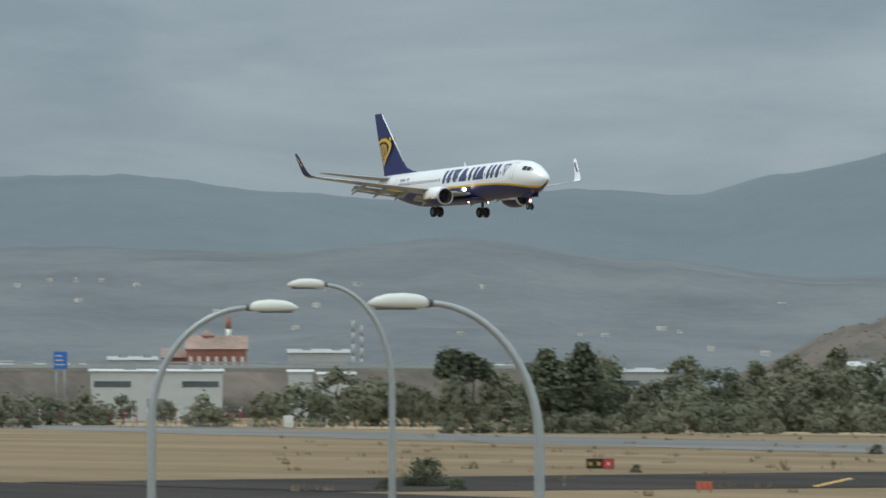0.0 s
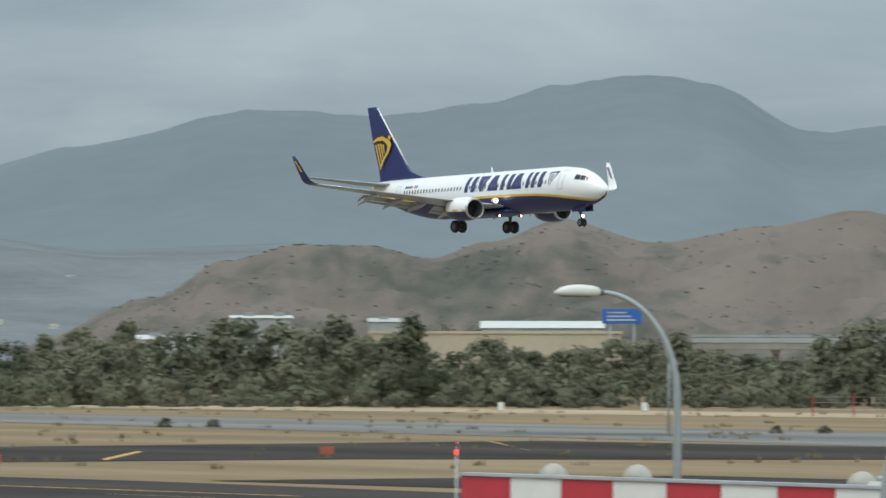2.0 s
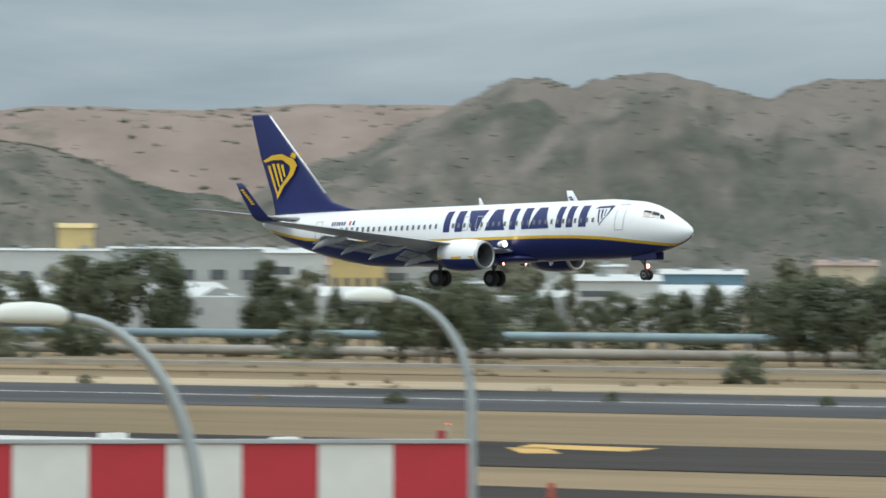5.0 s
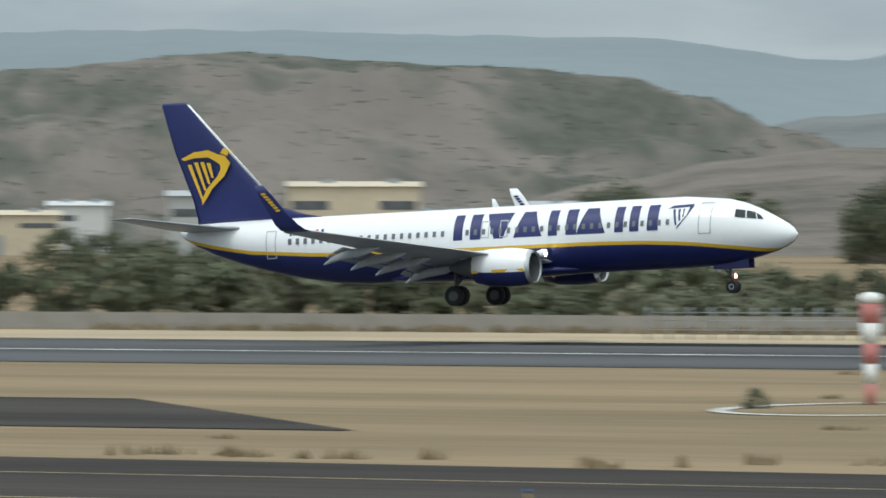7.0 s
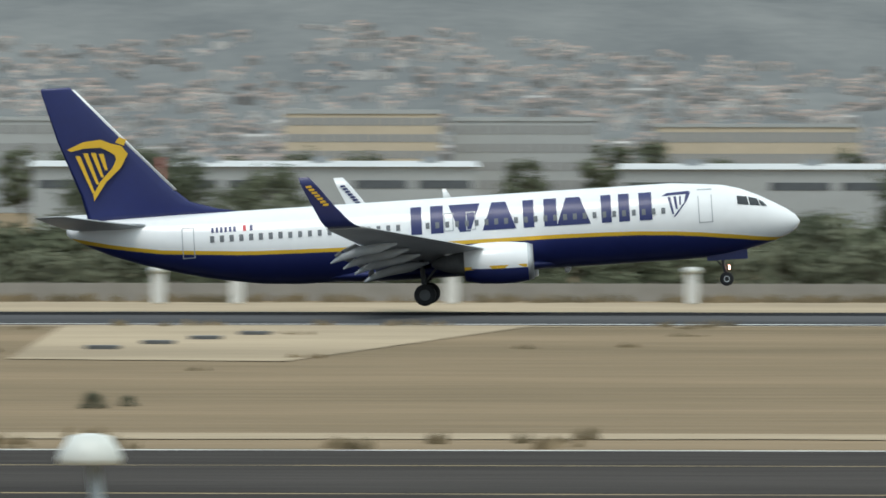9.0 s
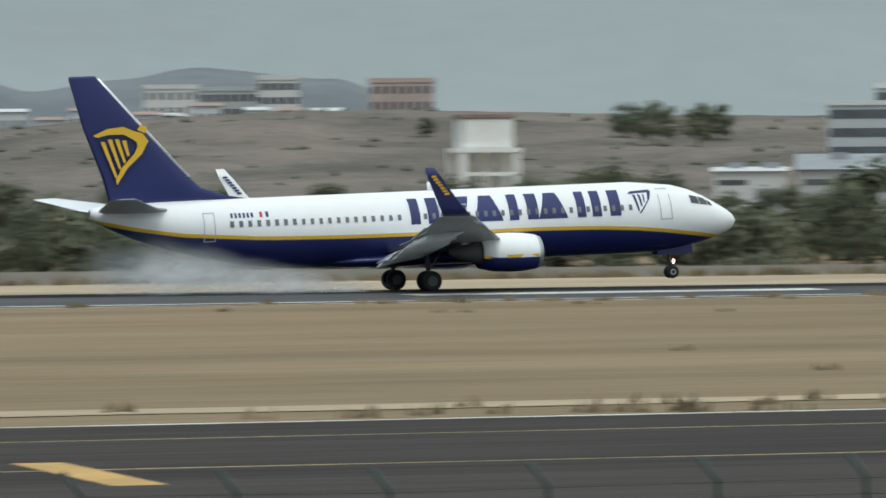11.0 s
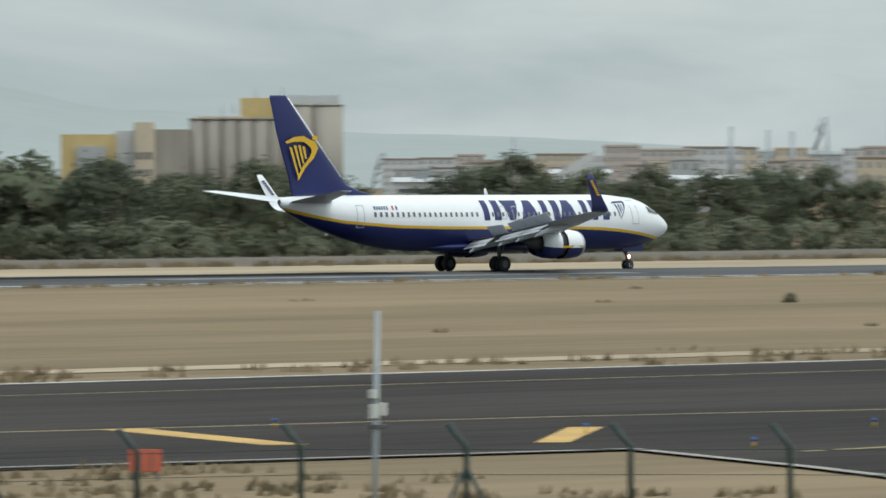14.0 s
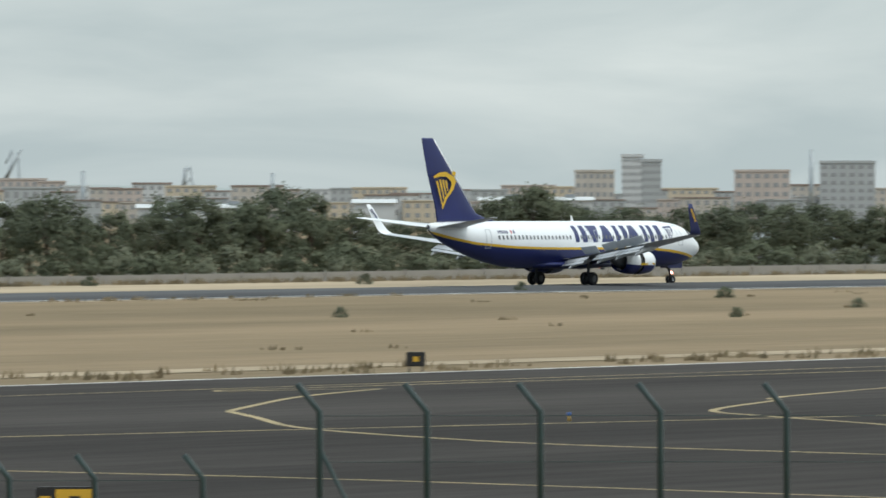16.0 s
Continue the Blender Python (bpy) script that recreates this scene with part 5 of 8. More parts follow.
# Mid-distance slope, given the same haze emission as the far ranges.
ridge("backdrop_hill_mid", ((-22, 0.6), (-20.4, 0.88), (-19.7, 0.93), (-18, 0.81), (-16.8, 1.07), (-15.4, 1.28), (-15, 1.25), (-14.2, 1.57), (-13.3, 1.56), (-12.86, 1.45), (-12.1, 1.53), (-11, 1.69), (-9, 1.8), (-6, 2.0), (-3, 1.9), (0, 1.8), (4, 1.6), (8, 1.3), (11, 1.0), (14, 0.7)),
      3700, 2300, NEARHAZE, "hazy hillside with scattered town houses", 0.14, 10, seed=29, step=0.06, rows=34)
# Haze emission on these nearer hills as well.
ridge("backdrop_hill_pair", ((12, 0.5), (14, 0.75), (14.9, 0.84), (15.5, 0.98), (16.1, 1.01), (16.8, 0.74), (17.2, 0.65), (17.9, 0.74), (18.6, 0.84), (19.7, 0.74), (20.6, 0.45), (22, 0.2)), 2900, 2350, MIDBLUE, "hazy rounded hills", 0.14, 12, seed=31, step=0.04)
ridge("hill_mesa", ((3, 0.2), (8, 0.25), (13, 0.28), (16.3, 0.31), (18.2, 0.42), (19.6, 0.48), (23.5, 0.4), (25.8, 0.48), (27, 0.35), (28.5, 0.22), (30.5, 0.05)), 1500, 1050, MESA, "low dry brown mesa", 0.16, 20, seed=37, step=0.05, rows=34)
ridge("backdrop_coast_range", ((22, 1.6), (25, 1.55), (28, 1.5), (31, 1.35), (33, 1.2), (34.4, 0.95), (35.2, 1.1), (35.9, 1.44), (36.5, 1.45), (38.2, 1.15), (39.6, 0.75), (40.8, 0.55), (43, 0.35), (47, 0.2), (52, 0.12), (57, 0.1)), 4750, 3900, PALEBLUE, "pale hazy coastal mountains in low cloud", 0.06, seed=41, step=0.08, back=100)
# The haze before this hill glows from its own surface.
ridge("backdrop_hill_cone", ((31.2, 0.1), (32.2, 0.41), (33, 0.68), (33.5, 0.78), (34.3, 0.58), (35.4, 0.4), (36.6, 0.42), (37.2, 0.56), (38, 0.45), (39.5, 0.15)), 3300, 2700, haze_glow("hazy_cone_hill", (0.12, 0.12, 0.10), (0.15, 0.185, 0.185)), "pale hazy cone-shaped hill", 0.12, 10, seed=43, step=0.05)

ridge("hill_terrace", ((-23.5, 0.1), (-22.2, 0.35), (-21.3, 0.52), (-20.4, 0.62), (-18, 0.6), (-16, 0.54), (-14.6, 0.38), (-13, 0.1)), 1900, 1400, MESA, "flat-topped dry brown terrace", 0.08, 14, seed=53, step=0.06)
ridge("hill_town", ((29.5, 0.0), (30.6, 0.12), (31.6, 0.2), (33, 0.25), (34.3, 0.24), (35.6, 0.2), (37, 0.1), (38.6, 0.0)), 2000, 1350, MESA, "low rise under the white town", 0.06, 12, seed=47, step=0.06)

# castle ruin on the hill and the pale rocks under it
p = polar(-46.5, 2100, lift(1.93, 2100))
top = thing("castle_ruin", "small stone castle ruin on the hilltop", "ruin", pose(p.x, p.y, p.z - 6, 0, 0, 46))
STONE = shade("warm_rubble_stone", (0.3, 0.25, 0.2), 0.9, vary=0.2, size=4, bump=0.4)
for name, x0, x1, y0, y1, z1 in (("tower", -1.8, 1.8, -2, 2, 9.2), ("keep_wall", -5, -1.8, -1.5, 1.5, 7.2), ("keep_wall", 1.8, 4.2, -1.5, 1.5, 7.8)):
    bm = bmesh.new()
    box(bm, x0, x1, y0, y1, 0, z1, bevel=0.3)
    for v in bm.verts:
        v.co += Vector((noise.noise(v.co * 0.4), 0, 1.5 * noise.noise(v.co * 0.3)))
    part(name, bm, STONE, top)


def scrub(name, az0, az1, d0, d1, el0, el1, n, size, label, seed, host):
    """Scattered shrubs over a hillside, far too many to count: small lumps set on the slope."""
    rnd = random.Random(seed)
    hit = host.ray_cast
    verts, faces = [], []
    made = 0
    for _ in range(n * 3):
        if made >= n:
            break
        a, d = rnd.uniform(az0, az1), rnd.uniform(d0, d1)
        q = polar(a, d, 2000)
        ok, loc, nor, _i = hit(q, Vector((0, 0, -1)))
        if not ok or loc.z < 2 or noise.fractal(Vector((a * 1.7, d * 0.006, seed)), 1, 2, 3) < -0.45:
            continue
        made += 1
        r = size * rnd.uniform(0.4, 1.3)
        base = len(verts)
        for k in range(3):
            c = loc + Vector((rnd.uniform(-r, r), rnd.uniform(-r, r), r * rnd.uniform(0.1, 0.5)))
            b = len(verts)
            rr = r * rnd.uniform(0.5, 0.9)
            for vx, vy, vz in ((1, 0, 0), (-1, 0, 0), (0, 1, 0), (0, -1, 0), (0, 0, 1), (0, 0, -1)):
                verts.append(c + Vector((vx, vy, vz * 0.8)) * rr * rnd.uniform(0.7, 1.2))
            faces += [(b + i, b + j, b + k2) for i, j, k2 in ((0, 2, 4), (2, 1, 4), (1, 3, 4), (3, 0, 4), (2, 0, 5), (1, 2, 5), (3, 1, 5), (0, 3, 5))]
    me = bpy.data.meshes.new(name)
    me.from_pydata(verts, [], faces)
    me.materials.append(SHRUB)
    return tagged(new(name, me), label, "shrubs", kind="stuff")


bpy.context.view_layer.update()
for host, args in (("hill_brown", (-58.5, -48.5, 1860, 2400, 0, 0, 1500, 0.5)), ("hill_castle", (-52, -41.5, 1660, 2100, 0, 0, 5200, 0.62)), ("hill_rounded", (-42, -20, 1780, 2300, 0, 0, 5600, 0.6)),
                   ("hill_plateau", (-46.5, -36, 2150, 2880, 0, 0, 900, 1.2)), ("hill_mesa", (4, 30, 1070, 1500, 0, 0, 600, 0.8))):
    scrub("hillside_scrub", *args, "dark scrub bushes scattered over the hillside", len(host), bpy.data.objects[host])


from mathutils.bvhtree import BVHTree


# ---- buildings beyond the airfield ----
CREAM = shade("cream_render", (0.55, 0.47, 0.35), 0.8, vary=0.08, size=6)
PALEGREY = shade("pale_grey_cladding", (0.4, 0.415, 0.41), 0.6, vary=0.06, size=8)
MIDGREY = shade("grey_cladding", (0.27, 0.29, 0.3), 0.6, vary=0.1, size=8)
WHITECLAD = shade("white_cladding", (0.55, 0.56, 0.55), 0.6, vary=0.06, size=8)
BRICKRED = shade("red_brick", (0.36, 0.15, 0.11), 0.85, vary=0.15, size=3)
ROOFRED = shade("dull_red_roofing", (0.2, 0.07, 0.065), 0.7, vary=0.15, size=6)
TILE = shade("terracotta_tiles", (0.34, 0.245, 0.2), 0.85, vary=0.2, size=3)
BLUECLAD = shade("blue_cladding", (0.14, 0.26, 0.36), 0.6, vary=0.1, size=6)
YELLOWR = shade("yellow_render", (0.58, 0.44, 0.2), 0.8, vary=0.08, size=6)
SILO = shade("stained_silo_concrete", (0.36, 0.33, 0.28), 0.85, vary=0.16, size=9, spread=(1, 1, 0.2))
PANE = shade("dark_window_pane", (0.1, 0.11, 0.12), 0.2, vary=0.2)
# Far windows: the haze before them is put into a paler base colour.
HAZEPANE = shade("haze_pale_pane", (0.32, 0.325, 0.32), 0.25, vary=0.15)
# Walls and tiles with the distance haze put into duller base colours.
HAZEHOUSE = shade("haze_dulled_house_wall", (0.42, 0.4, 0.375), 0.8, vary=0.3, size=9)
HAZETILE = shade("haze_dulled_roof_tiles", (0.3, 0.235, 0.2), 0.85, vary=0.2, size=9)
HOUSEWHITE = shade("whitewashed_house_wall", (0.56, 0.54, 0.5), 0.8, vary=0.12, size=20)


HILLS = [BVHTree.FromPolygons([v.co for v in o.data.vertices], [p.vertices for p in o.data.polygons]) for o in bpy.data.objects if o.name.startswith(("hill_", "backdrop_"))]


def hill_height(az, d):
    """The height of the hillside at that bearing and distance, nought on the plain."""
    z = 0.0
    for o in HILLS:
        loc = o.ray_cast(polar(az, d, 2000), Vector((0, 0, -1)))[0]
        if loc:
            z = max(z, loc.z)
    return z


ROCK = shade("pale_pinkish_crag", (0.22, 0.185, 0.155), 0.95, vary=0.22, size=3, bump=0.5, spread=(1, 1, 2.5))
rock_rnd = random.Random(33)
for az, el, w, h in ((-46.35, 1.62, 9, 5), (-46.15, 1.6, 11, 7), (-45.98, 1.62, 8, 8), (-45.84, 1.6, 5, 6), (-46.5, 1.52, 7, 3.5), (-46.75, 1.45, 9, 3), (-47.1, 1.68, 6, 3), (-46.25, 1.9, 5, 3), (-50.2, 0.75, 6, 2.5), (-48.7, 1.0, 5, 2.5)):
    ray = polar(az, 1000, 1000 * math.tan(radians(el))).normalized()
    spots = [q[0] for q in (t.ray_cast(Vector((0, 0, EYE)), ray) for t in HILLS) if q[0]]
    if spots:
        q = min(spots, key=lambda v: v.length)
        bm = bmesh.new()
        bmesh.ops.create_icosphere(bm, subdivisions=3, radius=1.0)
        o = Vector((rock_rnd.uniform(0, 9), rock_rnd.uniform(0, 9), 0))
        for v in bm.verts:
            k = 1 + 0.55 * noise.fractal(v.co * 1.6 + o, 0.8, 2, 4)
            v.co = Vector((v.co.x * w / 2 * k, v.co.y * 3 * k, v.co.z * h / 2 * k))
        ob = part("rock_outcrop", bm, ROCK)
        ob.matrix_basis = pose(q.x, q.y, q.z - 0.4, 0, 0, -az)
        tagged(ob, "pale pinkish rock outcrop on the scrubby hillside", "rock", "hillside crags")


def at_view(az0, az1, el0, el1, d):
    """Width, foot and top of a front that spans those bearings and elevations at that distance."""
    return (radians(az1 - az0) * d, lift(el0, d), lift(el1, d))


def building(name, az0, az1, el1, d, wall, label, roof=None, floors=2, bays=6, deep=14.0, pitched=0.0, category="building", base=None, glass=PANE, trim=None, turn=0.0, win=0.5):
    """A building with walls, roof and one object for each window."""
    w, _, h = at_view(az0, az1, 0, el1, d)
    top = thing(name, label, category, facing((az0 + az1) / 2, d, 0, turn))
    z0 = max(0.0, hill_height((az0 + az1) / 2, d + deep * 0.3) - 0.8)
    top.matrix_basis = facing((az0 + az1) / 2, d, z0, turn)
    hh = max(3.0, h - z0)
    bm = bmesh.new()
    box(bm, -w / 2, w / 2, 0, deep, 0, hh, bevel=0.05)
    part("wall", bm, wall, top)
    bm = bmesh.new()
    if pitched:
        rings = [[(x, -0.5, hh), (x, deep / 2, hh + pitched), (x, deep + 0.5, hh), (x, deep / 2, hh - 0.2)] for x in (-w / 2 - 0.4, w / 2 + 0.4)]
        loft(bm, rings, smooth=False)
    else:
        box(bm, -w / 2 - 0.25, w / 2 + 0.25, -0.25, deep + 0.25, hh, hh + max(0.35, hh * 0.045), bevel=0.05)
    part("roof", bm, roof or wall, top)
    if floors and bays:
        fh, bw = hh / floors, w / bays
        bm = bmesh.new()
        lo, hi = (0.55, 0.7) if category == "warehouse" else (0.3, 0.78)
        box(bm, -bw * win / 2, bw * win / 2, -0.06, 0.05, fh * lo, fh * hi)
        proto = None
        for f in range(floors):
            for b in range(bays):
                m = pose(-w / 2 + bw * (b + 0.5), 0, fh * f)
                if proto is None:
                    proto = part("window", bm, glass, top)
                    proto.matrix_basis = m
                else:
                    share("window", proto, top, m)
    if category == "warehouse" and w > 9:
        n = max(2, int(w / 8))
        door = strip_ = None
        for k in range(n):
            m = pose(-w / 2 + w * (k + 0.5) / n, 0, 0)
            if k % 3 == 1:
                if door is None:
                    bm = bmesh.new()
                    box(bm, -1.8, 1.8, -0.07, 0.03, 0.0, min(4.2, hh * 0.6), bevel=0.02)
                    door = part("roller_door", bm, MIDGREY, top, "grey roller door")
                    door.matrix_basis = m
                else:
                    share("roller_door", door, top, m)
            elif not bays and hh > 4:
                if strip_ is None:
                    bm = bmesh.new()
                    box(bm, -w / n * 0.42, w / n * 0.42, -0.06, 0.04, hh * 0.68, hh * 0.8)
                    strip_ = part("window", bm, glass, top)
                    strip_.matrix_basis = m
                else:
                    share("window", strip_, top, m)
        vent = None
        for k in range(max(2, int(w / 12))):
            m = pose(-w / 2 + w * (k + 0.6) / max(2, int(w / 12)), deep * 0.35, hh + pitched * 0.7)
            if vent is None:
                bm = bmesh.new()
                box(bm, -1.1, 1.1, -0.7, 0.7, -0.3, 0.8, bevel=0.06)
                vent = part("roof_unit", bm, MIDGREY, top)
                vent.matrix_basis = m
            else:
                share("roof_unit", vent, top, m)
    if trim:
        bm = bmesh.new()
        box(bm, -w / 2 - 0.05, w / 2 + 0.05, -0.1, 0.02, hh * 0.82, hh * 0.95)
        part("trim", bm, trim, top)
    return top


def shed(az0, az1, el1, d, wall, label, roof=None, deep=30, pitched=1.5, trim=None, base=None, turn=0.0, bays=0):
    return building("warehouse", az0, az1, el1, d, wall, label, roof, 1 if bays else 0, bays, deep, pitched, "warehouse", base, trim=trim, turn=turn)


# towards the landing end: brick works, chimneys, motorway with bridge, sheds
building("brick_factory", -63.75, -63.25, 0.29, 1500, BRICKRED, "red brick factory with pale window surrounds and a small turret", TILE, 2, 7, 12, 3.0, win=0.35, glass=WHITEWALL)
building("brick_factory", -63.95, -63.7, 0.22, 1510, BRICKRED, "lower red brick wing of the factory", TILE, 1, 3, 10, 2.0)
p = polar(-63.58, 1506)
top = thing("factory_turret", "small red brick turret on the factory roof", "turret", pose(p.x, p.y, lift(0.28, 1506)))
bm = bmesh.new()
box(bm, -1.1, 1.1, -1.1, 1.1, 0, 3.2, bevel=0.1)
part("shaft", bm, BRICKRED, top)
bm = bmesh.new()
loft(bm, [[(r, -r, z), (r, r, z), (-r, r, z), (-r, -r, z)] for z, r in ((3.2, 1.3), (4.6, 0.2))], smooth=False)
part("roof", bm, TILE, top)


def chimney(az, d, z, r, banded, label):
    p = polar(az, d)
    top = thing("chimney", label, "chimney", pose(p.x, p.y, 0))
    n = 8
    for k in range(n):
        bm = bmesh.new()
        loft(bm, [[(q * math.cos(a), q * math.sin(a), zz) for a in [math.tau * j / 12 for j in range(12)]] for zz, q in ((z * k / n, r * (1 - 0.3 * k / n)), (z * (k + 1) / n, r * (1 - 0.3 * (k + 1) / n)))])
        part("band", bm, (BRICKRED if k % 2 else WHITEWALL) if banded else PALEGREY, top)


chimney(-63.4, 1560, lift(0.56, 1560), 0.8, True, "red and white banded factory chimney")
chimney(-62.36, 1560, lift(0.53, 1560), 0.45, False, "slim grey chimney")
chimney(-62.29, 1570, lift(0.49, 1570), 0.45, False, "slim grey chimney")


def viaduct(az0, d0, az1, d1, z, label, deck=0.9, piers=10, rail=True):
    a, b = polar(az0, d0), polar(az1, d1)
    L = (b - a).length
    top = thing("motorway_bridge", label, "bridge", pose(a.x, a.y, 0, 0, 0, math.degrees(math.atan2(b.y - a.y, b.x - a.x))))
    bm = bmesh.new()
    box(bm, 0, L, -5, 5, z - deck, z, bevel=0.08)
    part("deck", bm, CONCRETE, top)
    bm = bmesh.new()
    box(bm, 0, L, -5.1, -4.9, z, z + 0.75)
    part("parapet", bm, PALEGREY, top)
    if rail:
        bm = bmesh.new()
        box(bm, 0, L, -4.8, -4.7, z + 0.95, z + 1.35)
        part("guard_rail", bm, BLUECLAD if rail == 2 else GALVANISED, top)
    proto = None
    for k in range(piers):
        m = pose(L * (k + 0.5) / piers, 0, 0)
        if proto is None:
            bm = bmesh.new()
            for y in (-3.2, 3.2):
                tube(bm, ((0, y, 0), (0, y, z - deck - 0.5)), 0.55, 12)
            box(bm, -0.7, 0.7, -4.4, 4.4, z - deck - 0.7, z - deck + 0.01, bevel=0.08)
            proto = part("pier", bm, CONCRETE, top)
            proto.matrix_basis = m
        else:
            share("pier", proto, top, m)


viaduct(-66.5, 1400, -60.6, 1480, lift(0.13, 1440), "concrete motorway deck with guard rails on a bank", 0.7, 0)
bank_a, bank_b = polar(-66.5, 1400), polar(-60.6, 1480)
bank_n = Vector((bank_b.y - bank_a.y, bank_a.x - bank_b.x, 0)).normalized()
bank_z = lift(0.13, 1440) - 0.7
bm = bmesh.new()
bank_rings = []
for k in range(41):
    c = bank_a.lerp(bank_b, k / 40)
    bank_rings.append([c + bank_n * (w + 0.8 * noise.noise(Vector((k * 0.9, w, 0)))) + Vector((0, 0, z)) for w, z in ((20, -0.05), (12, bank_z * 0.5), (6, bank_z), (-6, bank_z), (-20, -0.05))])
loft(bm, bank_rings)
tagged(part("embankment", bm, MESA), "dry earth bank carrying the motorway", "bank", kind="structure")
viaduct(-53.6, 1150, -51.3, 1150, lift(0.13, 1150), "concrete viaduct on rounded piers", 1.2, 5)
viaduct(-51.3, 1150, -48.2, 1080, lift(0.13, 1115), "concrete viaduct with blue railing on rounded piers", 1.3, 13, 2)
for az0, az1, el, d in ((-64.55, -63.45, 0.105, 1300), (-62.65, -62.35, 0.08, 1300), (-62.9, -62.7, 0.1, 1310)):
    shed(az0, az1, el, d, WHITECLAD, "long low white shed beside the motorway", None, 10, 0.5, base=-0.03)
for k, (az0, az1, el, d, m) in enumerate(((-66, -65.2, 0.16, 1700, PALEGREY), (-65.0, -64.6, 0.14, 1720, PALEGREY), (-64.4, -64.0, 0.2, 1800, PALEGREY), (-62.9, -62.4, 0.26, 1700, PALEGREY), 
                                          (-60.2, -59.7, 0.1, 1600, PALEGREY), (-58.23, -57.76, 0.15, 1450, WHITECLAD), (-61.3, -61.0, 0.14, 1750, WHITECLAD), (-56.3, -55.9, 0.3, 1720, PALEGREY))):
    shed(az0, az1, el, d, m, "pale industrial shed among trees", None, 20, 1.0, base=0.04)
shed(-57.45, -56.95, 0.33, 1350, PALEGREY, "grey flat-roofed hall above the trees", WHITECLAD, 25, 0.6)
building("warehouse", -56.3, -54.2, 0.2, 1250, CREAM, "long cream warehouse behind the trees", CREAM, 1, 14, 25, 0.0, "warehouse", win=0.12)
for az in (-55.2, -54.9, -54.55):
    shed(az - 0.16, az + 0.2, 0.25, 1420, PALEGREY, "grey-roofed industrial unit", WHITECLAD, 20, 1.5)


def gantry_sign(az, d, w, h, z, label):
    p = polar(az, d)
    top = thing("road_sign", label, "road sign", pose(p.x, p.y, 0, 0, 0, -az))
    bm = bmesh.new()
    box(bm, -w / 2, w / 2, -0.1, 0.1, z - h, z, bevel=0.05)
    b = part("board", bm, BLUE, top)
    for k in range(3):
        bm = bmesh.new()
        box(bm, -w * 0.38, w * (0.1 + 0.12 * k), -0.13, -0.1, z - h * (0.25 + 0.25 * k) - 0.12, z - h * (0.25 + 0.25 * k) + 0.12)
        part("lettering_bar", bm, LINEWHITE, b)
    for s in (-0.3, 0.3):
        bm = bmesh.new()
        tube(bm, ((s * w, 0.2, 0), (s * w, 0.2, z)), 0.16, 8)
        part("post", bm, GALVANISED, top)


gantry_sign(-54.19, 1170, 6.8, 2.5, lift(0.41, 1170), "blue motorway direction sign on posts")
gantry_sign(-64.8, 1330, 2.6, 3.4, lift(0.27, 1330), "blue motorway sign on a post")
# sheds under the castle hill
shed(-51.03, -50.35, 0.37, 1500, WHITECLAD, "large white distribution shed", None, 40, 0.6)
building("warehouse", -50.36, -49.4, 0.385, 1500, WHITECLAD, "large white distribution shed with dark window band", None, 1, 1, 40, 0.0, "warehouse", win=0.55, trim=None)
shed(-49.6, -48.4, 0.40, 1620, PALEGREY, "large pale grey shed with long roof", WHITECLAD, 40, 0.8)
shed(-49.85, -48.3, 0.24, 1330, PALEGREY, "grey curved-roof shed beside the viaduct", WHITECLAD, 30, 1.6)
for k, (az0, az1, el, d, m, l) in enumerate(((-48.3, -47.2, 0.39, 1600, WHITECLAD, "white industrial shed"), (-47.9, -47.45, 0.34, 1350, BLUECLAD, "blue-grey industrial unit"), (-47.0, -46.4, 0.3, 1500, WHITECLAD, "white factory roof"),
                                             (-46.3, -45.7, 0.22, 1400, BLUECLAD, "blue-grey industrial unit"), (-45.9, -44.9, 0.33, 1600, CREAM, "cream and white industrial shed"), (-46.0, -45.2, 0.05, 1250, PALEGREY, "grey low-pitched roof shed"), (-45.1, -44.3, 0.16, 1350, WHITECLAD, "white low shed"),
                                             (-44.85, -44.25, 0.2, 1420, ROOFRED, "red-roofed workshop"), (-44.2, -43.2, 0.31, 1550, WHITECLAD, "white flat-roofed factory"), (-43.62, -43.33, 0.5, 1560, YELLOWR, "square yellow stair tower on the factory roof"),
                                             (-43.2, -41.9, 0.33, 1650, PALEGREY, "long grey industrial shed"), (-41.9, -41.4, 0.3, 1500, WHITECLAD, "white industrial shed with green stripe"), (-41.35, -40.9, 0.27, 1300, YELLOWR, "yellow and grey factory block"),
                                             (-40.9, -40.5, 0.25, 1310, PALEGREY, "grey factory block"), (-40.4, -39.6, 0.05, 1300, WHITECLAD, "white industrial shed"), (-39.3, -38.6, 0.08, 1200, WHITECLAD, "white long low shed"), (-39.7, -38.9, 0.2, 1500, WHITECLAD, "white low shed"),
                                             (-38.6, -37.9, 0.14, 1500, BLUECLAD, "blue-grey shed roofs"), (-37.9, -37.4, -0.1, 900, CREAM, "cream house with tiled roof"), (-37.3, -36.8, 0.22, 1400, CREAM, "tan villa on the slope"))):
    shed(az0, az1, el, d, m, l, (TILE if "house" in l or "villa" in l else WHITECLAD if k % 3 else None), 22, 1.2 if k % 2 else 0.6, bays=0 if k % 2 else 5)
building("yellow_house", -49.95, -49.65, -0.03, 1085, YELLOWR, "small yellow house with white windows", TILE, 2, 3, 8, 1.5, "house")
lattice_tower(-49.16, 1250, lift(0.62, 1250), 2.6, "tall grey lattice mast beside the viaduct", False)
building("villa", -41.75, -41.35, 0.2, 1730, CREAM, "cream gabled villa on the hillside", TILE, 1, 6, 10, 2.0, "house", base=0.45)
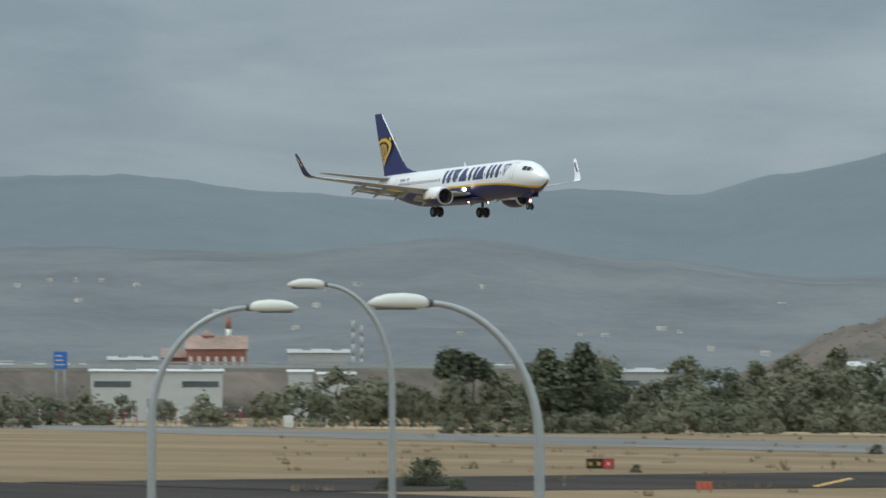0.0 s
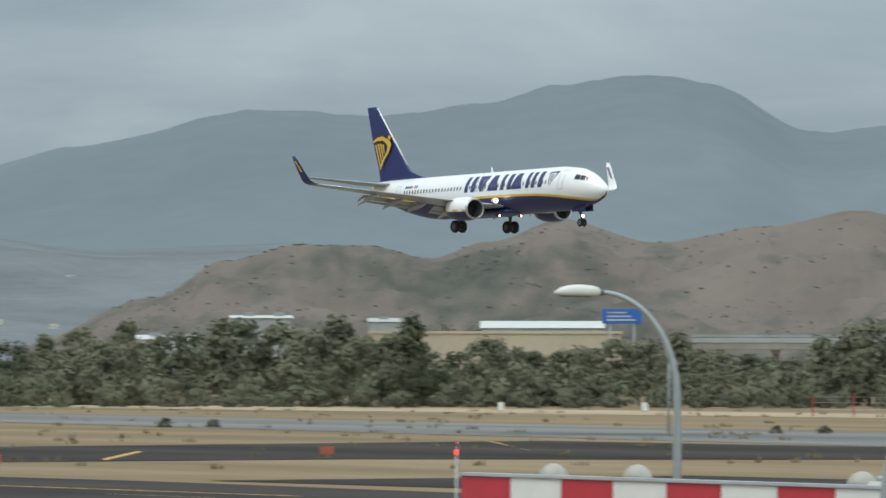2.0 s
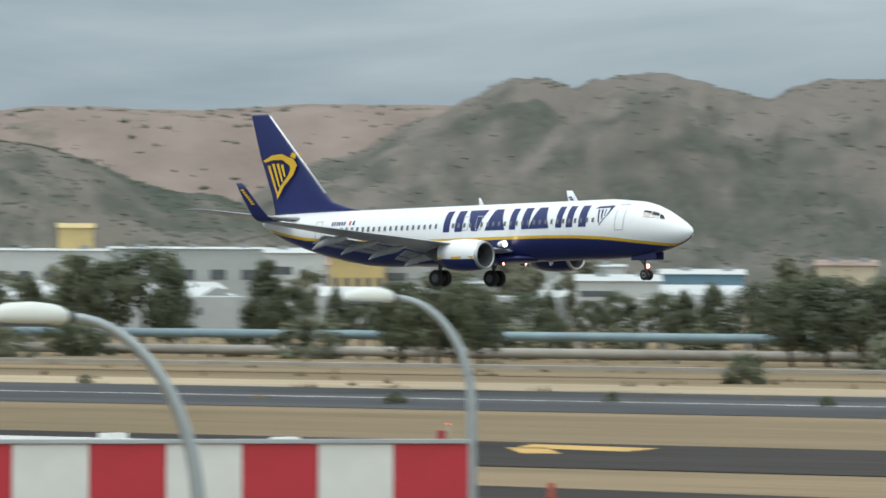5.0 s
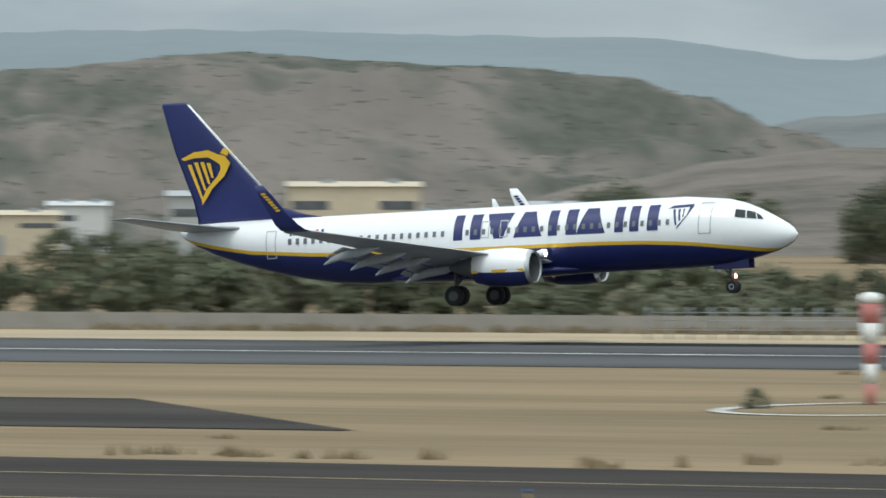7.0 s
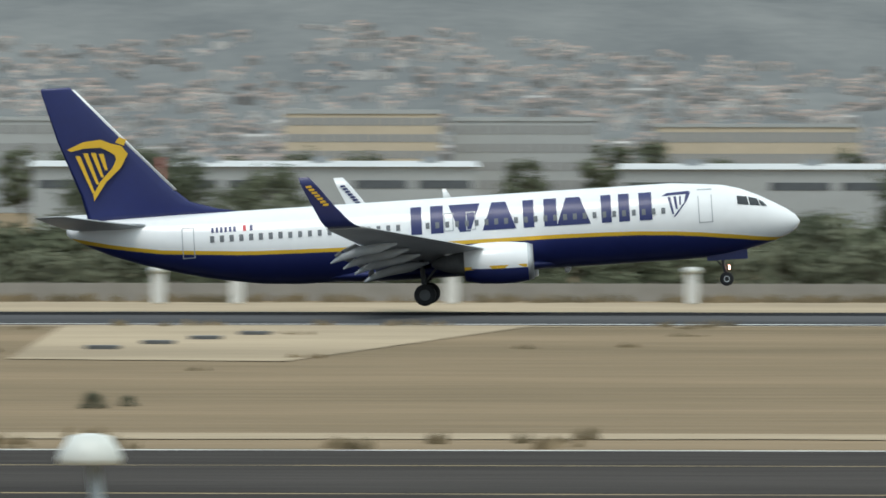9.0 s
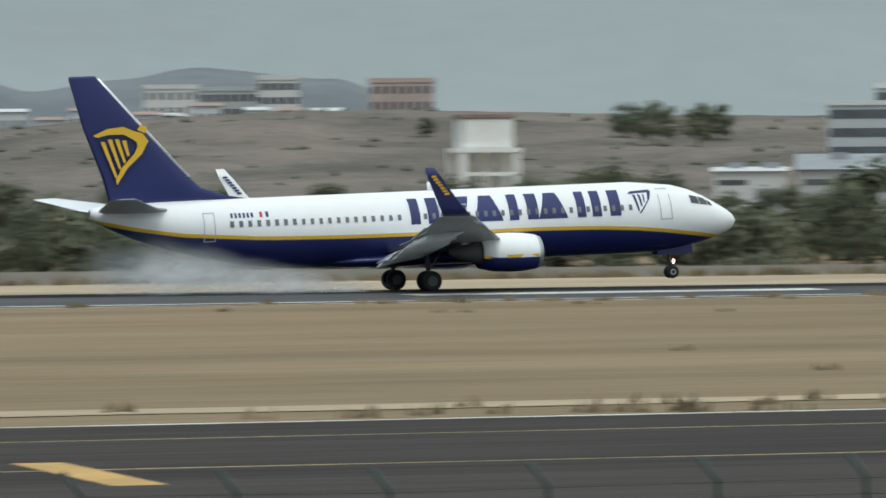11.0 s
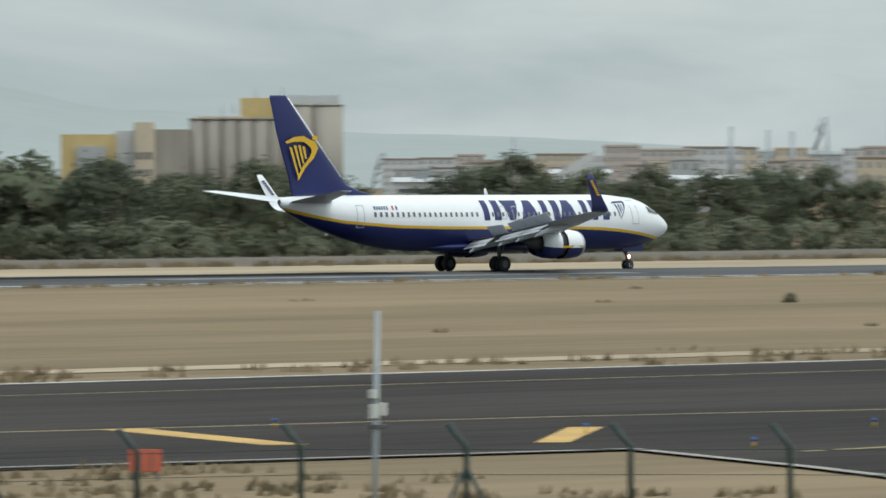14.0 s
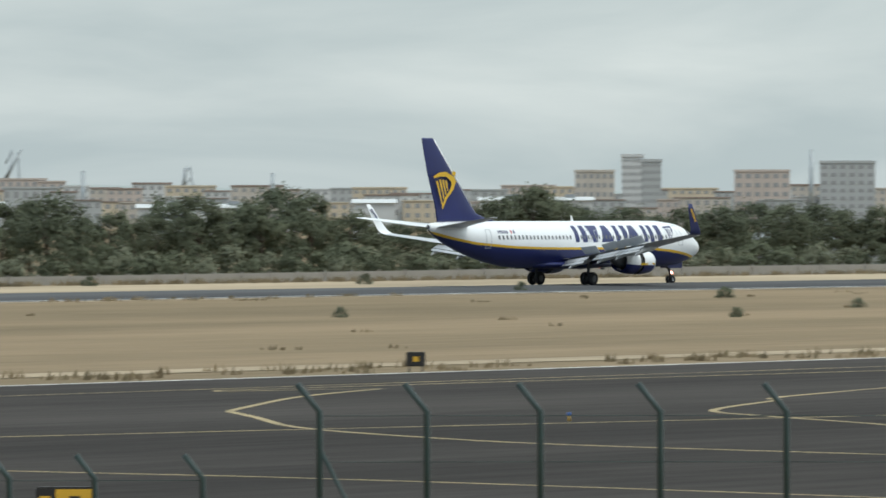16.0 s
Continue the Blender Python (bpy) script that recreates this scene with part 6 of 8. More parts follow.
# gap side
for k in range(14):
    az = -36 + k * 1.0
    shed(az, az + 0.5 + 0.3 * (k % 3), 0.05 + 0.08 * (k % 4), 1200 + 60 * (k % 5), (WHITECLAD, PALEGREY, CREAM)[k % 3], "pale low industrial shed", None, 20, 1.0)
# tanks and sheds behind the touchdown zone


def tank(az, d, r, h, mat, label, band=None):
    p = polar(az, d)
    top = thing("storage_tank", label, "storage tank", pose(p.x, p.y, 0), "fuel tanks")
    ring = lambda rr, z: [(rr * math.cos(q), rr * math.sin(q), z) for q in [math.tau * k / 28 for k in range(28)]]
    bm = bmesh.new()
    loft(bm, [ring(r, 0), ring(r, h)])
    part("shell", bm, mat, top)
    bm = bmesh.new()
    loft(bm, [ring(r + 0.08, h), ring(r + 0.08, h + 0.25), ring(r * 0.6, h + r * 0.1), ring(r * 0.05, h + r * 0.14)])
    part("roof", bm, mat, top, smooth=True)
    if band:
        bm = bmesh.new()
        loft(bm, [ring(r + 0.03, h * 0.62), ring(r + 0.03, h * 0.8)], caps=False)
        part("band", bm, band, top)
    bm = bmesh.new()
    for k in range(14):
        a = k * 0.08 - 1.9
        box(bm, (r + 0.3) * math.cos(a) - 0.3, (r + 0.3) * math.cos(a) + 0.3, (r + 0.3) * math.sin(a) - 0.3, (r + 0.3) * math.sin(a) + 0.3, h * k / 14, h * k / 14 + 0.12)
    part("stair", bm, GALVANISED, top)


TANKCREAM = shade("cream_tank_paint", (0.62, 0.56, 0.43), 0.55, vary=0.07, size=5)
tank(-21.75, 640, 3.6, lift(-0.06, 640), WHITEWALL, "white storage tank with a blue band", BLUE)
for az in (-14.3, -16.6, -9.2, -8.0, -10.5, -6.9):
    tank(az, 800, 10 if az > -12 else 9, lift(-0.02 if az < -12 else 0.02, 800), TANKCREAM, "large cream fuel storage tank with ladder")
for az0, az1, el, d, m in ((-18.35, -17.0, 0.29, 1200, WHITECLAD), (-18.7, -18.4, 0.3, 1250, CREAM), (-16.2, -14.7, 0.31, 1300, WHITECLAD), (-20.3, -19.2, 0.1, 1150, BROWNHILL), (-12.16, -10.5, 0.5, 1500, WHITECLAD), (-12.75, -11.9, 0.46, 1420, MIDGREY), (-11.9, -9.9, 0.33, 1400, MIDGREY), (-14.6, -12.8, 0.28, 1350, WHITECLAD)):
    shed(az0, az1, el, d, m, "large grey and white industrial hall", None, 30, 0.5, bays=7)
for az0, az1, el, d, m, fl in ((-8.3, -6.6, 0.45, 1500, MIDGREY, 4), (-6.5, -4.35, 0.5, 1500, PALEGREY, 5), (-2.8, -1.5, 0.56, 1500, CREAM, 6), (-1.4, -0.2, 0.5, 1520, PALEGREY, 5), (0.3, 2.0, 0.45, 1500, CREAM, 4), (2.6, 4.2, 0.5, 1550, PALEGREY, 5), (-10, -8.6, 0.4, 1450, PALEGREY, 3)):
    building("office_block", az0, az1, el, d, m, "long pale office block with window bands", PALEGREY, fl, 14, 16, 0.0, "office building", win=0.9, glass=HAZEPANE)
building("hospital_block", -18.7, -18.1, 0.86, 3250, WHITECLAD, "white stepped hospital block on the slope", None, 4, 8, 16, 0, "hospital", base=0.6)
for az0, az1, el, d in ((-4.9, -1.2, 0.12, 900), (0, 3, 0.1, 900), (4.5, 8, 0.12, 920), (9, 12.5, 0.1, 900)):
    shed(az0, az1, el, d, PALEGREY, "long low grey shed with pale roof", WHITECLAD, 20, 0.8)
# mesa: hotels, water tower, control block
building("hotel", 18.15, 18.6, 0.66, 1900, WHITECLAD, "white hotel block on the mesa", None, 7, 6, 14, 0, "hotel", base=0.42)
building("hotel", 18.55, 19.2, 0.64, 1920, PALEGREY, "grey banded hotel block on the mesa", None, 7, 9, 14, 0, "hotel", base=0.42, win=0.8)
building("hotel", 19.1, 19.44, 0.73, 1900, WHITECLAD, "white rounded hotel block with balconies", None, 8, 5, 14, 0, "hotel", base=0.42, win=0.85)
building("hotel", 20.03, 20.57, 0.70, 1900, shade("rose_render", (0.42, 0.34, 0.31), 0.8, vary=0.1, size=6), "rose-coloured apartment block on the mesa", None, 7, 8, 14, 0, "apartment block", base=0.45, win=0.6)
rnd = random.Random(4)
for k in range(16):
    az = 15.0 + k * 0.33 + rnd.uniform(-0.1, 0.1)
    building("white_house", az, az + rnd.uniform(0.15, 0.35), 0.4 + rnd.uniform(0.0, 0.12), 1640, WHITECLAD, "low white house on the mesa edge", rnd.choice((None, TILE)), 1, 3, 10, 0.8, "house", base=0.33)


def water_tower(az, d):
    p = polar(az, d)
    top = thing("water_tower", "pale concrete water tower on a frame of columns", "water tower", pose(p.x, p.y, 0, 0, 0, -az + 12))
    zt, zb = lift(0.43, d), lift(0.15, d)
    w = radians(0.46) * d
    bm = bmesh.new()
    box(bm, -w * 0.45, w * 0.45, -w * 0.45, w * 0.45, zb, zt - 0.4, bevel=0.08)
    part("tank", bm, WHITEWALL, top)
    bm = bmesh.new()
    box(bm, -w * 0.48, w * 0.48, -w * 0.48, w * 0.48, zt - 0.4, zt, bevel=0.05)
    part("roof", bm, TILE, top)
    bm = bmesh.new()
    box(bm, -w * 0.58, w * 0.58, -w * 0.58, w * 0.58, zb - 0.5, zb, bevel=0.05)
    part("platform", bm, WHITEWALL, top)
    for sx in (-0.5, 0.5):
        for sy in (-0.5, 0.5):
            bm = bmesh.new()
            box(bm, sx * w - 0.35, sx * w + 0.35, sy * w - 0.35, sy * w + 0.35, 0, zb - 0.5, bevel=0.05)
            part("column", bm, WHITEWALL, top)
    for z in (0.35, 0.7):
        bm = bmesh.new()
        box(bm, -w * 0.5, w * 0.5, -w * 0.5 - 0.2, -w * 0.5 + 0.2, z * zb - 0.2, z * zb + 0.2)
        part("beam", bm, WHITEWALL, top)
    bm = bmesh.new()
    box(bm, -0.45, 0.45, -0.45, 0.45, 0, zb - 0.4, bevel=0.05)
    part("shaft", bm, WHITEWALL, top)


water_tower(20.98, 700)
building("control_block", 23.85, 24.55, 0.48, 900, PALEGREY, "tall grey stepped block with white floor bands", WHITECLAD, 6, 1, 12, 0, "building", win=0.96)
building("control_block", 24.25, 24.6, 0.62, 910, PALEGREY, "tall grey block with rooftop plant", WHITECLAD, 7, 1, 10, 0, "building", win=0.96)
shed(23.6, 24.75, -0.05, 880, PALEGREY, "grey annexe roof below the tall block", MIDGREY, 20, 2.0)
shed(22.9, 23.5, -0.06, 950, WHITECLAD, "low white shed among trees", None, 20, 0.6)
# red hall, town, brown building
p = facing(31.1, 760)
top = thing("red_hall", "long dull red hall with low curved roofs", "warehouse", p)
for k, (x0, x1, zt) in enumerate(((-17, 2, lift(-0.07, 760)), (1.5, 17, lift(-0.06, 760)))):
    bm = bmesh.new()
    rings = []
    for y in (0, 26):
        rings.append([(x0, y, 0)] + [(x0 + (x1 - x0) * j / 8, y, zt - 1.0 * (2 * j / 8 - 1) ** 2) for j in range(9)] + [(x1, y, 0)])
    loft(bm, rings, smooth=False)
    part("bay", bm, ROOFRED, top)
building("civic_building", 33.83, 34.71, 0.41, 1900, CREAM, "cream civic building with red hipped roof", TILE, 3, 11, 20, 1.4, "building")
building("civic_building", 34.05, 34.5, 0.5, 1905, CREAM, "raised centre of the civic building with red roof", TILE, 1, 6, 16, 1.0, "building")
shed(35.9, 36.9, 0.06, 1200, PALEGREY, "grey curved roof hall", PALEGREY, 25, 2.5)
shed(36.9, 37.9, 0.04, 1180, PALEGREY, "grey metal-sided hall", PALEGREY, 25, 1.5)
building("brick_block", 37.92, 38.3, 0.06, 1190, ROOFRED, "plain dark red block", None, 0, 0, 14, 0)
shed(38.3, 38.9, -0.02, 1180, CREAM, "cream low hall", None, 20, 0.8)
building("blue_block", 37.28, 37.62, 0.22, 2000, BLUECLAD, "blue clad block in the distance", None, 0, 0, 20, 0)
shed(34.8, 35.4, 0.0, 1200, BLUECLAD, "blue-grey shed roof", None, 20, 0.6)
shed(33.0, 34.6, -0.06, 1000, CREAM, "tan low hall behind the trees", None, 20, 0.6)


# the grain silos
def grain_silo():
    d = 1200
    top = thing("grain_silo", "group of tall stained concrete grain silos with yellow tower", "silo", facing(41.4, d))

    def block(name, az0, az1, el, mat, y0=0, deep=10):
        bm = bmesh.new()
        x0, x1 = radians(az0 - 41.4) * d, radians(az1 - 41.4) * d
        box(bm, x0, x1, y0, y0 + deep, 0, lift(el, d), bevel=0.12)
        return part(name, bm, mat, top)
    block("yellow_block", 40.22, 40.68, 0.35, YELLOWR, 2)
    block("grey_block", 40.35, 40.6, 0.25, PALEGREY, 0)
    block("white_block", 40.66, 40.85, 0.38, WHITECLAD, 3)
    block("tan_tower", 40.83, 41.0, 0.45, CREAM, -1)
    w = block("tan_block", 40.98, 41.3, 0.39, SILO, 0)
    for f in range(3):
        for b in range(3):
            bm = bmesh.new()
            x = radians(40.86 + 0.05 * b - 41.4) * d
            box(bm, x - 0.3, x + 0.3, -1.1, -0.95, 4 + f * 3, 5.2 + f * 3)
            part("window", bm, PANE, top)
    block("yellow_tower", 41.72, 42.1, 0.655, YELLOWR, 4)
    block("pale_head_house", 42.1, 42.55, 0.68, WHITECLAD, 6)
    block("link_gallery", 41.35, 41.75, 0.5, CREAM, 3)

    def drum(az, r, el, y):
        bm = bmesh.new()
        x, zt = radians(az - 41.4) * d, lift(el, d)
        loft(bm, [[(x + r * math.cos(q), y + r * math.sin(q), z) for q in [math.tau * k / 20 for k in range(20)]] for z in (0, zt)])
        part("drum", bm, SILO, top, smooth=False)
        bm = bmesh.new()
        loft(bm, [[(x + rr * math.cos(q), y + rr * math.sin(q), z) for q in [math.tau * k / 20 for k in range(20)]] for z, rr in ((zt, r + 0.12), (zt + 0.35, r + 0.12))])
        part("rim", bm, SILO, top)
    for k in range(6):
        drum(41.36 + 0.132 * k, 1.38, 0.47, 1.5)
    for k in range(2):
        drum(42.2 + 0.25 * k, 2.6, 0.585, 1.0)
    bm = bmesh.new()
    for x, z, h in ((3.5, lift(0.5, d), 2.5), (9.5, lift(0.655, d), 1.6), (14.0, lift(0.68, d), 1.3), (5.5, lift(0.55, d), 1.5)):
        tube(bm, ((x, 5, z - 0.5), (x, 5, z + h)), 0.12, 6)
    part("roof_gear", bm, GALVANISED, top)


grain_silo()


# ---- the city: apartment blocks along the skyline ----
rnd = random.Random(12)
APART = (CREAM, WHITECLAD, PALEGREY, shade("pinkish_render", (0.5, 0.43, 0.38), 0.8, vary=0.1, size=6), shade("warm_beige_render", (0.5, 0.455, 0.395), 0.8, vary=0.1, size=6))
az = 42.9
while az < 57.5:
    w = rnd.uniform(0.18, 0.5)
    d = rnd.uniform(2300, 2800)
    hill = 0.06 if az < 46.5 else 0.0
    el = float(np.interp(az, (43, 44.6, 46, 47.5, 49, 50.7, 51.5, 53, 57), (0.13, 0.2, 0.2, 0.22, 0.17, 0.11, 0.13, 0.13, 0.14))) + rnd.uniform(-0.05, 0.03)
    building("apartment_block", az, az + w, el, d, rnd.choice(APART), "pale apartment block in the hazy city", rnd.choice((None, HAZETILE, None)), 5, max(3, int(w * 16)), 14, 0.0, "apartment block", win=0.5, glass=HAZEPANE)
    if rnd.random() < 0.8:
        building("apartment_block", az + 0.1, az + w + 0.1, el - rnd.uniform(0.06, 0.12), d - 500, rnd.choice(APART), "pale low apartment block in the city", rnd.choice((HAZETILE, None)), 3, max(3, int(w * 14)), 14, 0.0, "apartment block", win=0.5, glass=HAZEPANE)
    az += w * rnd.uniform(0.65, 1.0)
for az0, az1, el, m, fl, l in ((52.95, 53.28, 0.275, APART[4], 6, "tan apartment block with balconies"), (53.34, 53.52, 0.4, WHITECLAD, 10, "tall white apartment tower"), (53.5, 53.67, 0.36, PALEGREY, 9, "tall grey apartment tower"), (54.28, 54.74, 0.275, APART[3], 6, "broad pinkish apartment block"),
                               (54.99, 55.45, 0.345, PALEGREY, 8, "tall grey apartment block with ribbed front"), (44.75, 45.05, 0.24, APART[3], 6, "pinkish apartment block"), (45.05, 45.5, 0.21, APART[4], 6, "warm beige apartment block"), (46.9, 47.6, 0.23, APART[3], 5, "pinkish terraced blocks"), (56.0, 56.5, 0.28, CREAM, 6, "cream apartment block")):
    building("apartment_tower", az0, az1, el, 2250, m, l, None, fl, 6, 14, 0.0, "apartment block", win=0.6, glass=HAZEPANE)
for az0, az1, el, d in ((52.15, 53.1, 0.04, 1500), (51.1, 51.45, 0.02, 1400), (47.3, 48.2, 0.0, 1300), (44.3, 44.8, 0.02, 1300), (49.3, 50.3, -0.02, 1350), (45.3, 46.4, -0.03, 1300), (43.0, 43.7, -0.05, 1200), (55.6, 56.6, 0.0, 1400)):
    shed(az0, az1, el, d, WHITECLAD, "long white industrial roof before the city", None, 25, 0.8)
shed(54.4, 55.6, -0.3, 800, PALEGREY, "low grey farm shed beside the trees", MIDGREY, 12, 0.8)
p = polar(44.52, 1250)
top = thing("slanted_hall", "white hall with a steep slanting roof", "building", facing(44.52, 1250))
bm = bmesh.new()
loft(bm, [[(-3.6, y, 0), (3.4, y, 0), (3.4, y, lift(0.2, 1250)), (2.6, y, lift(0.2, 1250)), (-3.6, y, lift(0.02, 1250))] for y in (0, 14)], smooth=False)
part("hall", bm, WHITECLAD, top)


def harbour_crane(az, el, d, label, lean=0.0):
    p = polar(az, d)
    z = lift(el, d)
    top = thing("harbour_crane", label, "crane", pose(p.x, p.y, 0, 0, 0, -az))
    bm = bmesh.new()
    for s in (-1, 1):
        tube(bm, ((s * 4.5, 0, 0), (s * 1.2 + lean * 0.5, 0, z * 0.97)), 0.5, 5)
    for k in range(5):
        u = k / 5
        tube(bm, ((-4.5 + 3.3 * u, 0, z * u), (4.5 - 3.3 * (u + 0.2), 0, z * (u + 0.2))), 0.3, 4)
    part("leg", bm, GALVANISED, top)
    bm = bmesh.new()
    tube(bm, ((-2.5, 0, z * 0.55), (lean, 0, z)), [0.9, 0.4], 5)
    part("jib", bm, GALVANISED, top)


for az, el, lean in ((48.24, 0.47, 5), (46.55, 0.49, 3), (49.72, 0.33, 0), (47.95, 0.42, 1), (42.9, 0.2, 0)):
    harbour_crane(az, el, 3000, "far grey harbour crane", lean)
for az, el in ((45.81, 0.41), (46.12, 0.38), (46.32, 0.37), (48.85, 0.29), (50.43, 0.27), (54.92, 0.46), (44.0, 0.32), (47.3, 0.28)):
    mast(az, 2200, lift(el, 2200), 0.9, GALVANISED, "slim grey mast in the city", "city_mast")


# ---- towns of small houses on the slopes, too many to count ----
def town(name, host, az0, az1, d0, d1, n, label, seed, size=(7, 14), mats=(HOUSEWHITE, TILE), small=1.0, thin=-0.1):
    rnd = random.Random(seed)
    verts, faces, idx = [], [], []
    made = 0
    for _ in range(n * 3):
        if made >= n:
            break
        a, d = rnd.uniform(az0, az1), rnd.uniform(d0, d1)
        z = 0.0
        if host:
            ok, loc, nor, _i = host.ray_cast(polar(a, d, 2000), Vector((0, 0, -1)))
            if not ok:
                continue
            z = loc.z
        if noise.fractal(Vector((a * 1.6, d * 0.006, seed)), 1, 2, 3) < thin:
            continue
        made += 1
        w, e, h = rnd.uniform(*size), rnd.uniform(6, 10) * small, rnd.uniform(3.5, 8) * small
        m = facing(a, d, z - 1.0 * small, rnd.uniform(-40, 40))
        b = len(verts)
        r = rnd.choice((0.2, 1.6, 1.6)) * small
        pts = [(-w / 2, 0, 0), (w / 2, 0, 0), (w / 2, e, 0), (-w / 2, e, 0), (-w / 2, 0, h), (w / 2, 0, h), (w / 2, e, h), (-w / 2, e, h), (-w / 2, e / 2, h + r), (w / 2, e / 2, h + r)]
        verts += [m @ Vector(q) for q in pts]
        faces += [(b, b + 1, b + 5, b + 4), (b + 1, b + 2, b + 6, b + 5), (b + 2, b + 3, b + 7, b + 6), (b + 3, b, b + 4, b + 7), (b + 4, b + 8, b + 7), (b + 5, b + 6, b + 9)]
        idx += [0] * 6
        faces += [(b + 4, b + 5, b + 9, b + 8), (b + 8, b + 9, b + 6, b + 7)]
        idx += [1 if r > small else 0] * 2
        for q in range(rnd.randint(1, 3)):
            x = rnd.uniform(-w * 0.35, w * 0.35)
            z0 = rnd.uniform(0.4, 0.6) * h
            bb = len(verts)
            verts += [m @ Vector(t) for t in ((x - 0.5 * small, -0.05, z0), (x + 0.5 * small, -0.05, z0), (x + 0.5 * small, -0.05, z0 + 1.3 * small), (x - 0.5 * small, -0.05, z0 + 1.3 * small))]
            faces.append((bb, bb + 1, bb + 2, bb + 3))
            idx.append(2)
    me = bpy.data.meshes.new(name)
    me.from_pydata(verts, [], faces)
    for mt in (*mats, PANE):
        me.materials.append(mt)
    me.polygons.foreach_set("material_index", idx)
    return tagged(new(name, me), label, "houses", kind="stuff")


bpy.context.view_layer.update()
mid = bpy.data.objects["backdrop_hill_mid"]
town("hillside_town", mid, -17, -12, 2500, 2900, 160, "white houses of a town scattered on the hazy slope", 2, (3.5, 8), small=0.6)
town("hillside_town", mid, -12.8, 6, 2330, 3000, 3600, "white and terracotta houses of a dense hillside town", 3, (3, 8), (HAZEHOUSE, HAZETILE), small=0.5, thin=-0.32)
town("hillside_town", mid, -13, 6, 2330, 2800, 170, "larger pale blocks among the hillside houses", 13, (6, 13), (HAZEHOUSE, HAZEHOUSE), small=0.55, thin=-0.2)
town("hillside_town", bpy.data.objects["backdrop_foothills"], -66, -56, 2800, 3500, 45, "scattered white houses on the hazy foothills", 5, (1.5, 4), small=0.35)
town("hillside_town", bpy.data.objects["hill_town"], 30.6, 37.6, 1420, 1990, 620, "white and cream houses of a low town", 6, (5, 12), (HOUSEWHITE, HAZETILE), small=0.8, thin=-0.25)
town("hillside_town", bpy.data.objects["hill_town"], 31.2, 37.2, 1450, 1950, 150, "ochre-walled houses of a low town", 16, (5, 12), (CREAM, HAZETILE), small=0.8, thin=-0.3)
town("hillside_town", None, 36.5, 40, 1500, 2600, 130, "white and cream houses at the edge of a low town", 26, (6, 13))
town("hillside_town", bpy.data.objects["backdrop_hill_cone"], 33, 39, 2750, 3100, 60, "white houses at the foot of the cone hill", 7)
town("industrial_suburb", None, -48, -37, 1150, 1650, 120, "jumble of pale workshops and roofs", 9, (10, 26), (PALEGREY, WHITECLAD))


# ---- pipes, fence and clutter beyond the runway end ----
def pipe_run(az0, d0, az1, d1, z, r, mat, label):
    a, b = polar(az0, d0, z), polar(az1, d1, z)
    top = thing("pipeline", label, "pipe")
    bm = bmesh.new()
    tube(bm, (a, b), r, 12)
    part("pipe", bm, mat, top, smooth=True)
    n = 14
    for k in range(n):
        c = a.lerp(b, (k + 0.5) / n)
        bm = bmesh.new()
        box(bm, c.x - 0.2, c.x + 0.2, c.y - 0.3, c.y + 0.3, 0, z - r * 0.8)
        part("support", bm, CONCRETE, top)


pipe_run(-45.3, 742, -36.0, 650, 2.4, 0.46, shade("blue_grey_pipe", (0.2, 0.28, 0.31), 0.5, vary=0.1), "blue-grey pipeline on supports")
pipe_run(-45.0, 732, -36.0, 642, 0.8, 0.5, CONCRETE, "pale concrete pipeline on low supports")
slab("concrete_bank", -480, -255, 428, 431, 0.9, CONCRETE, "low pale concrete bank behind the runway end", "wall")
p = polar(-45.45, 600)
rock = bmesh.new()
bmesh.ops.create_icosphere(rock, subdivisions=4, radius=1.0)
for v in rock.verts:
    v.co = Vector((v.co.x * 4.2, v.co.y * 2.4, max(-0.3, v.co.z * 2.9))) * (1 + 0.28 * noise.fractal(v.co * 1.7, 1, 2, 4))
ob = part("earth_mound", rock, shade("pinkish_rubble", (0.38, 0.31, 0.27), 0.95, vary=0.2, size=1.0, bump=0.6))
ob.matrix_basis = pose(p.x, p.y, 0.2)
tagged(ob, "pale pinkish heap of rubble beside the pipeline", "rubble")


def mesh_fence(az0, az1, d0, d1, n, h, material, label, bent=True):
    top = thing("boundary_fence", label, "fence")
    proto = None
    for k in range(n):
        u = k / (n - 1)
        p = polar(az0 + (az1 - az0) * u, d0 + (d1 - d0) * u)
        m = pose(p.x, p.y, 0, 0, 0, -(az0 + (az1 - az0) * u))
        if proto is None:
            bm = bmesh.new()
            tube(bm, ((0, 0, 0), (0, 0, h * 0.85), (0.25 * bent, 0, h)), 0.09, 6)
            proto = part("post", bm, material, top)
            proto.matrix_basis = m
        else:
            share("post", proto, top, m)
    for z in (0.3, 0.6, 0.84):
        bm = bmesh.new()
        tube(bm, (polar(az0, d0, z * h), polar(az1, d1, z * h)), 0.02, 4)
        part("wire", bm, GALVANISED, top)


mesh_fence(-66, -63.3, 1180, 1160, 22, 3.2, WHITEWALL, "white concrete-post boundary fence with bent tops")
mesh_fence(-66, -63.3, 1172, 1152, 26, 2.4, REDPAINT, "row of red boundary posts", False)
mesh_fence(-64.3, -61.3, 1092, 1064, 30, 1.0, SIGNYELLOW, "low yellow barrier rail beside the track", False)
mesh_fence(-49.9, -47.9, 800, 780, 9, 3.0, WHITEWALL, "white concrete-post boundary fence with bent tops")
mesh_fence(-52.6, -49.9, 830, 805, 9, 2.8, REDPAINT, "red boundary posts with bent tops")
mesh_fence(-47.8, -45.5, 720, 680, 10, 2.9, WHITEWALL, "white boundary posts beyond the threshold", False)
